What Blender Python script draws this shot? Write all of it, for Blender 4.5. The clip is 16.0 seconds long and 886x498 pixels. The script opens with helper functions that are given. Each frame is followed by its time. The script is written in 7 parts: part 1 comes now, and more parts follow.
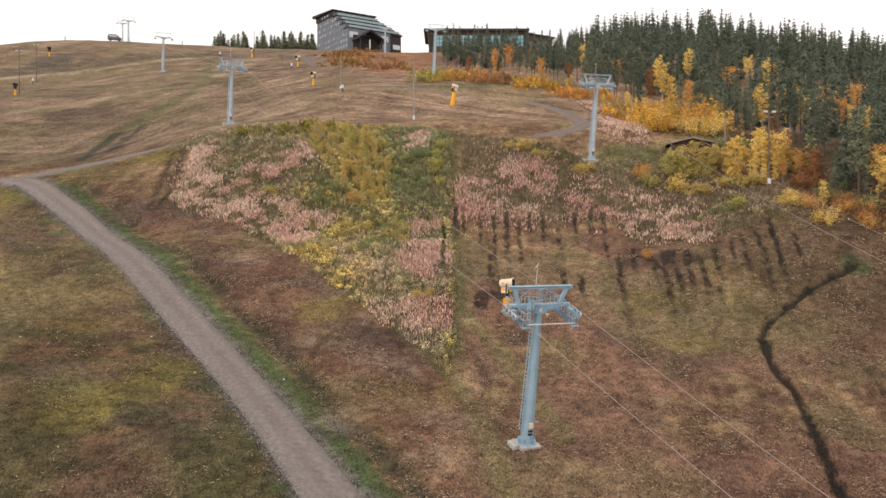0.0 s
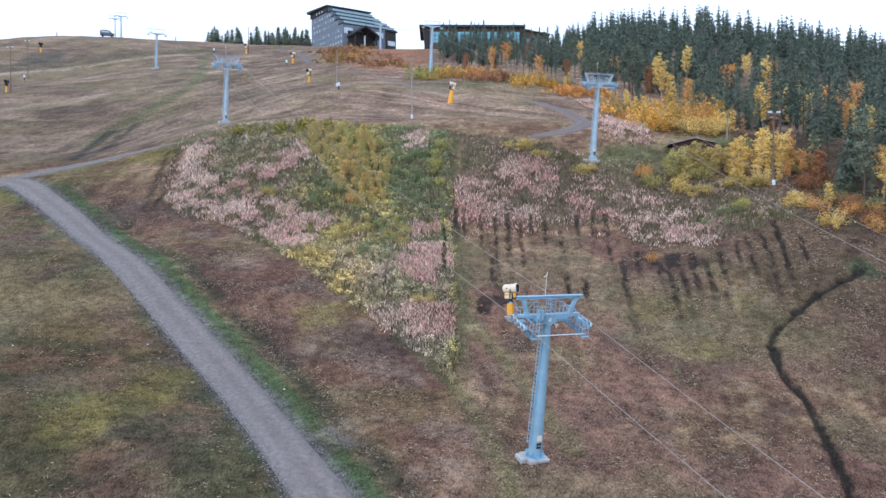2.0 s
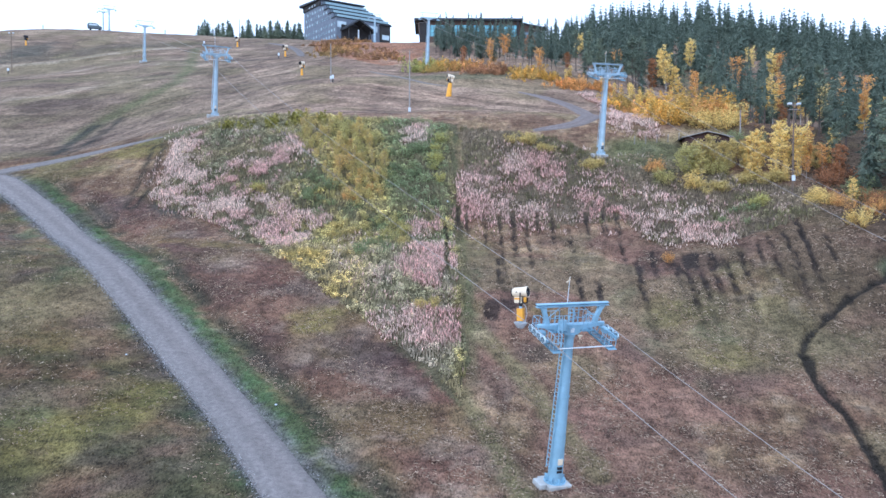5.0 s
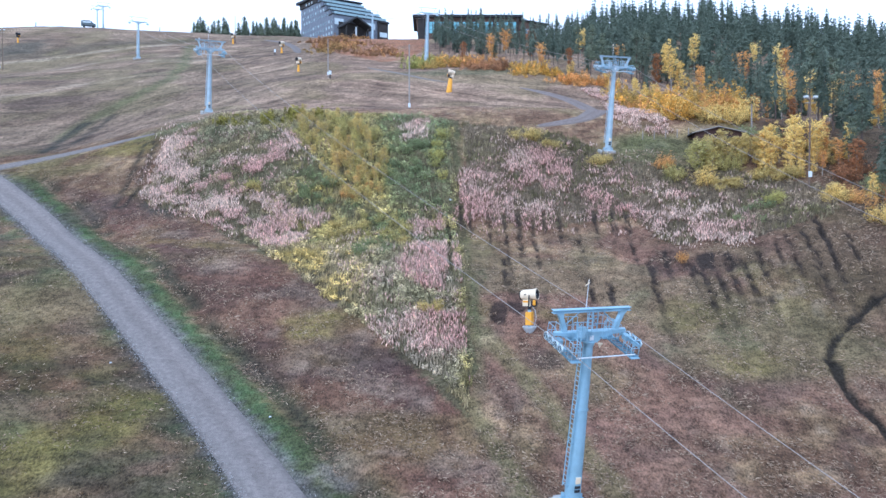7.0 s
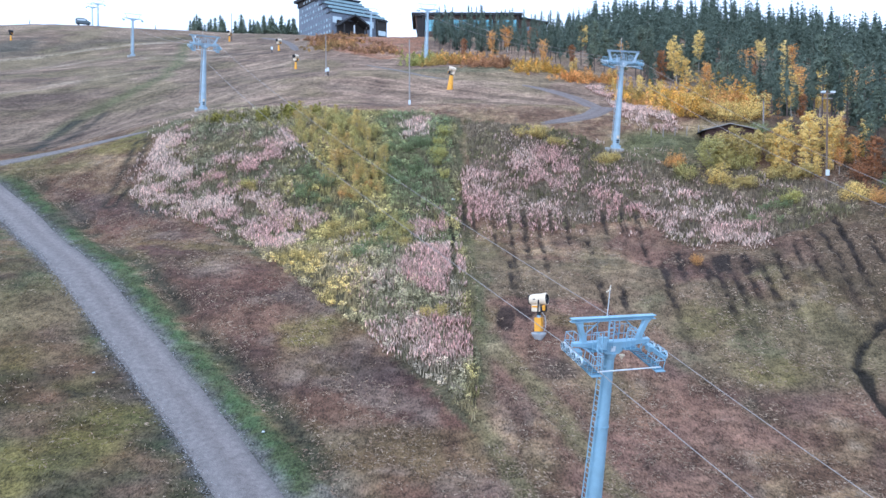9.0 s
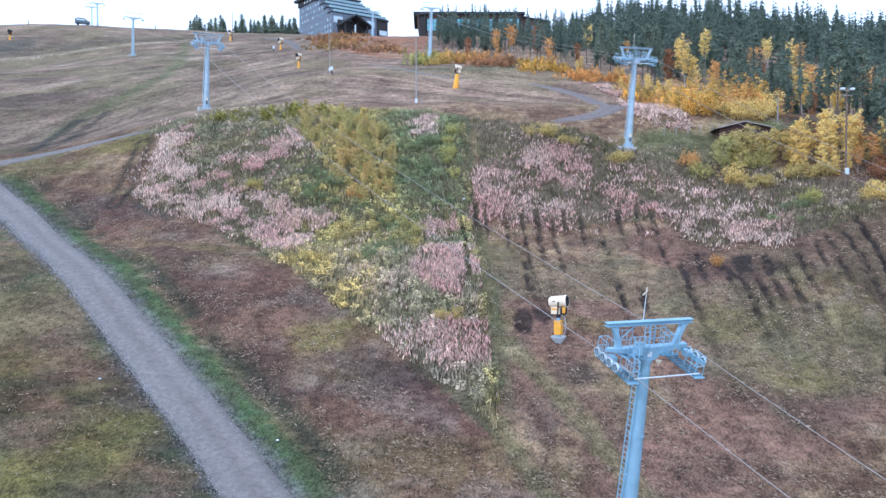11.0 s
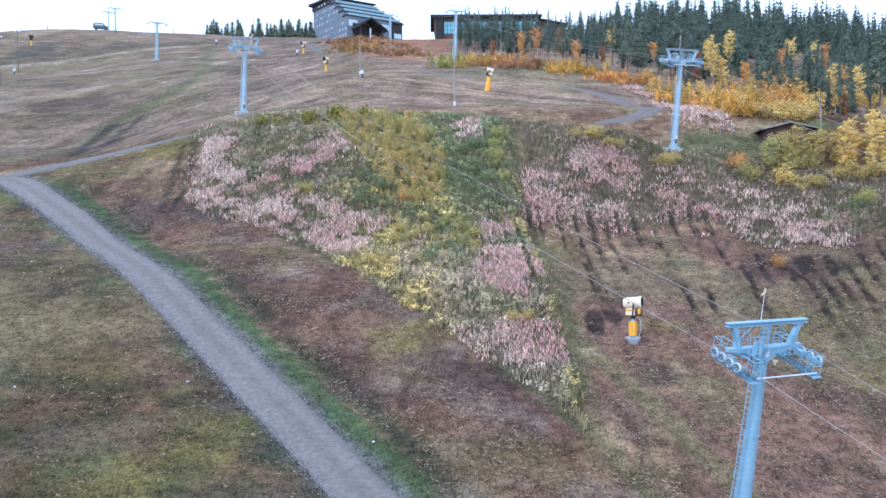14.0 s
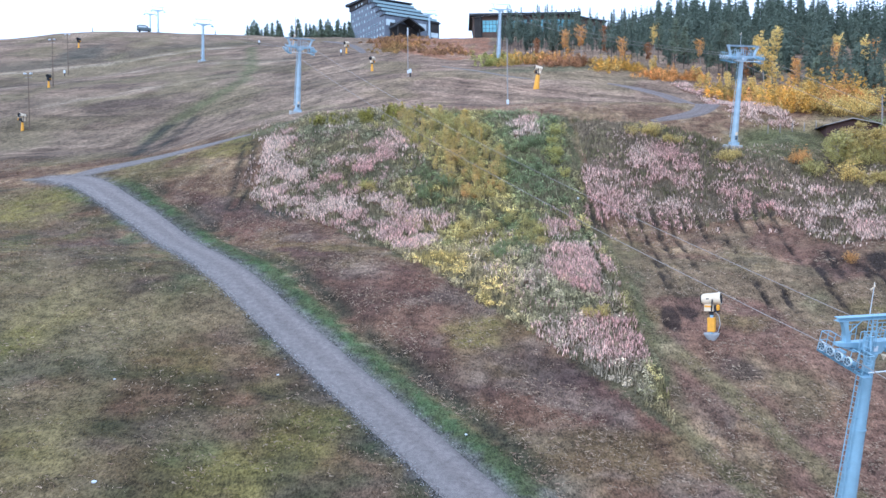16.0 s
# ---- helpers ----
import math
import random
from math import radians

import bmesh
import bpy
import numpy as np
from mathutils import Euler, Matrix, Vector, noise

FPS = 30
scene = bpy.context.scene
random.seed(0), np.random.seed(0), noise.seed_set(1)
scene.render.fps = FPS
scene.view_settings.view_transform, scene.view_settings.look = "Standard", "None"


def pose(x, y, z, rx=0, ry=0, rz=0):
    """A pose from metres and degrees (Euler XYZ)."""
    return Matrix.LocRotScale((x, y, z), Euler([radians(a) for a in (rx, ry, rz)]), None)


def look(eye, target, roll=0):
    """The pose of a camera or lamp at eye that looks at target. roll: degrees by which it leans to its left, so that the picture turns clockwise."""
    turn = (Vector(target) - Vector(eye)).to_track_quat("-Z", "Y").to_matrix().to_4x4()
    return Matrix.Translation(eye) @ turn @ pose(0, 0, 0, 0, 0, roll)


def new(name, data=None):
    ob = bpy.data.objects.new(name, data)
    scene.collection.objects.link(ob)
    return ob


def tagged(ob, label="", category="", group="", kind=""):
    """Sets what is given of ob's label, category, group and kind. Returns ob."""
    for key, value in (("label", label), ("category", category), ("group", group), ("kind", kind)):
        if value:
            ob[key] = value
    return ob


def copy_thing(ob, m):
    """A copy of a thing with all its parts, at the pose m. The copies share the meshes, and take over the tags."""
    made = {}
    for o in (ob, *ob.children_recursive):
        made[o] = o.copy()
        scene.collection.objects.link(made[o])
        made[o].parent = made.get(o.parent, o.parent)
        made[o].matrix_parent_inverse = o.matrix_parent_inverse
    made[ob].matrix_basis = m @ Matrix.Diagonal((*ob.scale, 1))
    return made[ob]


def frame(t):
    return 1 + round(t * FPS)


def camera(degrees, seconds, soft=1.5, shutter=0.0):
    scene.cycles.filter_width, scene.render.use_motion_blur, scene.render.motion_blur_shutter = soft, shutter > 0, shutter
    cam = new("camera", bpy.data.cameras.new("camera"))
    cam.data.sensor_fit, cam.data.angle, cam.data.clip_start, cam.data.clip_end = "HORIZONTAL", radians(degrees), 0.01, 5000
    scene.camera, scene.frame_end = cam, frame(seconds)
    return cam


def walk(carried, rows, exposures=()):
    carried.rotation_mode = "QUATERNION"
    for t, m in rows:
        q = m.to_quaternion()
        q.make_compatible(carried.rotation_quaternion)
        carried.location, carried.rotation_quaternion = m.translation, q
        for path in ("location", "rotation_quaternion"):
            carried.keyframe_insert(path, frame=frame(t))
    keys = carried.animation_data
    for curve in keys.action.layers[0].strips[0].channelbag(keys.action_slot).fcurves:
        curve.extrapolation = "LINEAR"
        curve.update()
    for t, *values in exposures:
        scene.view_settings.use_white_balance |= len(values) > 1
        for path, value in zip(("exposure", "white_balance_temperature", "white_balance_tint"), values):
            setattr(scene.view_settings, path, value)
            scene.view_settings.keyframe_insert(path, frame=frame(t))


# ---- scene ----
# camera and its flight
cam = camera(56.6, 16.0)
PATH = [
    (0, (0.348, -0.583, 20.075), (0.337, 1.417, 20.036), 0.1),
    (0.5, (0.279, -0.648, 20.511), (0.271, 1.351, 20.468), 0.1),
    (1, (0.062, -0.386, 20.793), (0.059, 1.614, 20.747), 0.1),
    (1.5, (-0.273, 0.278, 20.92), (-0.273, 2.278, 20.872), 0.1),
    (2, (-0.578, 1.153, 20.969), (-0.573, 3.152, 20.919), 0.1),
    (2.5, (-0.767, 2.103, 21.009), (-0.759, 4.102, 20.955), 0.1),
    (3, (-0.938, 3.051, 21.099), (-0.927, 5.05, 21.043), 0.1),
    (3.5, (-1.089, 4.083, 21.166), (-1.075, 6.083, 21.11), 0.0),
    (4, (-1.264, 5.155, 21.183), (-1.247, 7.154, 21.126), -0.0),
    (6.5, (-2.079, 10.56, 21.095), (-2.052, 12.559, 21.037), -0.0),
    (7, (-2.159, 11.578, 21.111), (-2.132, 13.577, 21.052), -0.1),
    (7.5, (-2.256, 12.641, 21.12), (-2.227, 14.64, 21.061), -0.1),
    (8, (-2.352, 13.689, 21.111), (-2.322, 15.688, 21.053), -0.1),
    (8.5, (-2.486, 14.698, 21.129), (-2.455, 16.696, 21.071), -0.1),
    (11, (-4.046, 17.775, 21.065), (-4.011, 19.774, 21.009), -0.2),
    (11.5, (-4.88, 17.899, 21.032), (-4.845, 19.898, 20.977), -0.3),
    (12, (-5.889, 17.908, 21.009), (-5.855, 19.907, 20.954), -0.4),
    (12.5, (-6.877, 17.879, 21.015), (-6.844, 19.878, 20.962), -0.4),
    (13, (-7.849, 17.806, 21.044), (-7.817, 19.806, 20.992), -0.4),
    (13.5, (-8.903, 17.64, 21.069), (-8.873, 19.639, 21.018), -0.5),
    (14, (-9.935, 17.503, 21.092), (-9.907, 19.503, 21.042), -0.5),
    (14.5, (-11.044, 17.294, 21.068), (-11.016, 19.293, 21.017), -0.6),
    (15, (-12.151, 17.034, 21.013), (-12.124, 19.033, 20.963), -0.6),
    (15.5, (-13.211, 16.8, 20.985), (-13.186, 18.799, 20.935), -0.7),
    (15.6, (-13.389, 16.783, 20.978), (-13.365, 18.782, 20.928), -0.7),
    (15.7, (-13.568, 16.767, 20.970), (-13.552, 18.766, 20.919), -0.7),
    (15.8, (-13.746, 16.750, 20.963), (-13.745, 18.749, 20.911), -0.65),
    (15.9, (-13.925, 16.734, 20.955), (-13.943, 18.733, 20.903), -0.6),
    (16, (-14.103, 16.717, 20.948), (-14.143, 18.716, 20.896), -0.6),
]
EXPOSURES = [(0.0, 0.05, 7350, 15), (0.5, 0.09, 6450, 13), (1.0, 0.12, 5950, 12), (1.5, 0.15, 5600, 11), (2.0, 0.22, 5200, 10), (3.5, 0.46, 4830, 9), (16.0, 0.50, 4800, 9)]
walk(cam, [(t, look(eye, target, roll)) for t, eye, target, roll in PATH],
     exposures=EXPOSURES)

# ---- world, sun ----
world = bpy.data.worlds.new("sky")
scene.world = world
world.use_nodes = True
wt = world.node_tree
wt.nodes.clear()
w_out = wt.nodes.new("ShaderNodeOutputWorld")
w_bg = wt.nodes.new("ShaderNodeBackground")
w_sky = wt.nodes.new("ShaderNodeTexSky")
w_sky.sky_type = "NISHITA"
w_sky.sun_disc = False
w_sky.sun_elevation, w_sky.sun_rotation = radians(28), radians(215)
w_sky.dust_density, w_sky.air_density = 3.0, 1.0
w_dim = wt.nodes.new("ShaderNodeVectorMath")
w_dim.operation = "SCALE"
w_dim.inputs["Scale"].default_value = 0.12
w_mix = wt.nodes.new("ShaderNodeMix")
w_mix.data_type = "RGBA"
w_mix.inputs[0].default_value = 0.85
w_mix.inputs[7].default_value = (1.0, 1.0, 1.02, 1)
wt.links.new(w_sky.outputs[0], w_dim.inputs[0])
wt.links.new(w_dim.outputs[0], w_mix.inputs[6])
wt.links.new(w_mix.outputs[2], w_bg.inputs["Color"])
w_bg.inputs["Strength"].default_value = 1.15
wt.links.new(w_bg.outputs[0], w_out.inputs[0])

sun = new("sun", bpy.data.lights.new("sun", "SUN"))
sun.data.energy, sun.data.angle, sun.data.color = 0.9, radians(14), (1.0, 0.96, 0.9)
sun.matrix_world = look((-60, -85, 60), (0, 0, 0))


# ---- materials ----
def material(name):
    m = bpy.data.materials.new(name)
    m.use_nodes = True
    nt = m.node_tree
    return m, nt, nt.nodes["Principled BSDF"]


def link(nt, a, b):
    nt.links.new(a, b)


def mat_plain(name, color, rough=0.6, metal=0.0, vary=0.12, scale=3.0, bump=0.0, fine=30.0, specular=0.4):
    """Painted, cast or weathered surface with stains at a coarse and a fine scale."""
    m, nt, b = material(name)
    tc = nt.nodes.new("ShaderNodeTexCoord")
    n1, n2 = nt.nodes.new("ShaderNodeTexNoise"), nt.nodes.new("ShaderNodeTexNoise")
    n1.inputs["Scale"].default_value, n2.inputs["Scale"].default_value = scale, fine
    n1.inputs["Detail"].default_value = 5
    for n in (n1, n2):
        link(nt, tc.outputs["Object"], n.inputs["Vector"])
    add = nt.nodes.new("ShaderNodeMath")
    add.operation = "MULTIPLY_ADD"
    add.inputs[1].default_value = 0.4
    link(nt, n2.outputs[0], add.inputs[0])
    link(nt, n1.outputs[0], add.inputs[2])
    ramp = nt.nodes.new("ShaderNodeMapRange")
    ramp.inputs[1].default_value, ramp.inputs[2].default_value = 0.4, 1.0
    ramp.inputs[3].default_value, ramp.inputs[4].default_value = 1 - vary * 1.5, 1 + vary
    link(nt, add.outputs[0], ramp.inputs[0])
    mul = nt.nodes.new("ShaderNodeVectorMath")
    mul.operation = "SCALE"
    mul.inputs[0].default_value = color
    link(nt, ramp.outputs[0], mul.inputs["Scale"])
    link(nt, mul.outputs[0], b.inputs["Base Color"])
    b.inputs["Roughness"].default_value, b.inputs["Metallic"].default_value = rough, metal
    b.inputs["Specular IOR Level"].default_value = specular
    if bump:
        bp = nt.nodes.new("ShaderNodeBump")
        bp.inputs["Strength"].default_value, bp.inputs["Distance"].default_value = bump, 0.02
        link(nt, n2.outputs[0], bp.inputs["Height"])
        link(nt, bp.outputs[0], b.inputs["Normal"])
    return m


def see_through(nt, b, colour, share):
    """Thin leaves and blades let part of the light through."""
    tr, both = nt.nodes.new("ShaderNodeBsdfTranslucent"), nt.nodes.new("ShaderNodeMixShader")
    link(nt, colour, tr.inputs["Color"])
    both.inputs[0].default_value = share
    link(nt, b.outputs[0], both.inputs[1])
    link(nt, tr.outputs[0], both.inputs[2])
    link(nt, both.outputs[0], nt.nodes["Material Output"].inputs[0])


def mat_tone(name, low=0.6, high=1.4, scales=(0.9, 5.0), bump=0.0, rough=0.95, islands=False, combed=1.0):
    """Plants and soil: colour from the mesh's own 'tone', broken up at two scales."""
    m, nt, b = material(name)
    at = nt.nodes.new("ShaderNodeAttribute")
    at.attribute_name = "tone"
    geo = nt.nodes.new("ShaderNodeNewGeometry")
    if islands:
        value = geo.outputs["Random Per Island"]
        n2 = None
    else:
        n1, n2 = nt.nodes.new("ShaderNodeTexNoise"), nt.nodes.new("ShaderNodeTexNoise")
        n1.inputs["Scale"].default_value, n2.inputs["Scale"].default_value = scales
        n1.inputs["Detail"].default_value, n2.inputs["Detail"].default_value = 4, 6
        n2.inputs["Roughness"].default_value = 0.7
        comb = nt.nodes.new("ShaderNodeMapping")
        comb.inputs["Scale"].default_value, comb.inputs["Rotation"].default_value = (1, combed, 1), (0, 0, radians(-22))
        link(nt, geo.outputs["Position"], comb.inputs["Vector"])
        link(nt, geo.outputs["Position"], n1.inputs["Vector"])
        link(nt, comb.outputs[0], n2.inputs["Vector"])
        add = nt.nodes.new("ShaderNodeMath")
        add.operation = "MULTIPLY_ADD"
        add.inputs[1].default_value = 2.2
        link(nt, n2.outputs[0], add.inputs[0])
        link(nt, n1.outputs[0], add.inputs[2])
        fit = nt.nodes.new("ShaderNodeMapRange")
        fit.inputs[1].default_value, fit.inputs[2].default_value = 1.26, 1.94
        link(nt, add.outputs[0], fit.inputs[0])
        value = fit.outputs[0]
    ramp = nt.nodes.new("ShaderNodeMapRange")
    ramp.inputs[3].default_value, ramp.inputs[4].default_value = low, high
    link(nt, value, ramp.inputs[0])
    mul = nt.nodes.new("ShaderNodeVectorMath")
    mul.operation = "SCALE"
    link(nt, at.outputs["Color"], mul.inputs[0])
    link(nt, ramp.outputs[0], mul.inputs["Scale"])
    link(nt, mul.outputs[0], b.inputs["Base Color"])
    b.inputs["Roughness"].default_value = rough
    b.inputs["Specular IOR Level"].default_value = 0.15
    if islands:
        see_through(nt, b, mul.outputs[0], 0.4)
    if bump and n2:
        bp = nt.nodes.new("ShaderNodeBump")
        bp.inputs["Strength"].default_value, bp.inputs["Distance"].default_value = bump, 0.25
        link(nt, n2.outputs[0], bp.inputs["Height"])
        link(nt, bp.outputs[0], b.inputs["Normal"])
    return m


def mat_leaf(name, a, c, spread=0.32, through_light=0.42):
    """Foliage between two colours: each tree or bush its own mix, each leaf its own shade."""
    m, nt, b = material(name)
    info, geo = nt.nodes.new("ShaderNodeObjectInfo"), nt.nodes.new("ShaderNodeNewGeometry")
    mix = nt.nodes.new("ShaderNodeMix")
    mix.data_type = "RGBA"
    mix.inputs[6].default_value, mix.inputs[7].default_value = (*a, 1), (*c, 1)
    avg = nt.nodes.new("ShaderNodeMath")
    avg.operation = "MULTIPLY_ADD"
    avg.inputs[1].default_value = 0.4
    half = nt.nodes.new("ShaderNodeMath")
    half.operation = "MULTIPLY"
    half.inputs[1].default_value = 0.6
    link(nt, info.outputs["Random"], half.inputs[0])
    link(nt, geo.outputs["Random Per Island"], avg.inputs[0])
    link(nt, half.outputs[0], avg.inputs[2])
    link(nt, avg.outputs[0], mix.inputs[0])
    ramp = nt.nodes.new("ShaderNodeMapRange")
    ramp.inputs[3].default_value, ramp.inputs[4].default_value = 1 - spread, 1 + spread
    link(nt, geo.outputs["Random Per Island"], ramp.inputs[0])
    mul = nt.nodes.new("ShaderNodeVectorMath")
    mul.operation = "SCALE"
    link(nt, mix.outputs[2], mul.inputs[0])
    link(nt, ramp.outputs[0], mul.inputs["Scale"])
    link(nt, mul.outputs[0], b.inputs["Base Color"])
    b.inputs["Roughness"].default_value = 0.8
    b.inputs["Specular IOR Level"].default_value = 0.2
    see_through(nt, b, mul.outputs[0], through_light)
    return m


M_GROUND = mat_tone("hill_turf", 0.34, 1.68, (1.3, 7.0), bump=0.9, combed=0.45)
M_ROAD = mat_tone("gravel", 0.68, 1.30, (2.6, 16.0), bump=0.5, rough=0.9)
M_TUFT = mat_tone("dry_grass", 0.68, 1.3, islands=True)
M_STEEL = mat_plain("galvanised_steel", (0.30, 0.46, 0.58), 0.5, 0.25, 0.14, 1.2, 0.05)
M_STEELPALE = mat_plain("weathered_galvanised_steel", (0.40, 0.50, 0.58), 0.55, 0.2, 0.16, 1.0, 0.05)
# grating steel, darkened to stand in for shade under the tower heads
M_STEEL2 = mat_plain("galvanised_grating_shaded", (0.15, 0.27, 0.36), 0.55, 0.3, 0.2, 4.0)
M_RIM = mat_plain("sheave_rim_pale", (0.55, 0.64, 0.70), 0.5, 0.1, 0.2)
M_HUB = mat_plain("sheave_hub", (0.09, 0.13, 0.16), 0.45, 0.35, 0.3)
M_ROPE = mat_plain("steel_rope", (0.36, 0.32, 0.29), 0.55, 0.4, 0.15, 8)
M_CONCRETE = mat_plain("concrete", (0.42, 0.42, 0.41), 0.9, 0, 0.22, 1.5, 0.3)
M_WHITE = mat_plain("cream_enamel", (0.76, 0.63, 0.46), 0.45, 0, 0.10, 2.0)
M_GREYWHITE = mat_plain("pale_plastic", (0.62, 0.66, 0.70), 0.5, 0, 0.12, 2.0)
M_GREY = mat_plain("grey_plastic", (0.40, 0.42, 0.44), 0.6, 0, 0.15, 2.0)
M_YELLOW = mat_plain("yellow_pad", (0.75, 0.36, 0.03), 0.6, 0, 0.14, 2.5)
M_BLACK = mat_plain("black_steel", (0.025, 0.025, 0.03), 0.6, 0.1, 0.2)
M_POLE = mat_plain("impregnated_pole", (0.16, 0.115, 0.085), 0.85, 0, 0.25, 2.0, 0.2)
M_POLEGREY = mat_plain("weathered_pole", (0.30, 0.27, 0.25), 0.8, 0, 0.2, 2.0, 0.2)
M_BARK = mat_plain("spruce_bark", (0.13, 0.10, 0.085), 0.95, 0, 0.3, 3.0, 0.4, 14)
M_BIRCH = mat_plain("birch_bark", (0.42, 0.38, 0.34), 0.85, 0, 0.4, 5.0, 0.2, 10)
M_TWIG = mat_plain("twig_bark", (0.12, 0.085, 0.065), 0.95, 0, 0.25)
M_CLAD = mat_plain("grey_timber_cladding", (0.165, 0.185, 0.225), 0.85, 0, 0.18, 0.6, 0.2, 6)
M_DARKCLAD = mat_plain("dark_stained_timber", (0.04, 0.036, 0.035), 0.85, 0, 0.25, 0.7, 0.2, 6)
M_BROWNCLAD = mat_plain("brown_timber", (0.10, 0.066, 0.05), 0.85, 0, 0.25, 0.7, 0.2, 6)
M_ROOF = mat_plain("black_roof_felt", (0.035, 0.036, 0.04), 0.8, 0, 0.2, 0.5, 0.1)
M_TERRACE = mat_plain("pale_balcony_panel", (0.30, 0.41, 0.45), 0.5, 0, 0.12, 0.8)
M_GLASS = mat_plain("window_glass", (0.10, 0.14, 0.17), 0.06, 0.0, 0.2, 0.5, specular=1.0)
M_GLASSBLUE = mat_plain("blue_curtain_glass", (0.16, 0.42, 0.50), 0.08, 0.0, 0.25, 0.4, specular=1.0)
M_GLASSPALE = mat_plain("pale_window_glass", (0.5, 0.58, 0.62), 0.1, 0.0, 0.15, 0.6, specular=1.0)
M_HUTWALL = mat_plain("red_brown_board", (0.075, 0.04, 0.034), 0.85, 0, 0.25, 1.0, 0.2)
M_CARPAINT = mat_plain("van_paint", (0.10, 0.12, 0.13), 0.35, 0.3, 0.1)
M_TYRE = mat_plain("tyre_rubber", (0.02, 0.02, 0.02), 0.85, 0, 0.1)
L_SPRUCE = mat_leaf("spruce_needles", (0.105, 0.142, 0.118), (0.205, 0.235, 0.172), 0.2, 0.34)
L_PINE = mat_leaf("pine_needles", (0.15, 0.185, 0.14), (0.255, 0.285, 0.19), 0.26, 0.34)
L_YELLOW = mat_leaf("birch_leaves_yellow", (0.80, 0.57, 0.17), (0.94, 0.76, 0.30))
L_GOLD = mat_leaf("young_birch_leaves_olive_gold", (0.52, 0.42, 0.16), (0.73, 0.57, 0.21), 0.24)
L_AMBER = mat_leaf("young_birch_leaves_amber", (0.59, 0.425, 0.16), (0.79, 0.58, 0.22), 0.24)
L_ORANGE = mat_leaf("birch_leaves_orange", (0.66, 0.34, 0.11), (0.84, 0.52, 0.19))
L_RUST = mat_leaf("leaves_rust", (0.36, 0.17, 0.09), (0.52, 0.27, 0.12))
L_OLIVE = mat_leaf("willow_leaves_olive", (0.43, 0.395, 0.15), (0.66, 0.56, 0.21))
L_GREEN = mat_leaf("willow_leaves_green", (0.23, 0.285, 0.15), (0.38, 0.41, 0.19))
L_LIME = mat_leaf("willow_leaves_lime", (0.42, 0.42, 0.14), (0.60, 0.53, 0.18))
L_SCRUB = mat_tone("scrub_leaves", 0.6, 1.35, islands=True)


# ---- small mesh tools ----
def as_mesh(name, bm):
    bm.normal_update()
    for e in bm.edges:
        if len(e.link_faces) == 2 and e.link_faces[0].normal.angle(e.link_faces[1].normal, 0) > 0.7:
            e.smooth = False
    me = bpy.data.meshes.new(name)
    bm.to_mesh(me)
    bm.free()
    return me


def part(name, bm, mat, parent=None, label=""):
    me = bm if isinstance(bm, bpy.types.Mesh) else as_mesh(name, bm)
    if not me.materials:
        me.materials.append(mat)
    ob = new(name, me)
    ob.parent = parent
    if label:
        tagged(ob, label)
    return ob


def thing(name, m, label, category, group="", kind=""):
    ob = new(name)
    ob.empty_display_size = 0.5
    ob.matrix_basis = m
    return tagged(ob, label, category, group, kind)


def add_box(bm, lo, hi, bevel=0.0, m=None):
    x0, y0, z0 = lo
    x1, y1, z1 = hi
    vs = [bm.verts.new(p) for p in ((x0, y0, z0), (x1, y0, z0), (x1, y1, z0), (x0, y1, z0), (x0, y0, z1), (x1, y0, z1), (x1, y1, z1), (x0, y1, z1))]
    fs = [bm.faces.new([vs[i] for i in q]) for q in ((3, 2, 1, 0), (4, 5, 6, 7), (0, 1, 5, 4), (1, 2, 6, 5), (2, 3, 7, 6), (3, 0, 4, 7))]
    if bevel:
        r = bmesh.ops.bevel(bm, geom=list({e for f in fs for e in f.edges}), offset=bevel, segments=2, affect="EDGES", profile=0.6)
        vs = list({v for f in r["faces"] for v in f.verts} | {v for v in vs if v.is_valid})
    if m is not None:
        bmesh.ops.transform(bm, matrix=m, verts=[v for v in vs if v.is_valid])
    return bm


def box(lo, hi, bevel=0.0):
    return add_box(bmesh.new(), lo, hi, bevel)


def add_tube(bm, a, b, r0, r1=None, sides=8, caps=True):
    """A round bar from a to b, tapering from r0 to r1."""
    a, b = Vector(a), Vector(b)
    r1 = r0 if r1 is None else r1
    w = (b - a).normalized()
    u = w.orthogonal().normalized()
    v = w.cross(u)
    rings = []
    for c, r in ((a, r0), (b, r1)):
        rings.append([bm.verts.new(c + r * (math.cos(2 * math.pi * i / sides) * u + math.sin(2 * math.pi * i / sides) * v)) for i in range(sides)])
    for i in range(sides):
        j = (i + 1) % sides
        f = bm.faces.new((rings[0][i], rings[0][j], rings[1][j], rings[1][i]))
        f.smooth = sides > 6
    if caps:
        bm.faces.new(rings[0][::-1])
        bm.faces.new(rings[1])
    return bm


def tube(a, b, r0, r1=None, sides=8):
    return add_tube(bmesh.new(), a, b, r0, r1, sides)


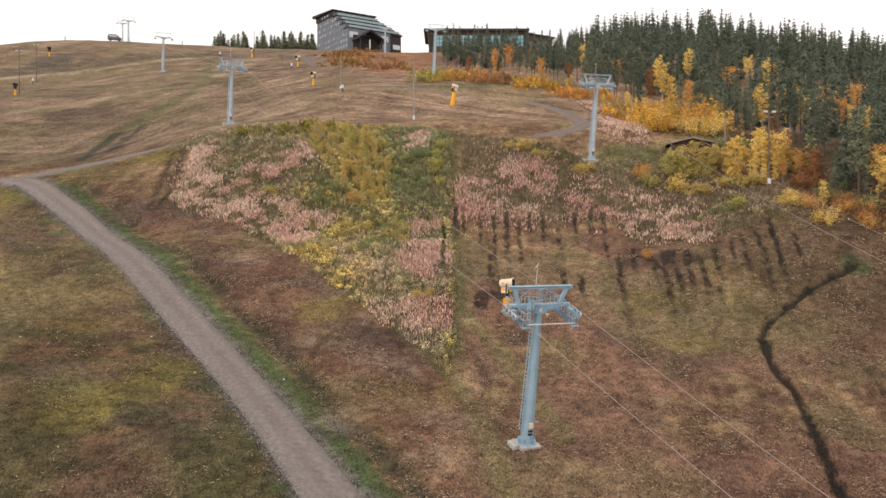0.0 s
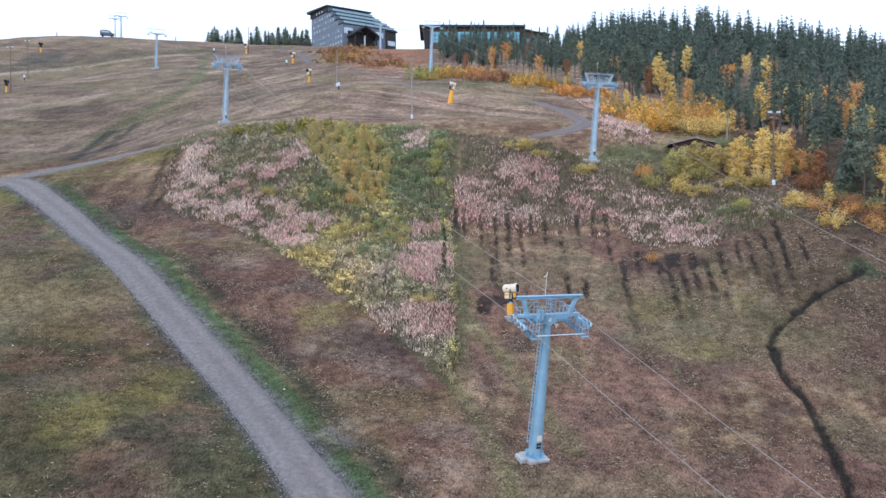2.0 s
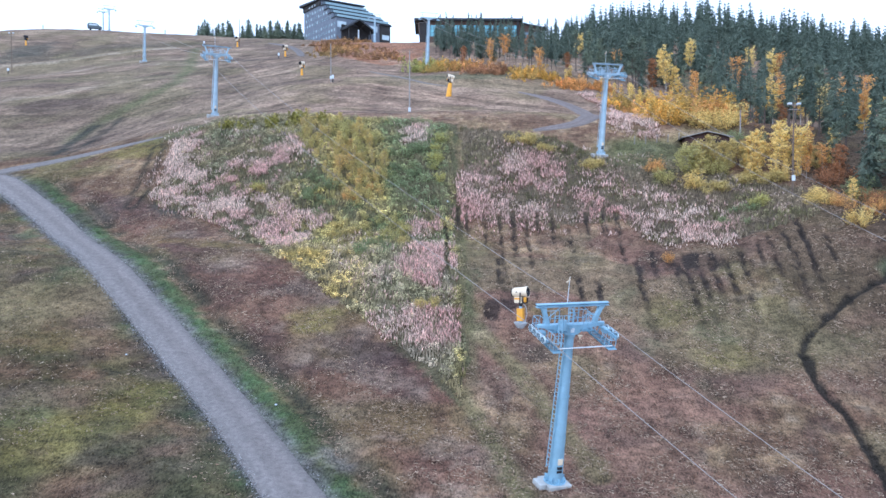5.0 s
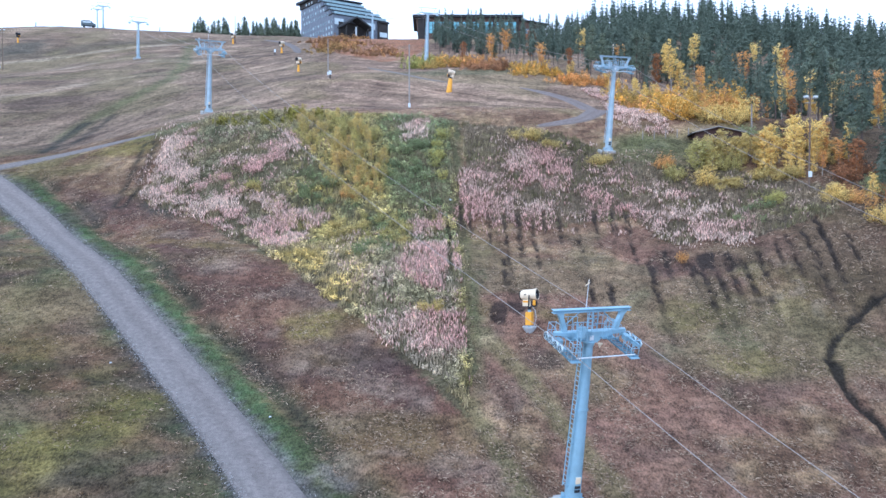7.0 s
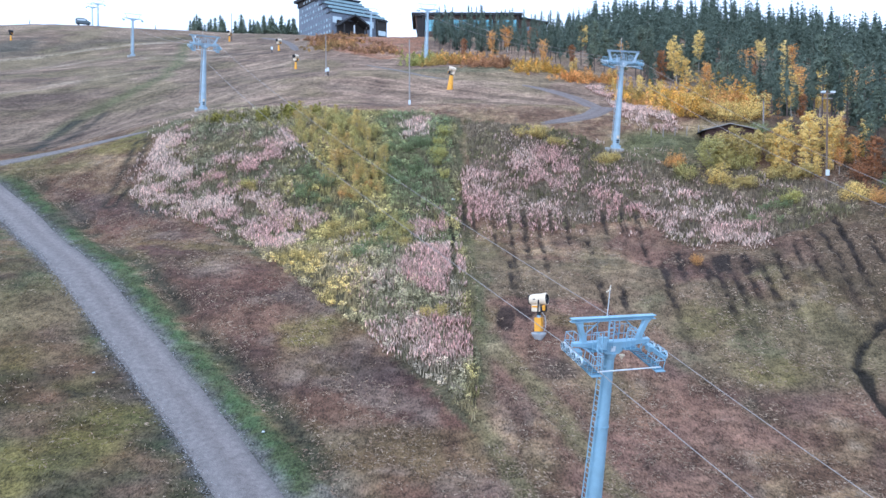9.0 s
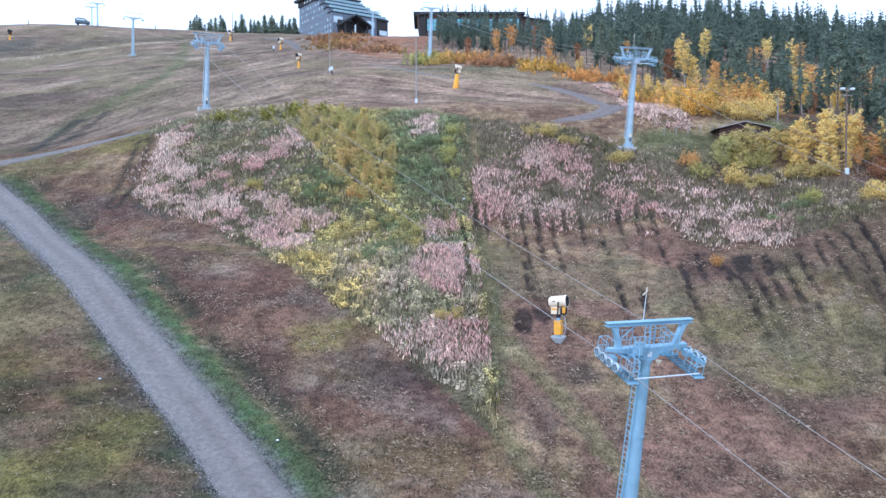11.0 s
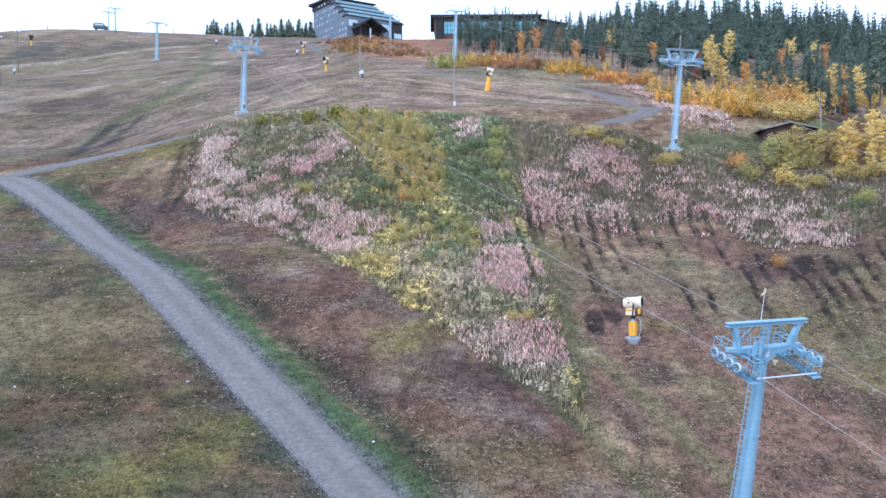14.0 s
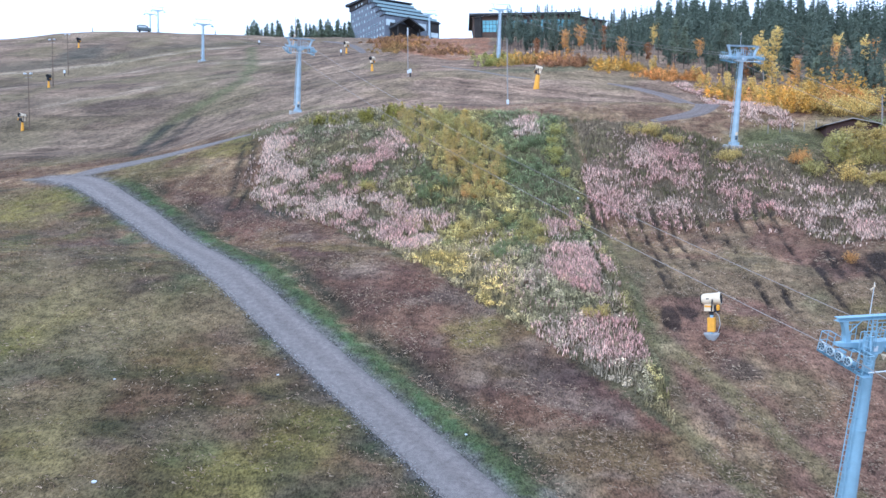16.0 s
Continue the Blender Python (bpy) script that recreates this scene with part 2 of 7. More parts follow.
def add_turned(bm, profile, sides=20, axis="z", at=(0, 0, 0)):
    """A turned body: (radius, height) pairs about an axis."""
    rings = []
    for r, h in profile:
        ring = []
        for i in range(sides):
            c, s = r * math.cos(2 * math.pi * i / sides), r * math.sin(2 * math.pi * i / sides)
            p = {"z": (c, s, h), "y": (s, h, c), "x": (h, c, s)}[axis]
            ring.append(bm.verts.new(Vector(at) + Vector(p)))
        rings.append(ring)
    for k in range(len(rings) - 1):
        for i in range(sides):
            j = (i + 1) % sides
            bm.faces.new((rings[k][i], rings[k][j], rings[k + 1][j], rings[k + 1][i])).smooth = True
    bm.faces.new(rings[0][::-1])
    bm.faces.new(rings[-1])
    return bm


def turned(profile, sides=20, axis="z", at=(0, 0, 0)):
    return add_turned(bmesh.new(), profile, sides, axis, at)


def mesh_np(name, verts, faces, tone=None, mat=None, smooth=False, normals=None):
    """A mesh from arrays of corners and triangles or quads, with a colour for each corner."""
    me = bpy.data.meshes.new(name)
    n, k = faces.shape
    me.vertices.add(len(verts))
    me.vertices.foreach_set("co", np.ascontiguousarray(verts, dtype=np.float32).ravel())
    me.loops.add(n * k)
    me.loops.foreach_set("vertex_index", np.ascontiguousarray(faces, dtype=np.int32).ravel())
    me.polygons.add(n)
    me.polygons.foreach_set("loop_start", np.arange(0, n * k, k, dtype=np.int32))
    me.update(calc_edges=True)
    if smooth:
        me.polygons.foreach_set("use_smooth", np.ones(n, dtype=bool))
    if tone is not None:
        layer = me.attributes.new("tone", "FLOAT_COLOR", "POINT")
        layer.data.foreach_set("color", np.hstack([tone, np.ones((len(tone), 1))]).astype(np.float32).ravel())
    if mat:
        me.materials.append(mat)
    me.validate()
    if normals is not None:
        me.normals_split_custom_set_from_vertices(normals.tolist())
    return me


# ---- the shape of the hill ----
def lattice(ix, iy, seed):
    h = (ix.astype(np.int64) * 374761393 + iy.astype(np.int64) * 668265263 + seed * 974634777) & 0x7FFFFFFF
    h = ((h ^ (h >> 13)) * 1274126177) & 0x7FFFFFFF
    return ((h ^ (h >> 16)) & 0xFFFF) / 65535.0


def soft_noise(x, y, size, seed=0, octaves=3):
    """Smooth noise from 0 to 1 with features of a size in metres."""
    total, weight, amp = 0.0, 0.0, 1.0
    for o in range(octaves):
        u, v = np.asarray(x) / size + 17.3 * o, np.asarray(y) / size - 9.1 * o
        ix, iy = np.floor(u), np.floor(v)
        fx, fy = u - ix, v - iy
        fx, fy = fx * fx * (3 - 2 * fx), fy * fy * (3 - 2 * fy)
        a, b = lattice(ix, iy, seed + o), lattice(ix + 1, iy, seed + o)
        c, d = lattice(ix, iy + 1, seed + o), lattice(ix + 1, iy + 1, seed + o)
        total = total + amp * ((a * (1 - fx) + b * fx) * (1 - fy) + (c * (1 - fx) + d * fx) * fy)
        weight += amp
        amp *= 0.5
        size = size / 2
    return total / weight


def step(lo, hi, v):
    s = np.clip((v - lo) / (hi - lo), 0, 1)
    return s * s * (3 - 2 * s)


# rise of the hill along y: height, fall to the side, hollow to the side
HILL_Y = [0, 40, 58, 70, 82, 95, 108, 120, 132, 146, 165, 190, 220, 255, 300, 350, 430]
HILL_Z = [-11.32, -2.04, 3.73, 6.51, 10.60, 16.05, 20.40, 26.88, 33.85, 39.81, 43.39, 52.20, 61.87, 72.55, 85.35, 93.24, 96.60]
HILL_SIDE = [-1.46, -2.18, -2.16, -1.66, -0.83, 0.31, 1.33, 1.85, 1.93, 1.41, 0.10, -0.69, -0.84, -0.58, -1.22, -2.83, -2.42]
HILL_BOW = [3.63, 3.86, 3.86, 3.70, 3.31, 2.51, 1.18, -0.39, -1.85, -3.03, -3.58, -3.44, -2.92, -2.40, -1.31, -0.44, -0.19]


# gentle swells and hollows: x, y, reach, height
MOUNDS = [(-42, 160, 20, 1.61), (23, 128, 14, -0.80), (-4, 230, 26, -1.75), (-87, 253, 24, 1.16), (21, 99, 12, -0.82), (8, 111, 10, -1.14), (-30, 100, 12, 0.57), (-65, 150, 18, -2.26), (48, 102, 14, 2.01), (1, 182, 20, -0.34), (12, 235, 18, 1.07), (-24, 190, 16, 1.15), (16, 197, 18, -0.28), (-62, 132, 14, 0.46), (27, 159, 14, -0.24), (-119, 257, 20, -0.96)]


def rise(y, values):
    k, v = np.array(HILL_Y, float), np.array(values, float)
    slope = np.gradient(v, k)
    slope[1:-1] = (v[2:] - v[:-2]) / (k[2:] - k[:-2])
    yc = np.clip(y, k[0], k[-1])
    i = np.clip(np.searchsorted(k, yc, side="right") - 1, 0, len(k) - 2)
    h = k[i + 1] - k[i]
    s = (yc - k[i]) / h
    return (2 * s**3 - 3 * s**2 + 1) * v[i] + (s**3 - 2 * s**2 + s) * h * slope[i] + (3 * s**2 - 2 * s**3) * v[i + 1] + (s**3 - s**2) * h * slope[i + 1]


def hill(x, y):
    x, y = np.asarray(x, float), np.asarray(y, float)
    u = np.tanh(x / 90.0) * 1.8
    z = rise(y, HILL_Z) + u * rise(y, HILL_SIDE) + u * u * rise(y, HILL_BOW)
    for mx, my, reach, tall in MOUNDS:
        z = z + tall * np.exp(-((x - mx) ** 2 + (y - my) ** 2) / reach**2)
    # the knoll on the crest, the hotel's terrace and the wooded hilltop
    z = z + 3.5 * np.exp(-(((x + 150) / 52) ** 2) - ((y - 335) / 42) ** 2) + 9.0 * np.exp(-(((x + 45) / 40) ** 2) - ((y - 400) / 34) ** 2) + 0.4 * np.exp(-(((x + 35) / 30) ** 2) - ((y - 330) / 22) ** 2)
    z = z + 7.0 * np.exp(-(((x - 92) / 42) ** 2) - ((y - 315) / 60) ** 2)
    return z + np.minimum(y, 0) * 0.25 - np.maximum(y - 430, 0) * 0.06


def along(points, x, y):
    """Distance from a line of points, and on which side (positive: right of its run)."""
    x, y = np.asarray(x, float), np.asarray(y, float)
    best, side = np.full(x.shape, 1e9), np.zeros(x.shape)
    for (ax, ay), (bx, by) in zip(points, points[1:]):
        dx, dy = bx - ax, by - ay
        s = np.clip(((x - ax) * dx + (y - ay) * dy) / (dx * dx + dy * dy), 0, 1)
        px, py = x - ax - s * dx, y - ay - s * dy
        d = np.hypot(px, py)
        near = d < best
        best = np.where(near, d, best)
        side = np.where(near, np.sign(dy * px - dx * py), side)
    return best, side


def inside(poly, x, y):
    x, y = np.asarray(x, float), np.asarray(y, float)
    hit = np.zeros(x.shape, bool)
    for (ax, ay), (bx, by) in zip(poly, poly[1:] + poly[:1]):
        if ay != by:
            hit ^= ((ay > y) != (by > y)) & (x < (bx - ax) * (y - ay) / (by - ay) + ax)
    return hit


def curve_through(points, every=1.0):
    """A smooth line through points, sampled at even steps."""
    p = np.array([points[0], *points, points[-1]], float)
    out = []
    for i in range(1, len(p) - 2):
        n = max(2, int(np.hypot(*(p[i + 1] - p[i])) / every))
        for s in np.arange(n) / n:
            out.append(0.5 * (2 * p[i] + (p[i + 1] - p[i - 1]) * s + (2 * p[i - 1] - 5 * p[i] + 4 * p[i + 1] - p[i + 2]) * s**2 + (3 * p[i] - p[i - 1] - 3 * p[i + 1] + p[i + 2]) * s**3))
    return np.array([*out, p[-1]])


ROAD = [(38, -30), (24.5, 0), (13.5, 20), (4.22, 36), (-1.78, 45.5), (-6.48, 52.3), (-9.58, 57.1), (-12.08, 61.1), (-15.28, 66.6), (-18.88, 72), (-22.68, 77.1), (-26.98, 82.7), (-31.78, 88.7), (-38.18, 96.7), (-48.28, 110.5), (-59.48, 122.7), (-66.2, 129.2), (-72.3, 132.4)]
FORK = [(-70.5, 131.8), (-78, 132.6), (-90, 134.6), (-112, 138)]
BRANCH = [(-68.5, 130.4), (-67.6, 133.0), (-66.1, 135.3), (-63.2, 137), (-60, 138.6), (-55.8, 140.5), (-49.7, 142.2), (-46, 143)]
PATH_UP = [(13.6, 136.6), (16.6, 137.9), (19.8, 139.5), (22.4, 141.8), (24.9, 147), (27.2, 157), (27.8, 167), (25.8, 175.5), (21.6, 182.4), (16.8, 187.4), (1.3, 191.3), (-4, 195), (-9.8, 204), (-14.6, 212.7), (-18, 219), (-30, 240), (-41, 255), (-45, 271), (-51, 286), (-60, 300)]
DITCH = [(26.4, 52.2), (27.4, 57.2), (27.9, 59.4), (29.1, 64.7), (30.0, 69.5), (29.8, 73.0), (30.6, 78.1), (31.1, 79.9), (34.1, 83.1), (38.8, 86.7), (42.9, 88.7), (45.0, 89.7)]
GULLY = [(-66.4, 149), (-68.4, 158), (-69.6, 165.4), (-68.6, 171.5)]
GULLY_SIDE = [(-63.4, 147), (-64.6, 156), (-65.4, 165), (-64.6, 175.5)]
MOWN_TRACK = [(-80.8, 283.6), (-68.2, 233.4), (-64.3, 209), (-65.3, 189.8), (-67.4, 177.8), (-69.2, 170.2), (-69.8, 161.8)]
BENCHES = [[(-147.7, 255.6), (-134.9, 263.5), (-120.4, 269.8), (-109.2, 277.9), (-89.9, 286.4)], [(-132, 231), (-119.6, 236), (-107, 245), (-93.3, 258)], [(-83.5, 246.4), (-69, 240.5), (-59.2, 243.9)], [(-104, 196), (-92, 203), (-76, 216), (-66, 221)]]
WHEEL_TRACK = [(-44.9, 137.5), (-43.3, 129), (-42.2, 122), (-41.7, 117)]
BANK = [(-40.0, 120), (-41.2, 134), (-40.8, 142), (-38, 150), (-28.6, 152), (-8.7, 143), (1.4, 139), (1.0, 112), (0.9, 91), (1.2, 79), (0.9, 72.3), (-3.6, 79.2), (-8.7, 86), (-17.9, 97), (-28, 110), (-38.6, 117)]
BANK_EAST = [(2.2, 113), (2.4, 138), (17, 134), (22, 128), (26, 124.5), (36, 121.5), (47, 113), (44, 104), (33, 101), (25, 103), (22, 111), (11, 111)]
PINK = [
    [(-40.6, 120.2), (-41.9, 134), (-40.6, 142), (-37, 137), (-36, 129), (-33.5, 122.4), (-31.2, 123), (-31.7, 127.5), (-26.4, 132.5), (-23.6, 136.6), (-19.6, 130.5), (-19.4, 125.5), (-25, 121), (-20.9, 117.5), (-15.4, 115), (-15.2, 110), (-17.4, 104), (-20.5, 101), (-24.8, 106.6), (-29, 110.8), (-36.4, 115.2)],
    [(-6, 99.5), (-3.6, 104), (-4.6, 108), (-4, 113), (-1.0, 113.5), (0.2, 104), (0.9, 95.6), (0.6, 91), (-3.8, 92.6)],
    [(-8.2, 85.6), (0.8, 88), (0.9, 82), (-4.8, 81)],
    [(1.6, 121.8), (5.2, 124.2), (12.6, 130), (16.5, 124.4), (23, 121), (22.4, 112.6), (21.6, 108.6), (13.6, 109.4), (9.9, 107.6), (1.0, 107)],
    [(21.9, 112), (24, 118), (28.5, 116.6), (32, 112), (35.6, 106.6), (32.3, 99.8), (26, 101)],
    [(-6.5, 131), (-7.5, 138), (-2.5, 139), (-2.6, 131)],
    [(29.5, 188.5), (35, 189), (38, 180), (36.4, 166), (34, 144), (33.6, 134.4), (29.2, 132.8), (25.6, 137.5), (29, 150), (31.4, 169), (31.6, 180)],
]
HEATH = [(-54, 123), (-37, 117.3), (-19, 96.8), (-8.6, 86), (-3.4, 78), (1.5, 71), (6, 56), (9, 44), (4, 46), (-4, 57), (-10, 68), (-21, 84), (-34, 102), (-46, 115)]
TRACKS = [[(0.6, 74), (2.2, 67.8), (3.4, 62.3), (4.6, 54)], [(2.0, 84.4), (5.2, 78.1), (7.5, 70.9), (9.5, 62)]]
RUST = [(-46, 300), (-38, 268), (-28, 248), (-15, 236), (-8, 240), (-4, 262), (-4, 300), (-20, 330)]


DITCH = [tuple(p) for p in curve_through(DITCH, 2.2)]


# patches of the turf: x, y, and how far they reach across and up the slope
OLIVE_SPOTS = [(-47.4, 82.9, 1.9, 7), (-67.8, 119.8, 3.9, 6.2), (-23.9, 69.7, 1.6, 2.3), (-29.7, 63.6, 1.6, 2), (-38.7, 63.2, 1.5, 4.3), (-23.4, 68.2, 2.2, 3.7), (-27.1, 63, 2, 3.9), (-13.1, 85.5, 2.5, 2.4), (24.3, 79.2, 2.7, 2.2), (9.6, 87.2, 3.1, 1.4), (22.1, 86.8, 2.6, 2.5), (-48.3, 137.4, 3.2, 3.9), (-34.9, 77.3, 2.4, 2.3)]
RUST_SPOTS = [(-36.3, 71.3, 1.8, 2.6), (-41.4, 70.7, 1.8, 2.5), (-32.4, 83.7, 2, 1.9), (-29, 70.9, 1.8, 2), (-21.4, 65, 1.7, 1.8), (-35.8, 79.3, 2.6, 4.2), (-30.2, 78.2, 2.2, 2.4), (-19.3, 86.1, 2, 2.5), (14.7, 74.7, 3.1, 3.3), (8.3, 75.8, 2.3, 2.4), (10.9, 108.4, 4.6, 3.9), (20.2, 71.6, 2.5, 2.3)]
DARK_SPOTS = [(-52.6, 100.4, 3.6, 6.4), (-43.4, 89, 2.2, 3.1), (-34.8, 87.2, 2.2, 2), (-25.1, 79, 1.7, 2.7), (-20.2, 69.5, 1.6, 2.9), (-45.2, 114.2, 2.8, 3.1), (-36.8, 115.9, 4.2, 2.9), (-13.2, 90.3, 3.2, 3.3), (-15.1, 77.4, 2.3, 2.3), (-8, 79.4, 2.8, 2.7), (7.1, 79.9, 1.6, 1.9), (23.2, 75.1, 2, 2), (-31.3, 84.3, 1.9, 2.7), (-23.9, 75.6, 1.7, 3.6), (25.9, 75.1, 2.2, 2.1)]
PALE_SPOTS = [(-40.7, 77.5, 1.2, 3.4), (-23.5, 73.2, 1.4, 1.2), (-44.4, 74.4, 1.5, 2.8), (-46.8, 87.7, 1.2, 3.1), (-12.7, 79.4, 1.4, 1.4), (-9.7, 77.9, 1.4, 1.4), (-23.8, 95.8, 1.9, 2.8), (-7.3, 70.8, 1.7, 1.6), (-20.1, 74.5, 1.7, 1.3), (2.9, 74.9, 1.7, 2.5), (17.9, 81.5, 1.9, 1.8), (2.6, 84.5, 1, 3.8), (-8.1, 63.7, 2.1, 2)]
GREEN_SPOTS = [(-38.6, 91.4, 2.3, 3.2), (-50.4, 108.3, 1.3, 3), (-30.3, 64.6, 1.6, 1.8), (-39.2, 143.1, 7, 3.8), (-28.7, 144.3, 6.8, 3.5), (2, 91.4, 0.8, 7.4), (18.6, 79.7, 1.2, 2.2), (21.6, 74.4, 1.1, 2), (24.2, 82.7, 2, 2.3), (17.4, 91.4, 1.7, 2.5)]


def road_dist(x, y):
    return along(ROAD, x, y)


def turf_height(x, y):
    """The hill with its lumps, the road's bed, the ditch and the furrows."""
    x, y = np.asarray(x, float), np.asarray(y, float)
    d, side = road_dist(x, y)
    d2, _ = along(BRANCH, x, y)
    d3, _ = along(PATH_UP, x, y)
    calm = step(2.0, 4.5, np.minimum(np.minimum(d, d2 + 0.4), d3 + 1.0))
    lumps = 0.5 * (soft_noise(x, y, 7.0, 3) - 0.5) + 0.30 * (soft_noise(x, y, 1.8, 5, 2) - 0.5)
    far = 2.6 * (soft_noise(0.9 * x - 0.3 * y, 0.7 * y + 0.2 * x, 40.0, 9, 2) - 0.5) * step(150, 200, y)
    z = hill(x, y) + calm * (lumps + far) - 0.10 * (1 - calm)
    z = z - 0.35 * np.exp(-((d - 5.0) / 1.0) ** 2) * (side > 0) * step(140, 120, y)
    dd, _ = along(DITCH, x, y)
    z = z - 0.40 * np.exp(-(dd / 0.42) ** 2)
    return z - 0.22 * furrows(x, y)


# strips of bare soil down the slope: x and y of the top end, length
DEEP_FURROW = [(1.5, 115.1, 5.2), (5.6, 100.7, 7.5), (8.5, 114.1, 15.1), (13.8, 95.2, 5.6), (15.2, 110.0, 9.2), (15.6, 93.7, 4.5), (20.0, 113.4, 6.3), (20.8, 98.9, 11.3), (21.5, 112.2, 5.3), (22.5, 98.2, 3.8), (25.7, 96.1, 9.1), (28.3, 95.4, 5.9), (29.9, 95.9, 7.3), (32.1, 98.0, 6.6), (38.2, 100.8, 11.7), (40.8, 104.0, 15.1)]
FAINT_FURROW = [(-0.2, 113.0, 11.9), (2.6, 113.4, 4.2), (4.8, 112.0, 6.3), (6.7, 113.2, 19.0), (10.0, 111.1, 13.6), (11.6, 113.3, 4.1), (13.4, 113.0, 7.5), (17.8, 112.8, 5.1), (20.5, 105.1, 6.0), (24.7, 97.5, 4.2), (26.9, 95.6, 7.5), (30.0, 88.8, 2.5), (34.6, 99.5, 4.8), (35.2, 95.9, 3.9), (36.3, 100.6, 3.5), (41.6, 98.2, 7.9)]


def furrows(x, y):
    """Dark strips of bare soil that run down the slope, 0 to 1."""
    x, y = np.asarray(x, float), np.asarray(y, float)
    out = np.zeros(x.shape)
    near = (x > -3) & (x < 48) & (y > 80) & (y < 120)
    a, b = x[near], y[near]
    wob = 0.30 * (soft_noise(a, b, 2.2, 21, 2) - 0.5)
    ragged = soft_noise(a * 1.6, b, 1.1, 36, 2) - 0.5
    best = np.zeros(a.shape)
    for rows, deep, half, on in ((DEEP_FURROW, 1.0, 0.33, 1.45), (FAINT_FURROW, 0.9, 0.26, 1.8)):
        for fx0, fy0, long in rows:
            off = np.abs(a + wob - fx0 * (1 + 0.0058 * (b - fy0))) + 0.35 * ragged
            ends = (0.35 + 0.65 * step(fy0 - long - 0.9, fy0 - 0.8 * long + 0.6, b + ragged)) * step(fy0 - on * long - 1.5, fy0 - on * long + 1.0, b + 2 * ragged) * step(fy0 + 0.7, fy0 - 0.5, b + ragged)
            best = np.maximum(best, deep * ends * step(half + 0.10, half - 0.10, off))
    torn = soft_noise(a * 2.0, b * 0.8, 0.8, 37, 2) - 0.5
    out[near] = best * (0.25 + 0.75 * step(-0.22, 0.02, torn))
    return out


def height(x, y):
    return float(turf_height(np.array([x]), np.array([y]))[0])


def mix(a, b, f):
    return a + (np.asarray(b) - a) * np.asarray(f)[:, None]


def turf_colour(x, y):
    """Base colour of the ground cover by what grows where."""
    n14, n5, n2 = soft_noise(x, y, 15.0, 41), soft_noise(x, y, 5.0, 42), soft_noise(x, y, 1.3, 43)
    tan, brown, olive = (0.30, 0.205, 0.118), (0.175, 0.105, 0.066), (0.16, 0.135, 0.055)
    c = np.tile(np.array(brown), (len(x), 1))
    c = mix(c, tan, step(0.40, 0.66, n5 * 0.55 + n2 * 0.45))
    c = mix(c, olive, 0.75 * step(0.5, 0.66, n14 * 0.7 + n5 * 0.3))
    # the lower meadow beside the road: greener and more mixed
    d, side = road_dist(x, y)
    west = (side < 0) & (y < 128)
    c = mix(c, (0.115, 0.105, 0.045), west * 0.75 * step(0.42, 0.62, soft_noise(x, y, 9.0, 51)))
    c = mix(c, (0.175, 0.10, 0.062), west * 0.6 * step(0.5, 0.62, soft_noise(x, y, 3.0, 52)))
    c = mix(c, (0.075, 0.068, 0.045), west * 0.6 * step(0.52, 0.64, soft_noise(x, 1.6 * y, 3.0, 58)))
    c = mix(c, (0.20, 0.16, 0.075), west * 0.4 * step(0.56, 0.68, soft_noise(x, y, 6.0, 57)))
    c = mix(c, (0.20, 0.135, 0.10), west * 0.5 * step(0.58, 0.68, soft_noise(x, y, 4.0, 56)))
    # bleached tufts
    c = mix(c, (0.095, 0.098, 0.045), west * 0.6 * step(88, 76, y) * step(0.40, 0.58, soft_noise(x, y, 7.0, 48)))
    c = mix(c, (0.32, 0.25, 0.18), (0.55 - 0.4 * west) * step(0.60, 0.70, soft_noise(x, y, 1.5, 55, 3)) * step(0.42, 0.6, n5))
    # upper hill: straw-brown stripes that follow the contour
    up = step(138, 156, y)
    streak = soft_noise(0.995 * x - 0.1 * y, 0.2 * (0.1 * x + 0.995 * y), 6.0, 53)
    c = mix(c, mix(np.tile(np.array((0.185, 0.13, 0.092)), (len(x), 1)), (0.27, 0.195, 0.135), step(0.30, 0.70, streak)), up * 0.9)
    bow = y + 0.22 * x + 6 * np.sin(x / 19.0)
    slant = step(-84, -70, x) * step(-18, -32, x)
    thin = (1 - slant) * soft_noise(0.12 * x, bow, 1.5, 54, 2) + slant * soft_noise(0.86 * x - 0.5 * y, 0.10 * (0.5 * x + 0.86 * y), 1.3, 54, 2)
    c = c * (1 + up * 1.4 * (thin - 0.5))[:, None]
    swell = soft_noise(0.35 * x, bow, 13.0, 69, 2)
    c = mix(c, (0.125, 0.092, 0.070), up * 0.35 * step(0.54, 0.68, swell))
    c = mix(c, (0.285, 0.215, 0.148), up * 0.4 * step(0.46, 0.34, swell))
    # terrace edges: lit rim and darker face above, put into the turf colour
    for line, much, reach in zip(BENCHES, (1.0, 0.6, 0.7, 0.5), (14.0, 6.0, 6.0, 5.0)):
        dl, below = along(line, x, y)
        c = mix(c, (0.115, 0.094, 0.066), 0.75 * much * step(2.0, 4.0, dl) * step(reach + 6, reach - 3, dl + 4 * (n5 - 0.5)) * (below < 0))
        c = mix(c, (0.36, 0.29, 0.205), 0.8 * much * step(3.2, 1.0, dl + 1.6 * (n5 - 0.5)))
    c = mix(c, (0.165, 0.14, 0.065), up * 0.4 * step(0.52, 0.68, n14))
    c = mix(c, (0.11, 0.075, 0.06), up * 0.3 * step(0.66, 0.74, soft_noise(x * 0.4, y, 8.0, 59)))
    dm, _ = along(MOWN_TRACK, x, y)
    c = mix(c, (0.125, 0.128, 0.058), 0.65 * step(2.8, 0.6, dm + 2 * (n5 - 0.5)))
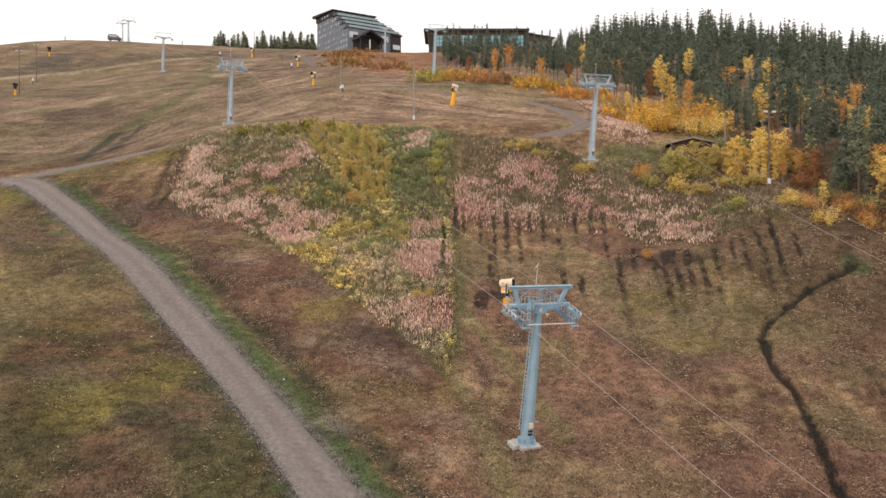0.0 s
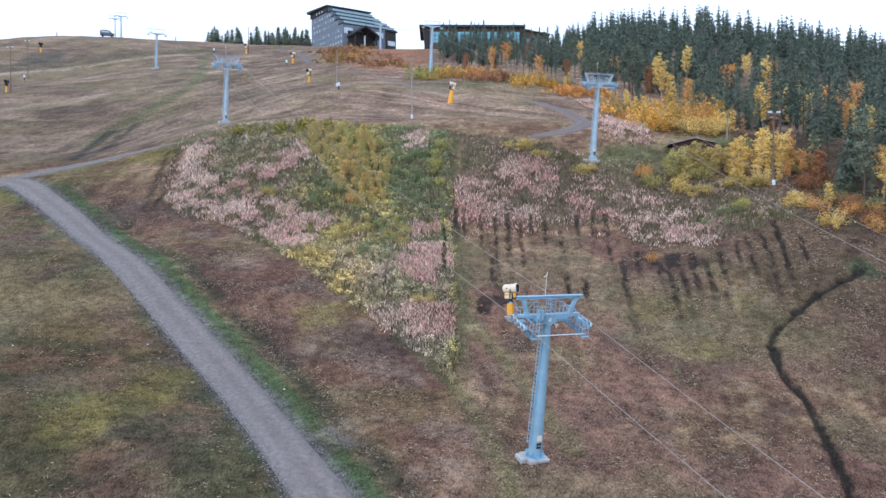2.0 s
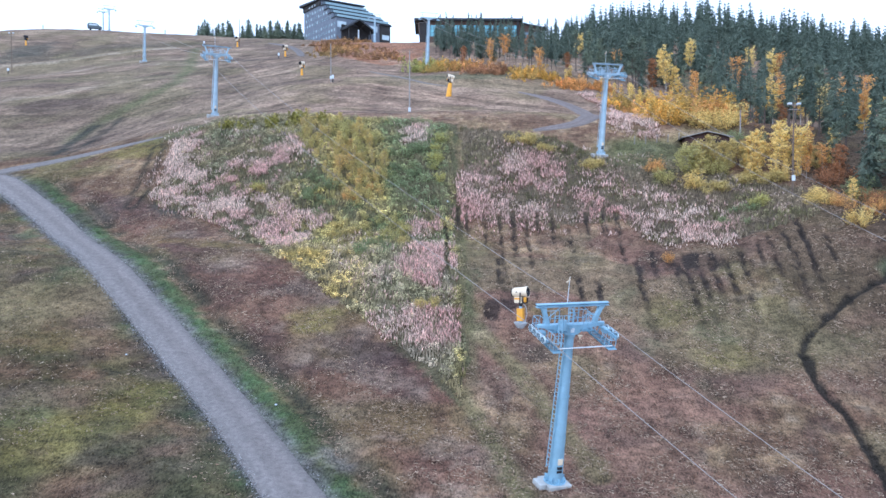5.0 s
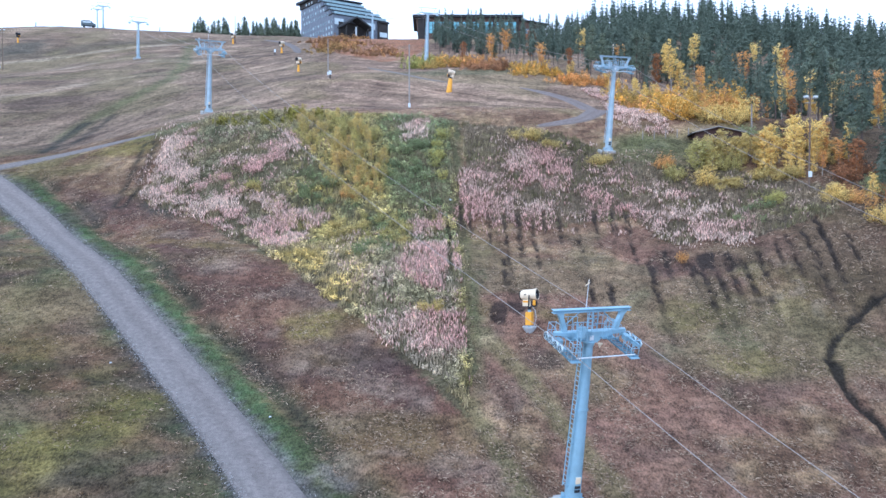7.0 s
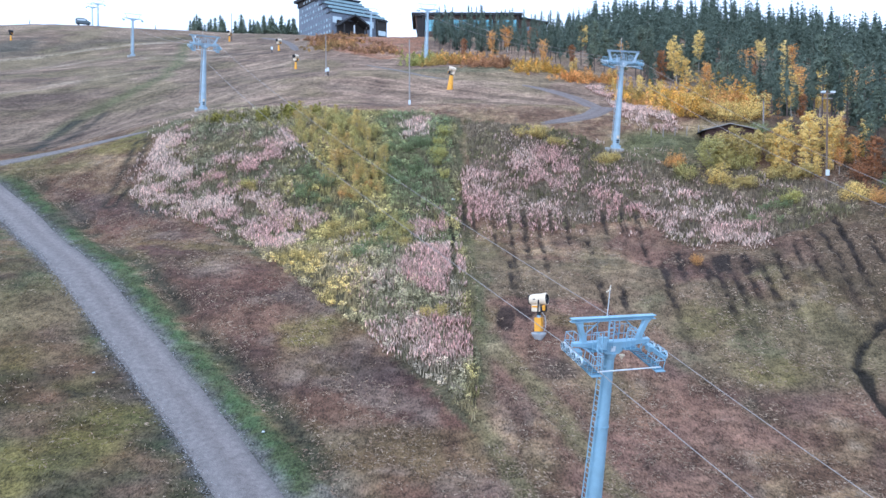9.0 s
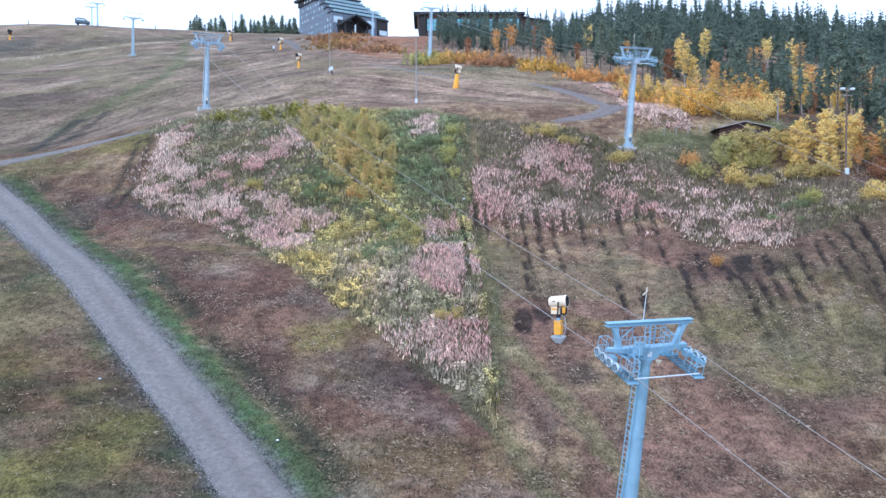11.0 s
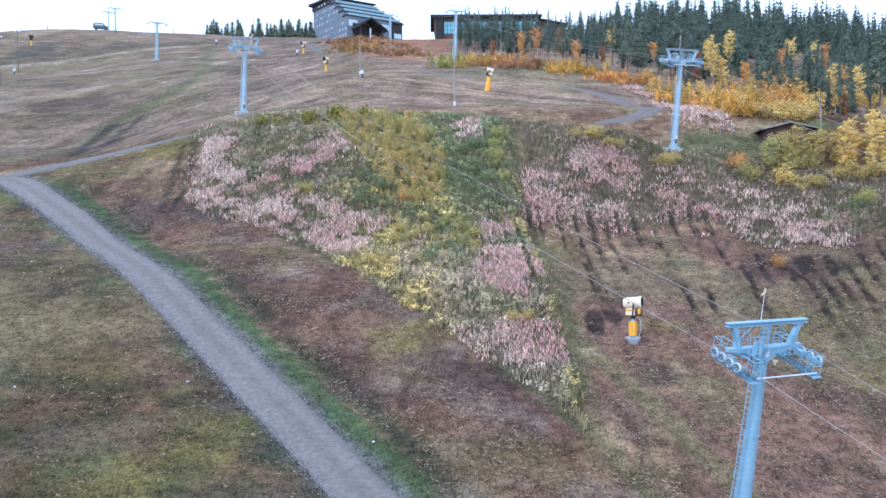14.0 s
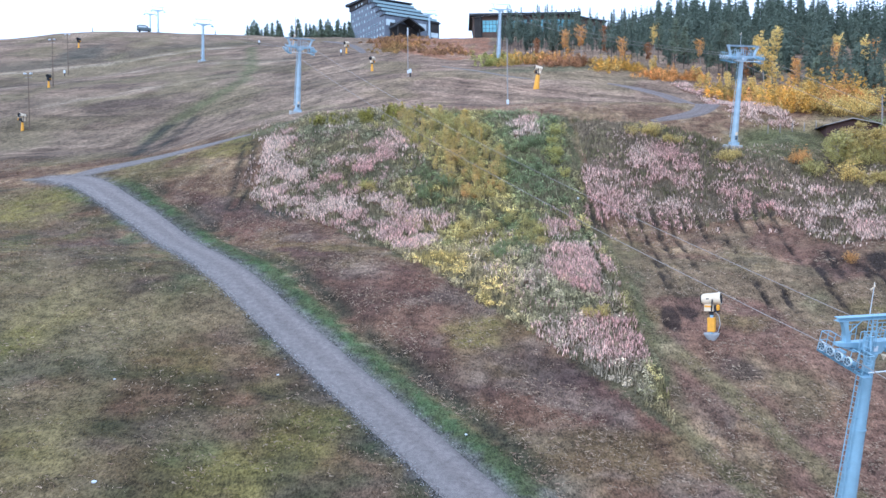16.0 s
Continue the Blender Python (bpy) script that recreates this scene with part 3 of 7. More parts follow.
    # hollow under the crest, its shading painted as a dark olive patch
    c = mix(c, (0.07, 0.075, 0.06), 0.6 * step(1.0, 0.4, np.hypot((x + 136) / 9, (y - 285) / 17) + 0.8 * (n5 - 0.5)))
    c = mix(c, (0.085, 0.095, 0.05), 0.6 * step(1.0, 0.5, np.hypot((x - 2) / 22, (y - 206 - 0.2 * x) / 7) + 0.7 * (n5 - 0.5)))
    dg = np.minimum(along(GULLY, x, y)[0], along(GULLY_SIDE, x, y)[0] + 0.5)
    c = mix(c, (0.045, 0.045, 0.037), 0.85 * step(1.7, 0.5, dg + 1.8 * (n2 - 0.5)))
    c = mix(c, (0.10, 0.068, 0.056), 0.7 * step(1.1, 0.5, np.hypot((x + 88 - 0.3 * (y - 192)) / 10, (y - 192) / 5) + 0.7 * (n5 - 0.5)))
    # heath below the bank
    wx, wy = x + 3 * (soft_noise(x, y, 5.0, 61) - 0.5), y + 3 * (soft_noise(x, y, 5.0, 62) - 0.5)
    hx, hy = x + 9 * (soft_noise(x, y, 9.0, 81, 4) - 0.5), y + 9 * (soft_noise(x, y, 9.0, 82, 4) - 0.5)
    heath = 0.6 * inside(HEATH, hx, hy) + 0.4 * inside(HEATH, wx, wy)
    c = mix(c, (0.165, 0.088, 0.063), heath * 0.85 * (0.45 + 0.55 * step(0.34, 0.52, soft_noise(x, y, 6.5, 63))))
    c = mix(c, (0.19, 0.145, 0.06), heath * 0.55 * step(0.58, 0.74, soft_noise(x, y, 7.5, 64)))
    c = mix(c, (0.085, 0.052, 0.044), heath * 0.6 * step(0.50, 0.64, soft_noise(x, y, 4.5, 45)))
    c = mix(c, (0.27, 0.20, 0.15), heath * 0.5 * step(0.58, 0.70, soft_noise(x, y, 2.6, 44)))
    east = step(0.5, 3, x) * step(112, 106, y)
    lane = x - 0.0085 * np.clip(x, 0, 50) * (y - 100)
    fall = 0.5 * soft_noise(lane, y * 0.13, 1.5, 67, 2) + 0.5 * soft_noise(lane, y * 0.09, 0.7, 68, 2)
    c = c * (1 + east * 1.1 * (fall - 0.5))[:, None]
    c = mix(c, (0.215, 0.122, 0.088), east * 0.85 * step(0.32, 0.56, soft_noise(x, y, 11.0, 65)))
    c = mix(c, (0.10, 0.062, 0.05), east * 0.5 * step(0.54, 0.66, soft_noise(x, y, 4.0, 46)))
    c = mix(c, (0.17, 0.145, 0.075), east * 0.5 * step(0.56, 0.68, soft_noise(x, y, 8.0, 66)))
    c = mix(c, (0.125, 0.084, 0.054), 0.7 * step(26, 40, x) * step(116, 108, y) * step(70, 80, y))
    c = mix(c, (0.075, 0.055, 0.038), 0.75 * step(43, 50, x + 3 * (n5 - 0.5)) * step(92, 98, y) * step(150, 135, y))
    # banks with tall plants
    bank = inside(BANK, wx, wy) | inside(BANK_EAST, wx, wy)
    c = mix(c, (0.10, 0.092, 0.05), bank * 0.85)
    c = mix(c, (0.15, 0.112, 0.08), inside(BANK_EAST, wx, wy) * 0.8)
    c = mix(c, (0.10, 0.098, 0.045), step(0.6, 1.2, x) * step(2.6, 1.8, x) * step(72, 78, y) * step(140, 132, y) * 0.6)
    c = mix(c, (0.25, 0.125, 0.07), inside(RUST, wx, wy) * (0.45 + 0.45 * step(0.3, 0.55, n5)))
    # green verge of the road
    verge = np.where(side > 0, step(4.9, 3.7, d + 1.5 * (n2 - 0.5)), step(4.3, 2.9, d + 1.6 * (n2 - 0.5)) * step(0.45, 0.6, n5)) * step(131, 124, y)
    c = mix(c, (0.080, 0.112, 0.048), verge * (0.82 + 0.18 * step(0.35, 0.6, n2)))
    # darker band just outside the verge, along its dip
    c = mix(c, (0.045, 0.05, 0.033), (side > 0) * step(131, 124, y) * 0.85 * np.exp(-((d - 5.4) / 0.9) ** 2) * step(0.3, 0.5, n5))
    c = mix(c, (0.17, 0.155, 0.15), 0.8 * step(2.9, 2.0, d + 1.3 * (soft_noise(x, y, 0.9, 83, 2) - 0.5)))
    c = mix(c, (0.185, 0.158, 0.078), 0.65 * step(1.15, 0.55, np.hypot((x - 27.5) / 12, (y - 82 + 0.15 * (x - 27)) / 8) + 0.9 * (n5 - 0.5)))
    c = mix(c, (0.075, 0.095, 0.05), 0.8 * step(2.4, 1.2, np.hypot(x - 45.0, y - 89.7) + 1.2 * (n2 - 0.5)))
    # old mowing tracks and trodden patches
    for line, half in ((TRACKS[0], 0.7), (TRACKS[1], 0.9)):
        dt, _ = along(line, x, y)
        c = mix(c, (0.185, 0.165, 0.075), 0.6 * step(half + 0.5, half - 0.4, dt + 1.2 * (n2 - 0.5)))
    c = mix(c, (0.21, 0.185, 0.18), 0.55 * step(1.1, 0.6, np.hypot((x + 8.4) * 1.0 + 0.5 * (y - 63), (y - 63) * 0.6) + 0.8 * (n2 - 0.5)))
    c = mix(c, (0.075, 0.05, 0.045), 0.55 * step(3.4, 1.4, np.hypot((x + 7.6) + 0.75 * (y - 80.2), 0.8 * (y - 80.2)) + 2.4 * (n2 - 0.5)))
    c = mix(c, (0.07, 0.045, 0.042), 0.5 * step(2.6, 1.2, np.hypot(x - 7.1, y - 79.7) + 1.6 * (n2 - 0.5)))
    c = mix(c, (0.095, 0.105, 0.045), 0.75 * step(7.5, 3.5, np.hypot(0.8 * (x - 29.5), (y - 128)) + 3.0 * (n5 - 0.5)))
    # spots of olive grass, rusty heather, dark crowberry, bleached straw and fresh green
    ux, uy = x + 3.4 * (soft_noise(x, y, 3.4, 84, 3) - 0.5), y + 4.4 * (soft_noise(x, y, 3.4, 85, 3) - 0.5)
    for spots, tint, much in ((OLIVE_SPOTS, (0.235, 0.195, 0.058), 0.78), (RUST_SPOTS, (0.215, 0.124, 0.078), 0.62), (DARK_SPOTS, (0.082, 0.060, 0.052), 0.6), (PALE_SPOTS, (0.33, 0.25, 0.18), 0.30), (GREEN_SPOTS, (0.095, 0.115, 0.055), 0.7)):
        cover = np.zeros(len(x))
        for cx, cy, rx, ry in spots:
            cover = np.maximum(cover, step(1.35, 0.55, np.hypot((ux - cx) / (rx * (1.5 if cx < -20 else 1.15)), (uy - cy) / (ry * (1.2 if cx < -20 else 1.0)))))
        c = mix(c, tint, much * (0.5 + 0.5 * step(2, -4, x)) * cover * (0.55 + 0.45 * step(0.35, 0.6, n2)) * step(1.9, 2.6, d))
    # bare soil
    dd, _ = along(DITCH, x, y)
    c = mix(c, (0.028, 0.024, 0.020), 0.93 * step(0.50, 0.26, dd + 0.7 * (soft_noise(x, y, 0.9, 43, 2) - 0.5)))
    c = mix(c, (0.034, 0.026, 0.022), 0.93 * furrows(x, y))
    c = mix(c, (0.04, 0.027, 0.023), 0.9 * step(1.0, 0.7, np.minimum(np.hypot((x - 4.1 - 0.15 * (y - 88)) / 0.9, (y - 87.6) / 2.6), np.hypot((x - 5.9) / 1.0, (y - 89.0) / 2.0)) + 1.1 * (soft_noise(x, y, 1.5, 86, 3) - 0.5)))
    comb = 0.7 * soft_noise(1.0 * (x - 0.2 * (y - 97)), 0.22 * y, 0.9, 89, 2) + 0.3 * soft_noise(x, y, 0.8, 90, 2)
    torn = step(1.2, 0.8, np.minimum(np.hypot((x - 22.6 - 0.25 * (y - 98)) / 1.9, (y - 98.4) / 3.2), np.hypot((x - 26.8 - 0.2 * (y - 96)) / 3.4, (y - 96.4) / 3.2) + 0.12))
    c = mix(c, (0.10, 0.062, 0.050), 0.6 * torn)
    c = mix(c, (0.036, 0.028, 0.024), 0.9 * torn * step(0.46, 0.56, comb))
    dw, _ = along(WHEEL_TRACK, x, y)
    c = mix(c, (0.035, 0.032, 0.024), 0.92 * np.exp(-((dw - 0.8) / 0.42) ** 2))
    # grey-green shadow below the fireweed's left tip, painted into the turf
    c = mix(c, (0.06, 0.062, 0.05), 0.7 * step(2.6, 1.0, np.hypot(0.6 * (x + 36.3), y - 115.0 + 0.75 * (x + 36.3)) + 1.6 * (n2 - 0.5)))
    c = c * (1 - 0.22 * west * step(100, 88, y) - 0.13 * step(-36, -48, x) * step(112, 122, y) * step(215, 180, y) - 0.13 * step(17, 26, x) * step(112, 102, y) + 0.07 * step(0, 3, x) * step(26, 16, x) * step(114, 106, y) * step(62, 74, y))[:, None]
    c = mix(c, (0.225, 0.175, 0.088), west * 0.6 * step(-24, -36, x) * step(104, 92, y) * step(0.34, 0.56, soft_noise(x, y, 5.0, 47)))
    db, _ = along(BRANCH[:6], x, y)
    c = mix(c, (0.20, 0.178, 0.165), 0.85 * step(2.9, 1.8, db + 1.0 * (n2 - 0.5)) * step(-58, -62, x))
    blotch = soft_noise(x, y, 3.2, 73, 3)
    c = c * (1 + step(138, 150, y)[:, None] * step(-42, -24, x)[:, None] * np.array([0.13, 0.08, 0.08]))
    return c * ((0.72 + 0.5 * n2) * (0.62 + 0.72 * blotch))[:, None]


# ---- ground sheet ----
def spaced(stops):
    out = []
    for (a, da), (b, _) in zip(stops, stops[1:]):
        out += list(np.arange(a, b, da))
    return np.array(out + [stops[-1][0]])


gx = spaced([(-1500, 120), (-420, 30), (-190, 2.2), (-90, 1.2), (-60, 0.65), (-2, 0.24), (42, 0.5), (56, 1.4), (90, 5), (200, 30), (500, 120), (1600, 1)])
gy = spaced([(-900, 100), (-200, 25), (0, 5), (38, 0.6), (82, 0.42), (118, 0.6), (142, 0.9), (220, 1.4), (330, 3), (460, 20), (700, 120), (2400, 1)])
GX, GY = np.meshgrid(gx, gy)
fx, fy = GX.ravel(), GY.ravel()
gv = np.stack([fx, fy, turf_height(fx, fy)], 1)
nx, ny = len(gx), len(gy)
q = (np.arange(ny - 1)[:, None] * nx + np.arange(nx - 1)[None, :]).ravel()
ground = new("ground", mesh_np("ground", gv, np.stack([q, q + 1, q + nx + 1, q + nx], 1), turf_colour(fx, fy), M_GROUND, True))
tagged(ground, "autumn hillside of dry brown grass, heath and olive turf", "ground", kind="structure")


def gravel_strip(name, points, half, label, tone, taper=0.0, ease=9):
    line = curve_through(points, 0.8)
    t = np.gradient(line, axis=0)
    t /= np.linalg.norm(t, axis=1)[:, None]
    across = np.linspace(-1, 1, 13)
    rows, col = [], []
    for n, ((x, y), (dx, dy)) in enumerate(zip(line, t)):
        fade = min(1.0, (n + 1) / ease, (len(line) - n) / 9) ** 0.7 * (1 - taper * n / len(line))
        for s in across:
            wide = fade * half * (1 + 0.10 * (soft_noise(np.array([x + 40 * (s > 0)]), np.array([y]), 1.6, 71)[0] - 0.5))
            px, py = x + s * wide * dy, y - s * wide * dx
            lift = 0.075 * (1 - abs(s) ** 3) - 0.12 * (abs(s) > 0.99)
            rut = -0.03 * math.exp(-((abs(s) - 0.45) / 0.14) ** 2)
            rows.append((px, py, float(hill(px, py)) + lift + rut - 0.02))
            k = 0.92 + 0.14 * math.exp(-((abs(s) - 0.45) / 0.2) ** 2) - 0.03 * math.exp(-(s / 0.2) ** 2) + 0.12 * math.exp(-((s + 0.85) / 0.12) ** 2)
            k *= 0.93 + 0.14 * soft_noise(np.array([px]), np.array([py]), 2.2, 72, 3)[0]
            warm = 0.006 * math.exp(-((s - 0.2) / 0.5) ** 2)
            col.append([tone[0] * k + warm, tone[1] * k, tone[2] * k - 0.3 * warm])
    v = np.array(rows)
    n, m = len(line), len(across)
    q = (np.arange(n - 1)[:, None] * m + np.arange(m - 1)[None, :]).ravel()
    ob = new(name, mesh_np(name, v, np.stack([q, q + 1, q + m + 1, q + m], 1), np.array(col), M_ROAD, True))
    return tagged(ob, label, "road", kind="structure")


gravel_strip("road", [(x - 0.12, y) for x, y in ROAD], 1.92, "grey gravel service road curving up the slope", (0.222, 0.198, 0.187))
gravel_strip("road_branch", BRANCH, 2.9, "grey gravel track bending off the road along the slope", (0.205, 0.182, 0.170), 0.72)
gravel_strip("road_fork", FORK, 0.75, "faint narrow gravel track across the meadow", (0.190, 0.168, 0.150))
gravel_strip("path", PATH_UP[:10], 3.0, "gravel track looping over the upper slope", (0.20, 0.168, 0.155), 0.62, 30)
gravel_strip("path_middle", PATH_UP[10:15], 0.75, "faint worn path across the upper slope", (0.205, 0.178, 0.155))
gravel_strip("path_top", PATH_UP[16:], 1.2, "faint gravel path towards the crest", (0.175, 0.155, 0.145))

# ---- lift towers ----
def line_yaw(dx, dy):
    return math.degrees(math.atan2(-dx, dy))


GAUGE = 2.64


def sheave_train(parent, side, top, shift=0.0, wheels=4, length=2.3, cage=True):
    """The row of wheels under one rope, hung from its beam, with the open walkway on the mast's side."""
    x = side * GAUGE + shift
    tip = pose(0, 0, top, 8, 0, 0) @ pose(0, 0, -top)

    def tipped(bm):
        bmesh.ops.transform(bm, matrix=tip, verts=bm.verts)
        return bm

    xb = x - side * 0.17
    beam = box((xb - 0.05, -length / 2, top - 0.32), (xb + 0.05, length / 2, top - 0.14), 0.02)
    add_box(beam, (min(xb, xb - side * 0.35), -0.22, top - 0.36), (max(xb, xb - side * 0.35), 0.22, top - 0.04), 0.03)
    for k in (-1, 1):
        add_box(beam, (xb - 0.09, k * length / 4 - 0.30, top - 0.40), (xb + 0.09, k * length / 4 + 0.30, top - 0.30), 0.02)
    train = part("sheave_train", tipped(beam), M_STEEL, parent, "galvanised sheave beam")
    rim = turned([(0.185, -0.055), (0.215, -0.065), (0.235, -0.05), (0.205, -0.015), (0.205, 0.015), (0.235, 0.05), (0.215, 0.065), (0.185, 0.055)], 20, "x")
    tyre, hub = as_mesh("sheave", rim), bmesh.new()
    add_turned(hub, [(0.03, -0.062), (0.19, -0.060), (0.19, 0.060), (0.03, 0.062)], 16, "x")
    hub, spoke = as_mesh("hub", hub), bmesh.new()
    for k in range(5):
        a = 2 * math.pi * k / 5
        for sx in (-0.068, 0.068):
            add_tube(spoke, (sx, 0.03 * math.cos(a), 0.03 * math.sin(a)), (sx, 0.17 * math.cos(a), 0.19 * math.sin(a)), 0.012, sides=4)
    spoke = as_mesh("spokes", spoke)
    for i in range(wheels):
        y = (i + 0.5) / wheels * length - length / 2
        ob = part("sheave", tyre, M_RIM, train, "pale sheave rim")
        ob.location = tip @ Vector((x, y, top - 0.22))
        hb = part("hub", hub, M_HUB, train, "dark sheave hub")
        hb.location = ob.location
        sp = part("spokes", spoke, M_RIM, train)
        sp.location = ob.location
    if not cage:
        return
    xo, y0, y1, deck = x - side * 0.66, -length / 2 - 0.35, length / 2 + 0.35, top - 0.74
    walk_bm = bmesh.new()
    n = 14
    for i in range(n):
        y = y0 + 0.1 + i * (y1 - y0 - 0.2) / (n - 1)
        add_box(walk_bm, (xo - 0.24, y - 0.05, deck), (xo + 0.24, y + 0.05, deck + 0.025))
    for s in (-0.25, 0.25):
        add_box(walk_bm, (xo + s - 0.025, y0, deck - 0.06), (xo + s + 0.025, y1, deck + 0.05))
    part("walkway", tipped(walk_bm), M_STEEL2, parent, "steel grating walkway")
    plate = box((xo - 0.30, y0 - 0.18, deck - 0.05), (xo + 0.30, y0 + 0.22, deck - 0.005), 0.012)
    part("end_plate", tipped(plate), M_STEEL, parent)
    for p, q in ((y0, y0 + (y1 - y0) * 0.3), (y1, y0 + (y1 - y0) * 0.7)):
        for s in (-0.25, 0.25):
            for y in (p, 0.5 * (p + q), q):
                part("railing_post", tipped(tube((xo + s, y, deck), (xo + s, y, deck + 1.05), 0.022, sides=6)), M_STEEL, parent)
            for z in (0.55, 1.05):
                part("rail", tipped(tube((xo + s, p, deck + z), (xo + s, q, deck + z), 0.022, sides=6)), M_STEEL, parent)
        for z in (0.55, 1.05):
            part("end_rail", tipped(tube((xo - 0.25, p, deck + z), (xo + 0.25, p, deck + z), 0.022, sides=6)), M_STEEL, parent)
    for y in (-0.75, 0.0, 0.75):
        part("hanger", tipped(tube((xb, y, top - 0.3), (xo + side * 0.22, y, deck + 0.02), 0.035, sides=6)), M_STEEL, parent)


def lift_tower(x, y, tall, tilt, yaw, label, gantry=True, thick=1.0, span=2.6, low=-0.35, shift=0.0):
    z, steel = height(x, y), M_STEEL if y < 100 else M_STEELPALE
    t = thing("lift_tower", pose(x, y, z, 0, 0, yaw) @ pose(0, 0, 0, tilt, 0, 0), label, "lift tower", "chairlift towers")
    base = box((-0.85, -0.85, -1.2), (0.85, 0.85, 0.22), 0.06)
    add_box(base, (-1.35, -0.5, -1.2), (-0.87, 0.55, 0.28), 0.06)
    part("foundation", base, M_CONCRETE, t, "pale concrete foundation block")
    flange = turned([(0.74 * thick, 0.2), (0.74 * thick, 0.27), (0.58 * thick, 0.29)], 24)
    for i in range(12):
        a = 2 * math.pi * i / 12
        add_tube(flange, (0.66 * thick * math.cos(a), 0.66 * thick * math.sin(a), 0.2), (0.66 * thick * math.cos(a), 0.66 * thick * math.sin(a), 0.42), 0.035, sides=6)
    for i in range(8):
        a = 2 * math.pi * i / 8
        add_box(flange, (0.48, -0.015, 0.27), (0.70, 0.015, 0.6), m=pose(0, 0, 0, 0, 0, math.degrees(a)))
    part("base_flange", flange, steel, t)
    r0, r1, mid = 0.50 * thick, 0.265 * thick, tall * 0.56
    rm = r0 + (r1 - r0) * 0.56
    part("mast", turned([(r0, 0.25), (rm, mid - 0.04), (rm + 0.035, mid - 0.04), (rm + 0.035, mid + 0.04), (rm, mid + 0.04), (r1, tall - 0.3)], 28), steel, t, "blue-grey galvanised tapered steel mast")
    # ladder on the uphill-left flank
    lad = bmesh.new()
    for s in (-0.2, 0.2):
        add_tube(lad, (-r0 - 0.14, s, 1.2), (-r1 - 0.18, s, tall - 0.2), 0.03, sides=6)
    for i in range(int((tall - 1.5) / 0.3)):
        k = (i * 0.3 + 0.2) / (tall - 1.4)
        xx = -(r0 + 0.14) + k * (r0 - r1 - 0.04)
        add_tube(lad, (xx, -0.2, 1.2 + i * 0.3 + 0.15), (xx, 0.2, 1.2 + i * 0.3 + 0.15), 0.022, sides=5)
    for k in (0.1, 0.35, 0.6, 0.85):
        rr = r0 + (r1 - r0) * k
        for s in (-0.2, 0.2):
            add_tube(lad, (-rr + 0.02, s, 0.25 + k * tall), (-rr - 0.16, s, 0.25 + k * tall), 0.025, sides=5)
    part("ladder", lad, steel, t)
    # cross-arm: a box girder, deep over the mast and rising to the ends
    arm = bmesh.new()
    prof = [(-2.4, 0.10, 0.13), (-1.5, 0.14, 0.18), (-0.75, 0.22, 0.24), (-0.42, 0.34, 0.26), (0.42, 0.34, 0.26), (0.75, 0.22, 0.24), (1.5, 0.14, 0.18), (2.4, 0.10, 0.13)]
    rings = []
    for px, h, w in prof:
        top = tall + 0.02 * abs(px)
        rings.append([arm.verts.new(p) for p in ((px, -w, top - 2 * h), (px, w, top - 2 * h), (px, w, top), (px, -w, top))])
    for a, b in zip(rings, rings[1:]):
        for i in range(4):
            arm.faces.new((a[i], a[(i + 1) % 4], b[(i + 1) % 4], b[i]))
    arm.faces.new(rings[0][::-1])
    arm.faces.new(rings[-1])
    bmesh.ops.recalc_face_normals(arm, faces=arm.faces)
    bmesh.ops.bevel(arm, geom=[e for e in arm.edges], offset=0.02, segments=1, affect="EDGES")
    part("cross_arm", arm, steel, t, "blue-grey steel cross-arm")
    if not gantry:
        for side in (-1, 1):
            sheave_train(t, side, tall + low, cage=False)
        for s in (-1, 1):
            part("gantry_post", tube((s * 1.5, 0, tall - 0.1), (s * 2.0, 0, tall + 1.15), 0.06, 0.05, 8), steel, t)
        part("gantry_beam", tube((-2.5, 0, tall + 1.15), (2.5, 0, tall + 1.15), 0.065), steel, t)
        return t
    collar = turned([(r1 + 0.02, tall - 0.95), (r1 + 0.10, tall - 0.72), (r1 + 0.10, tall - 0.62)], 24)
    for s in (-1, 1):
        add_box(collar, (s * 1.15 - 0.42, -0.42, tall - 0.42), (s * 1.15 + 0.42, 0.42, tall - 0.375), 0.01)
    part("mounting_plate", collar, steel, t)
    tag = box((-0.13, -0.30, tall - 0.5), (0.13, -0.262, tall - 0.22), 0.008)
    part("tag_plate", tag, M_GREYWHITE, t, "small pale plate")
    for side in (-1, 1):
        sheave_train(t, side, tall + low, shift)
    high = 1.15
    yo = -1.15 - 0.35
    part("tie_rod", tube((shift - GAUGE + 0.7, yo, tall + low - 0.74), (shift + GAUGE - 0.7, yo, tall + low - 0.74), 0.04, sides=6), M_GREYWHITE, t, "thin pale tie rod")
    for s in (-1, 1):
        post = bmesh.new()
        ring = []
        for zz, xx, hw in ((tall - 0.05, 1.72, 0.17), (tall + 0.35, 1.80, 0.13), (tall + high - 0.25, 2.02, 0.13), (tall + high - 0.02, 2.12, 0.22)):
            ring.append([post.verts.new(p) for p in ((s * xx - hw, -0.13, zz), (s * xx + hw, -0.13, zz), (s * xx + hw, 0.13, zz), (s * xx - hw, 0.13, zz))])
        for a, b in zip(ring, ring[1:]):
            for i in range(4):
                post.faces.new((a[i], a[(i + 1) % 4], b[(i + 1) % 4], b[i]))
        post.faces.new(ring[0][::-1])
        post.faces.new(ring[-1])
        bmesh.ops.recalc_face_normals(post, faces=post.faces)
        part("gantry_post", post, steel, t)
        part("brace", tube((s * 1.62, 0.05, tall + 0.45), (s * 0.75, 0.05, tall + high), 0.03, sides=6), steel, t)
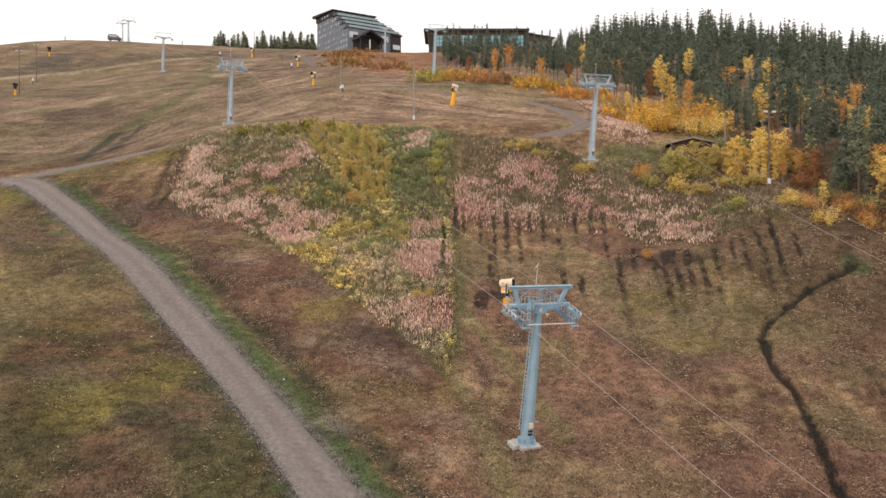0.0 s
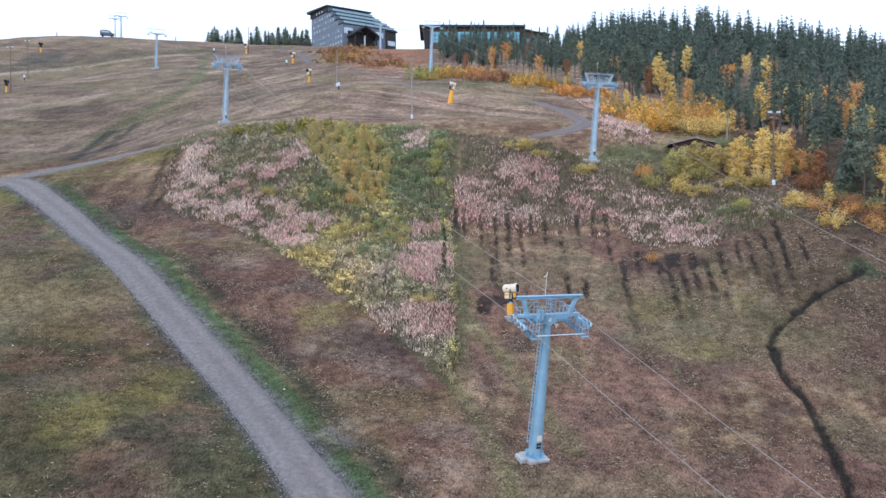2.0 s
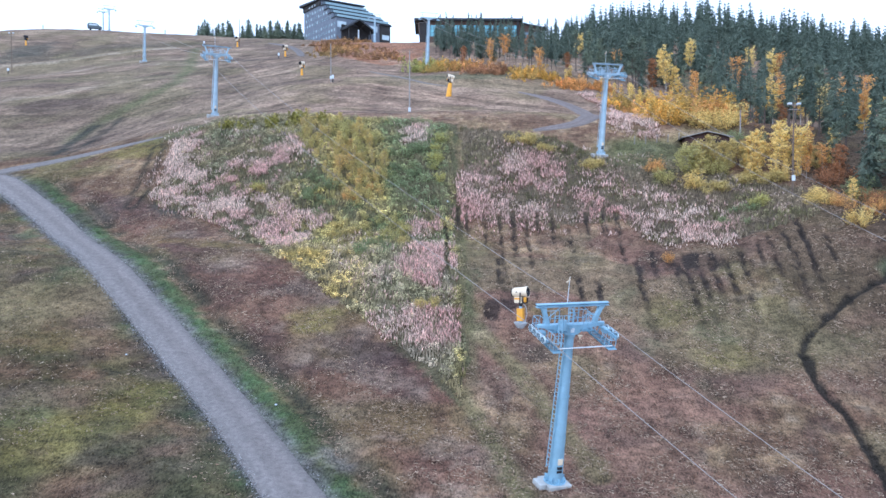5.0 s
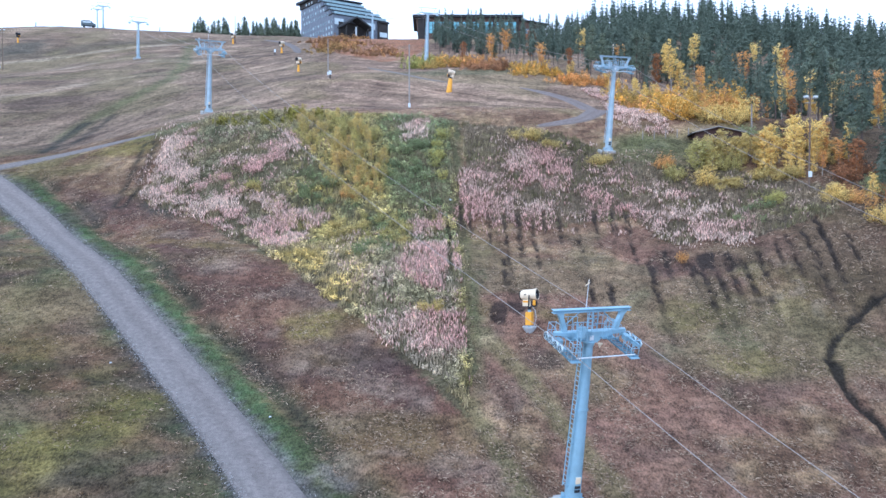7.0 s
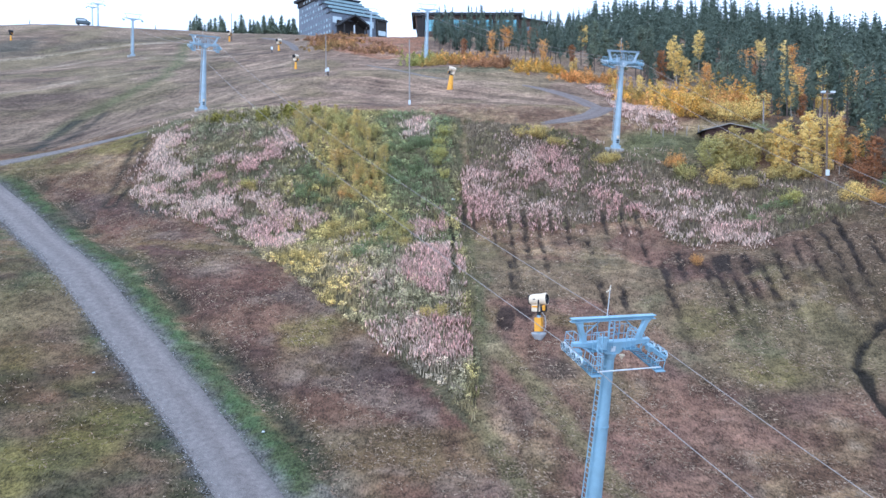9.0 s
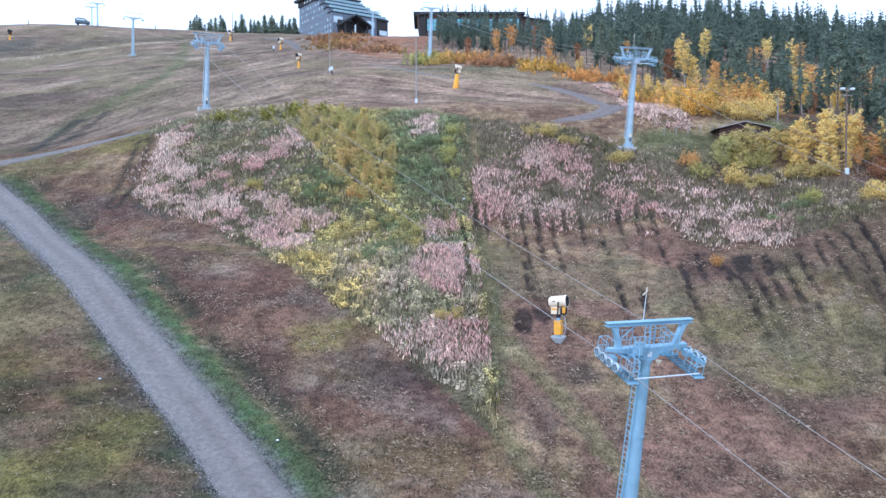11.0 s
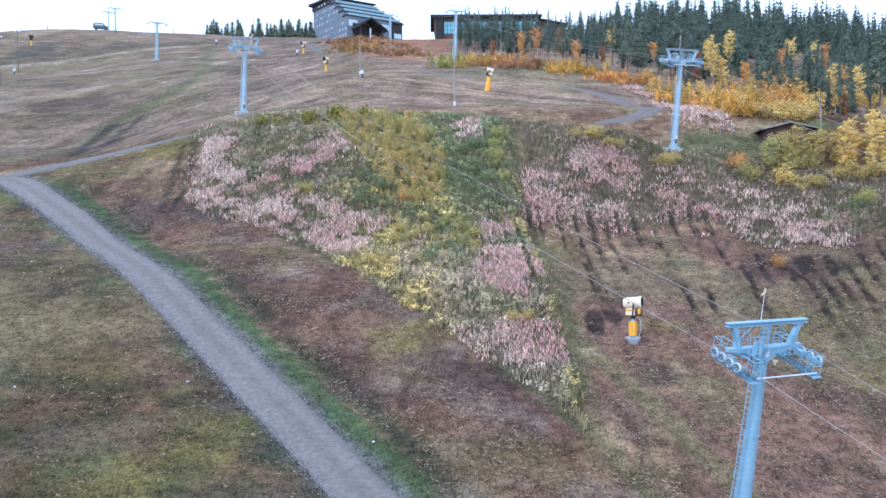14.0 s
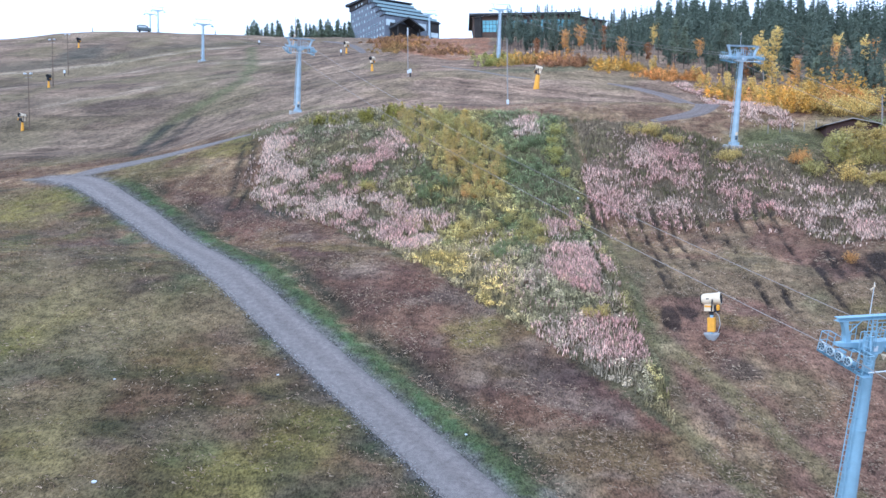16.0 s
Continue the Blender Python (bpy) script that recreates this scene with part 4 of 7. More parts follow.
    beam = box((-span, -0.17, tall + high + 0.17), (span, 0.17, tall + high + 0.21), 0.01)
    add_box(beam, (-span, -0.17, tall + high), (span, 0.17, tall + high + 0.035), 0.01)
    add_box(beam, (0.03 - span, -0.03, tall + high + 0.03), (span - 0.03, 0.03, tall + high + 0.175))
    part("gantry_beam", beam, steel, t, "blue-grey I-beam over the cross-arm")
    # narrow service deck over the arm, with its rails
    for p, q in ((-0.55, -1.5), (0.55, 1.5)):
        for yy in (-0.58, 0.58):
            for k in range(4):
                xx = p + (q - p) * k / 3
                part("railing_post", tube((xx, yy, tall - 0.35), (xx, yy, tall + 0.72), 0.022, sides=6), steel, t)
            for zz in (0.2, 0.72):
                part("rail", tube((p, yy, tall + zz), (q, yy, tall + zz), 0.022, sides=6), steel, t)
            deck = box((min(p, q), min(0.28 * yy / 0.58, 1.03 * yy), tall - 0.37), (max(p, q), max(0.28 * yy / 0.58, 1.03 * yy), tall - 0.335), 0.008)
            part("service_deck", deck, M_STEEL2, t)
    steps = bmesh.new()
    for s in (-0.42, -0.08):
        add_tube(steps, (s, -0.34, tall - 0.3), (s + 0.12, -0.05, tall + high + 0.3), 0.024, sides=6)
    for i in range(7):
        k = (i + 0.5) / 7
        add_tube(steps, (-0.42 + 0.12 * k, -0.34 + 0.29 * k, tall - 0.3 + k * (high + 0.55)), (-0.08 + 0.12 * k, -0.34 + 0.29 * k, tall - 0.3 + k * (high + 0.55)), 0.02, sides=5)
    part("gantry_ladder", steps, steel, t, "steel ladder up to the beam")
    # uphill ladder cage and the climb from mast to left walkway
    climb = bmesh.new()
    for yy in (-1.25, -0.85):
        add_tube(climb, (-1.25, yy, tall + low - 0.74), (-1.20, yy + 0.35, tall + 0.75), 0.026, sides=6)
    for i in range(6):
        k = (i + 0.5) / 6
        add_tube(climb, (-1.25, -1.25 + 0.35 * k, tall + low - 0.74 + k * (1.5 - low)), (-1.25, -0.85 + 0.35 * k, tall + low - 0.74 + k * (1.5 - low)), 0.018, sides=5)
    part("climbing_frame", climb, steel, t)
    lattice_bm = bmesh.new()
    for s in (0.25, 0.55, 0.85):
        add_tube(lattice_bm, (s, 0.62, tall - 0.3), (s, 0.62, tall + 0.95), 0.026, sides=6)
    for zz in (0.1, 0.5, 0.92):
        add_tube(lattice_bm, (0.25, 0.62, tall + zz), (0.85, 0.62, tall + zz), 0.024, sides=6)
    add_tube(lattice_bm, (0.25, 0.62, tall + 0.92), (0.85, 0.62, tall + 0.1), 0.02, sides=5)
    part("rear_lattice", lattice_bm, steel, t)
    for s in (-1.12, -0.8):
        part("terminal_box", box((s - 0.11, -0.66, tall - 0.25), (s + 0.11, -0.5, tall + 0.45), 0.02), steel, t)
    mast = tube((-0.35, 0.1, tall + high), (-0.35, 0.1, tall + high + 1.85), 0.024, 0.018, 6)
    part("wind_gauge", mast, M_GREYWHITE, t, "pale wind gauge on a thin rod")
    vane = tube((-0.55, 0.1, tall + high + 1.52), (-0.28, 0.1, tall + high + 1.72), 0.05, 0.02, 8)
    add_tube(vane, (-0.42, 0.02, tall + high + 1.7), (-0.28, 0.18, tall + high + 1.88), 0.03, 0.02, 6)
    part("vane", vane, M_WHITE, t, "small white vane and cups")
    horn = turned([(0.03, 0), (0.05, 0.08), (0.15, 0.24), (0.16, 0.26)], 14, "z", (0.55, -0.35, tall - 0.95))
    part("loudspeaker", horn, M_WHITE, t, "small white loudspeaker")
    plate = box((-0.16, -r0 - 0.02, 1.55), (0.16, -r0 + 0.12, 1.95), 0.01)
    part("number_plate", plate, M_WHITE, t, "small white plate")
    bars = bmesh.new()
    for k in range(2):
        add_box(bars, (-0.18, -r0 - 0.02, 0.98 + 0.25 * k), (0.16, -r0 + 0.1, 1.14 + 0.25 * k), 0.01)
    part("sign_bar", bars, M_BLACK, t, "dark sign bars")
    return t


Y1, Y2 = line_yaw(-47.6, 101.6), line_yaw(-25.5, 104.5)
LIFT_ONE = [
    lift_tower(6.3, 61.1, 11.0, 10.6, Y1 - 4, "tall blue-grey steel chairlift tower on a concrete block", shift=0.3),
    lift_tower(-42.1, 160.2, 11.3, 12.0, Y1, "blue-grey steel chairlift tower above the shrub bank"),
    lift_tower(-87.1, 252.6, 10.5, 12.0, Y1, "blue-grey steel chairlift tower near the crest", False, 0.85),
    lift_tower(-133.4, 345.0, 108.8 - height(-133.4, 345), 2.0, Y1, "pale steel chairlift tower on the skyline", False, 0.7),
    lift_tower(-148.5, 377.0, 115.8 - height(-148.5, 377), 2.0, Y1, "pale steel chairlift tower on the skyline", False, 0.7),
]
LIFT_TWO = [
    lift_tower(22.75, 128.0, 11.85, 9.8, Y2, "tall blue-grey steel chairlift tower beside yellow bushes", True, 0.92, 2.35, 0.0),
    lift_tower(-3.5, 230.6, 13.2, 9.0, Y2, "tall blue-grey steel chairlift tower by the forest edge", False),
    lift_tower(-24.6, 328.0, 10.0, 4.0, Y2, "blue-grey steel chairlift tower below the hotel", False, 0.9),
]


def haul_rope(towers, heights, first, last, sag, label, shift=0.0, low_sag=0.028):
    for side in (-1, 1):
        pts = [t.matrix_basis @ Vector((side * GAUGE + (shift if n == 0 else 0), 0, h + 0.02)) for n, (t, h) in enumerate(zip(towers, heights))]
        pts = [Vector(first) + (pts[0] - (towers[0].matrix_basis @ Vector((0, 0, heights[0] + 0.02)))), *pts]
        if last is not None:
            pts.append(Vector(last) + (pts[-1] - (towers[-1].matrix_basis @ Vector((0, 0, heights[-1] + 0.02)))))
        bm = bmesh.new()
        for a, b in zip(pts, pts[1:]):
            n = 24
            span = (b - a).length
            dip = low_sag if a is pts[0] else sag
            line = [a.lerp(b, i / n) - Vector((0, 0, dip * span * 4 * (i / n) * (1 - i / n))) for i in range(n + 1)]
            for p, r in zip(line, line[1:]):
                add_tube(bm, p, r, 0.021, sides=5, caps=False)
        ob = new("haul_rope", as_mesh("haul_rope", bm))
        ob.data.materials.append(M_ROPE)
        tagged(ob, label, "cable", "haul ropes")


haul_rope(LIFT_ONE, [10.65, 10.95, 10.15, 108.45 - height(-133.4, 345), 115.45 - height(-148.5, 377)], (60.0, -40.3, -16.7), None, 0.012, "thin grey steel haul rope of the chairlift", 0.3)
haul_rope(LIFT_TWO, [11.85, 12.85, 9.65], (48.3, 23.5, 5.1), (-40, 390, 104), 0.014, "thin grey steel haul rope running past the forest")


# ---- snow guns, lamp poles, hydrants ----
def snow_gun(x, y, aim, label, tall=1.35, pad=True, body=M_WHITE, thick=1.0, lean=0.0):
    t = thing("snow_gun", pose(x, y, height(x, y), 0, lean, 0), label, "snow gun", "snow guns")
    h = 0.6 + tall
    face = pose(0, 0, 0, 0, 0, aim)

    def facing(bm):
        bmesh.ops.transform(bm, matrix=face, verts=bm.verts)
        return bm

    if pad:
        part("base_bowl", turned([(0.24, -0.3), (0.36, 0.0), (0.56, 0.30), (0.63, 0.44), (0.63, 0.50), (0.56, 0.52), (0.30, 0.47), (0.10, 0.46)], 24), M_GREY, t, "grey rounded base bowl")
        part("post", tube((0, 0, 0.4), (0, 0, h), 0.15, 0.15, 14), M_STEEL, t, "blue-grey steel post")
        part("pedestal", facing(box((-0.30, -0.30, 0.62), (0.30, 0.30, h - 0.22), 0.07)), M_YELLOW, t, "yellow foam pad round the post")
        hose = bmesh.new()
        pts = [(0.1, -0.12, h + 0.5), (0.62, -0.2, h - 0.05), (0.72, -0.2, h - 0.7), (0.5, -0.15, 0.5)]
        for p, q in zip(pts, pts[1:]):
            add_tube(hose, p, q, 0.028, sides=6)
        part("hose", facing(hose), M_GREY, t, "thin grey hose")
    else:
        part("pedestal", turned([(0.34 * thick, -0.4), (0.34 * thick, 0.0), (0.33 * thick, 0.25), (0.22 * thick, 0.6 + tall - 0.1), (0.19 * thick, 0.6 + tall)], 20), M_YELLOW, t, "yellow tapered foam pedestal")
    part("swivel", turned([(0.17, h - 0.02), (0.17, h + 0.22), (0.26, h + 0.22), (0.26, h + 0.32)], 16), M_BLACK, t, "black swivel neck")
    hood = box((-0.55, -0.34, h + 0.28), (0.22, 0.34, h + 0.86), 0.09)
    part("control_box", facing(hood), body, t, "cream control box")
    pump = box((0.24, -0.30, h + 0.26), (0.66, 0.30, h + 0.80), 0.08)
    part("pump_housing", facing(pump), M_BLACK, t, "dark pump housing")
    for s in (-1, 1):
        part("yoke_arm", facing(tube((0.05, s * 0.34, h + 0.32), (0.15, s * 0.50, h + 1.30), 0.06, sides=8)), M_BLACK, t)
    part("float_lamp", facing(turned([(0.09, h + 0.40), (0.14, h + 0.46), (0.14, h + 0.80), (0.07, h + 0.88)], 12, "z", (0.58, -0.36, 0))), M_YELLOW, t, "orange-yellow float lamp")
    flash = box((-0.50, -0.355, h + 0.62), (0.10, -0.342, h + 0.78), 0.004)
    part("side_stripe", facing(flash), M_YELLOW, t, "yellow stripe")
    tip = face @ pose(0, 0, h + 1.30, 0, -5, 0)

    def tipped(bm):
        bmesh.ops.transform(bm, matrix=tip, verts=bm.verts)
        return bm

    barrel = turned([(0.20, -0.80), (0.36, -0.76), (0.45, -0.58), (0.47, -0.1), (0.455, -0.08), (0.455, -0.04), (0.47, -0.02), (0.48, 0.45), (0.51, 0.55), (0.53, 0.70), (0.49, 0.76), (0.44, 0.70), (0.41, 0.1), (0.05, 0.0)], 28, "x")
    part("barrel", tipped(barrel), body, t, "cream round fan barrel")
    ring = turned([(0.40, 0.56), (0.435, 0.60), (0.435, 0.75), (0.39, 0.78), (0.16, 0.45), (0.12, 0.30)], 24, "x")
    part("nozzle_ring", tipped(ring), M_BLACK, t, "dark nozzle ring")
    part("fan_hub", tipped(turned([(0.15, 0.30), (0.15, 0.55), (0.05, 0.66)], 14, "x")), M_GREY, t)
    back = bmesh.new()
    for k in range(5):
        r = 0.10 + k * 0.075
        add_turned(back, [(r, -0.83), (r + 0.02, -0.83), (r + 0.02, -0.80), (r, -0.80)], 18, "x")
    part("intake_grille", tipped(back), M_BLACK, t)
    for k in (-1, 1):
        latch = box((-0.34, k * 0.455 - 0.02, 0.0), (-0.14, k * 0.455 + 0.02, 0.09), 0.01)
        part("latch", tipped(latch), M_BLACK, t)
    return t


snow_gun(6.5, 84.4, -28, "cream fan snow gun on a yellow pedestal", 1.42, True, M_WHITE)
snow_gun(1.4, 180.6, 190, "white snow gun on a leaning yellow padded pedestal", 2.1, False, M_WHITE, 1.75, 7)
for gx_, gy_, aim in ((-100.1, 178.0, 250), (-117.6, 223.9, 100), (-141.4, 292.5, 90), (-46.3, 256.2, 60), (-34.4, 212.6, 70), (-66.8, 282.4, 80)):
    snow_gun(gx_, gy_, aim, "dark-headed snow gun on a yellow pedestal" if gx_ < -101 else "white-headed snow gun on a yellow pedestal", 1.0, False, M_BLACK if gx_ < -101 else M_WHITE, 0.95)


def lamp_pole(x, y, tall, label, mat=M_POLEGREY, box_at=0.3, turn=0.0, heads=2):
    t = thing("lamp_pole", pose(x, y, height(x, y), 0, 0, turn), label, "lamp pole", "lamp poles")
    part("pole", tube((0, 0, -0.6), (0, 0, tall), 0.13, 0.085, 10), mat, t)
    if heads:
        bar = box((-0.85, -0.05, tall - 0.45), (0.85, 0.05, tall - 0.33), 0.01)
        add_box(bar, (-0.65, -0.05, tall - 1.0), (0.65, 0.05, tall - 0.9), 0.01)
        part("cross_bar", bar, M_POLEGREY, t)
        for s in (-0.6, 0.6):
            head = box((s - 0.24, -0.3, tall - 0.34), (s + 0.24, 0.05, tall - 0.10), 0.04)
            part("floodlight", head, M_GREYWHITE, t, "pale floodlight head")
    if box_at is not None:
        part("junction_box", box((-0.2, -0.32, box_at), (0.2, -0.10, box_at + 0.7), 0.03), M_GREYWHITE, t, "pale junction box")
    return t


lamp_pole(44.1, 112.0, 11.7, "dark wooden lamp pole with two floodlights among birches", M_POLE, 1.7, 5)
lamp_pole(-5.95, 152.6, 10.9, "slim grey lamp pole with a pale box at its foot", M_POLEGREY, 0.2, 0, 0)
lamp_pole(-24.6, 191.6, 8.5, "slim grey pole with a pale cabinet at its foot", M_POLEGREY, 0.6, 0, 0)
for px_, py_, tl in ((-99.0, 178.6, 11.0), (-117.0, 225.0, 12.2), (-127.5, 255.4, 12.0), (-66.2, 283.0, 9.0)):
    lamp_pole(px_, py_, tl, "slim brown lamp pole with a floodlight bar beside a snow gun", M_POLE, None, 0, 2 if px_ < -90 else 0)


lamp_pole(45.5, 134.0, 3.9, "short weathered pole standing behind the hut", M_POLEGREY, None, 0, 0)
lamp_pole(42.4, 121.2, 3.0, "short grey post among the young birches", M_POLEGREY, None, 0, 0)


def hydrant(x, y, label="pale hydrant cabinet on a dark post"):
    t = thing("hydrant", pose(x, y, height(x, y)), label, "hydrant", "snow hydrants")
    part("post", tube((0, 0, -0.4), (0, 0, 0.9), 0.14, 0.14, 10), M_BLACK, t)
    part("cabinet", box((-0.24, -0.22, 0.85), (0.24, 0.22, 1.6), 0.04), M_GREYWHITE, t)
    part("cap", turned([(0.24, 1.6), (0.18, 1.67), (0.08, 1.7)], 12), M_GREYWHITE, t)
    return t


for hx, hy in ((-24.1, 191.0), (-46.8, 248.4), (-127.9, 254.0), (-79.6, 289.0), (-155.0, 334.0), (-107.0, 333.0)):
    hydrant(hx, hy)


# ---- buildings ----
def hotel():
    t = thing("hotel", pose(-46.6, 388.2, 104.7, 0, 0, 34), "dark grey terraced hotel with stepped balconies on the crest", "building")
    long, deep, top = 23.0, 34.0, 23.2
    # end wall profile steps back four times towards the roof
    tiers = [(0.0, 0.0, 12.0), (3.9, 12.0, 14.7), (7.8, 14.7, 17.4), (11.7, 17.4, 20.1), (15.6, 20.1, top)]
    further = (0.0, 5.4, 3.8, 1.6, 0.0)
    for n, (back, z0, z1) in enumerate(tiers):
        part("storey_block", box((0, back + 0.02 * n, z0), (long + further[n] - 0.05 * n, deep + 0.01 * n, z1 - 0.003), 0.05), M_CLAD, t, "grey timber-clad storey")
    bm = bmesh.new()
    v = [bm.verts.new(p) for p in ((-1.2, 14.4, top), (long + 0.3, 14.4, top), (long + 0.3, deep + 1.5, top), (-2.0, deep + 1.5, top), (-1.2, 14.4, top + 0.5), (long + 0.3, 14.4, top + 0.5), (long + 0.3, deep + 1.5, top + 1.2), (-2.0, deep + 1.5, top + 1.2))]
    for f in ((3, 2, 1, 0), (4, 5, 6, 7), (0, 1, 5, 4), (1, 2, 6, 5), (2, 3, 7, 6), (3, 0, 4, 7)):
        bm.faces.new([v[i] for i in f])
    part("roof", bm, M_ROOF, t, "black flat roof")
    # flared dark top storey at the end wall
    part("parapet", box((-0.5, 15.6, top - 2.4), (-0.02, deep + 0.4, top - 0.02), 0.03), M_DARKCLAD, t, "dark stained parapet")
    for (back, z0, z1), more in zip(tiers[1:], further[1:]):
        part("canopy", box((-0.4, back - 4.2, z0 + 0.003), ((long + more) + 0.5, back + 0.3, z0 + 0.4), 0.04), M_ROOF, t, "black terrace edge")
        part("balcony", box((0.6, back - 3.95, z0 + 0.42), ((long + more) - 0.6, back - 3.8, z0 + 1.5), 0.02), M_TERRACE, t, "pale balcony front")
        band = part("window_band", box((1.0, back - 0.06, z0 + 0.5), ((long + more) - 1.2, back + 0.05, z1 - 0.35)), M_GLASS, t, "dark terrace glazing")
        for k in range(8):
            xx = 1.0 + ((long + more) - 2.2) * k / 7
            part("mullion", box((xx - 0.08, back - 0.12, z0 + 0.45), (xx + 0.08, back - 0.065, z1 - 0.3)), M_DARKCLAD, band)
    # windows of the end wall
    r = random.Random(4)
    rows = [(3.4, 0, 33), (6.1, 0, 33), (8.8, 0, 33), (12.7, 4.3, 33), (15.4, 8.2, 33), (18.1, 12, 33)]
    pane = as_mesh("window", box((-0.05, -0.42, 0), (0.02, 0.42, 1.05), 0.01))
    sash = bmesh.new()
    add_box(sash, (-0.09, -0.50, -0.08), (-0.052, 0.50, 0.0))
    add_box(sash, (-0.09, -0.50, 1.05), (-0.052, 0.50, 1.12))
    add_box(sash, (-0.09, -0.04, 0.0), (-0.052, 0.04, 1.05))
    add_box(sash, (-0.09, -0.50, 0.0), (-0.052, -0.43, 1.05))
    add_box(sash, (-0.09, 0.43, 0.0), (-0.052, 0.50, 1.05))
    casing = as_mesh("frame", sash)
    pale = pane.copy()
    pane.materials.append(M_GLASS)
    pale.materials.append(M_GLASSPALE)
    for z, lo, hi in rows:
        y = lo + 1.6
        while y < hi:
            w = part("window", pale if r.random() < 0.45 else pane, M_GLASS, t)
            w.location = (0, y, z)
            part("frame", casing, M_TERRACE, w, "pale window frame")
            y += 2.7
    for y in (21, 24, 27):
        w = part("window", pale, M_GLASSPALE, t)
        w.location = (-0.5, y, top - 2.0)
    # porch with a low gable over the entrance
    porch = bmesh.new()
    pts = [(2.0, 6.6), (9.0, 11.2), (17.5, 6.6), (17.5, 5.9), (9.0, 10.4), (2.0, 5.9)]
    a = [porch.verts.new((px, -6.0, pz)) for px, pz in pts]
    b = [porch.verts.new((px, 0.0, pz)) for px, pz in pts]
    for i in range(6):
        porch.faces.new((a[i], a[(i + 1) % 6], b[(i + 1) % 6], b[i]))
    porch.faces.new((a[0], a[5], a[4], a[1]))
    porch.faces.new((a[1], a[4], a[3], a[2]))
    bmesh.ops.recalc_face_normals(porch, faces=porch.faces)
    part("porch_roof", porch, M_ROOF, t, "black porch gable")
    part("porch_wall", box((2.6, -0.4, 0), (16.8, -0.02, 9.0), 0.02), M_DARKCLAD, t, "dark porch wall")
    for px in (3.6, 8.6, 14.8):
        part("porch_column", box((px - 0.25, -5.8, 0), (px + 0.25, -5.3, 6.2), 0.03), M_GREYWHITE if px == 8.6 else M_DARKCLAD, t)
    part("annex", box((long + 0.01, -1.5, 0), (long + 5, 14, 11.0), 0.05), M_DARKCLAD, t, "dark side wing")
    part("annex_roof", box((long - 0.3, -2.2, 11.0), (long + 5.5, 14.5, 11.5), 0.04), M_ROOF, t)
    for px, pw in ((17.4, 4.4), (0.6, 4.6)):
        part("shop_window", box((px, -0.07, 7.6), (px + pw, 0.01, 10.4), 0.01), M_GLASSPALE, t, "pale ground-floor window")
    part("annex_window", box((long + 0.5, -1.58, 4.4), (long + 4.4, -1.48, 6.6), 0.01), M_GLASSPALE, t, "pale wing window")
    return t


hotel()


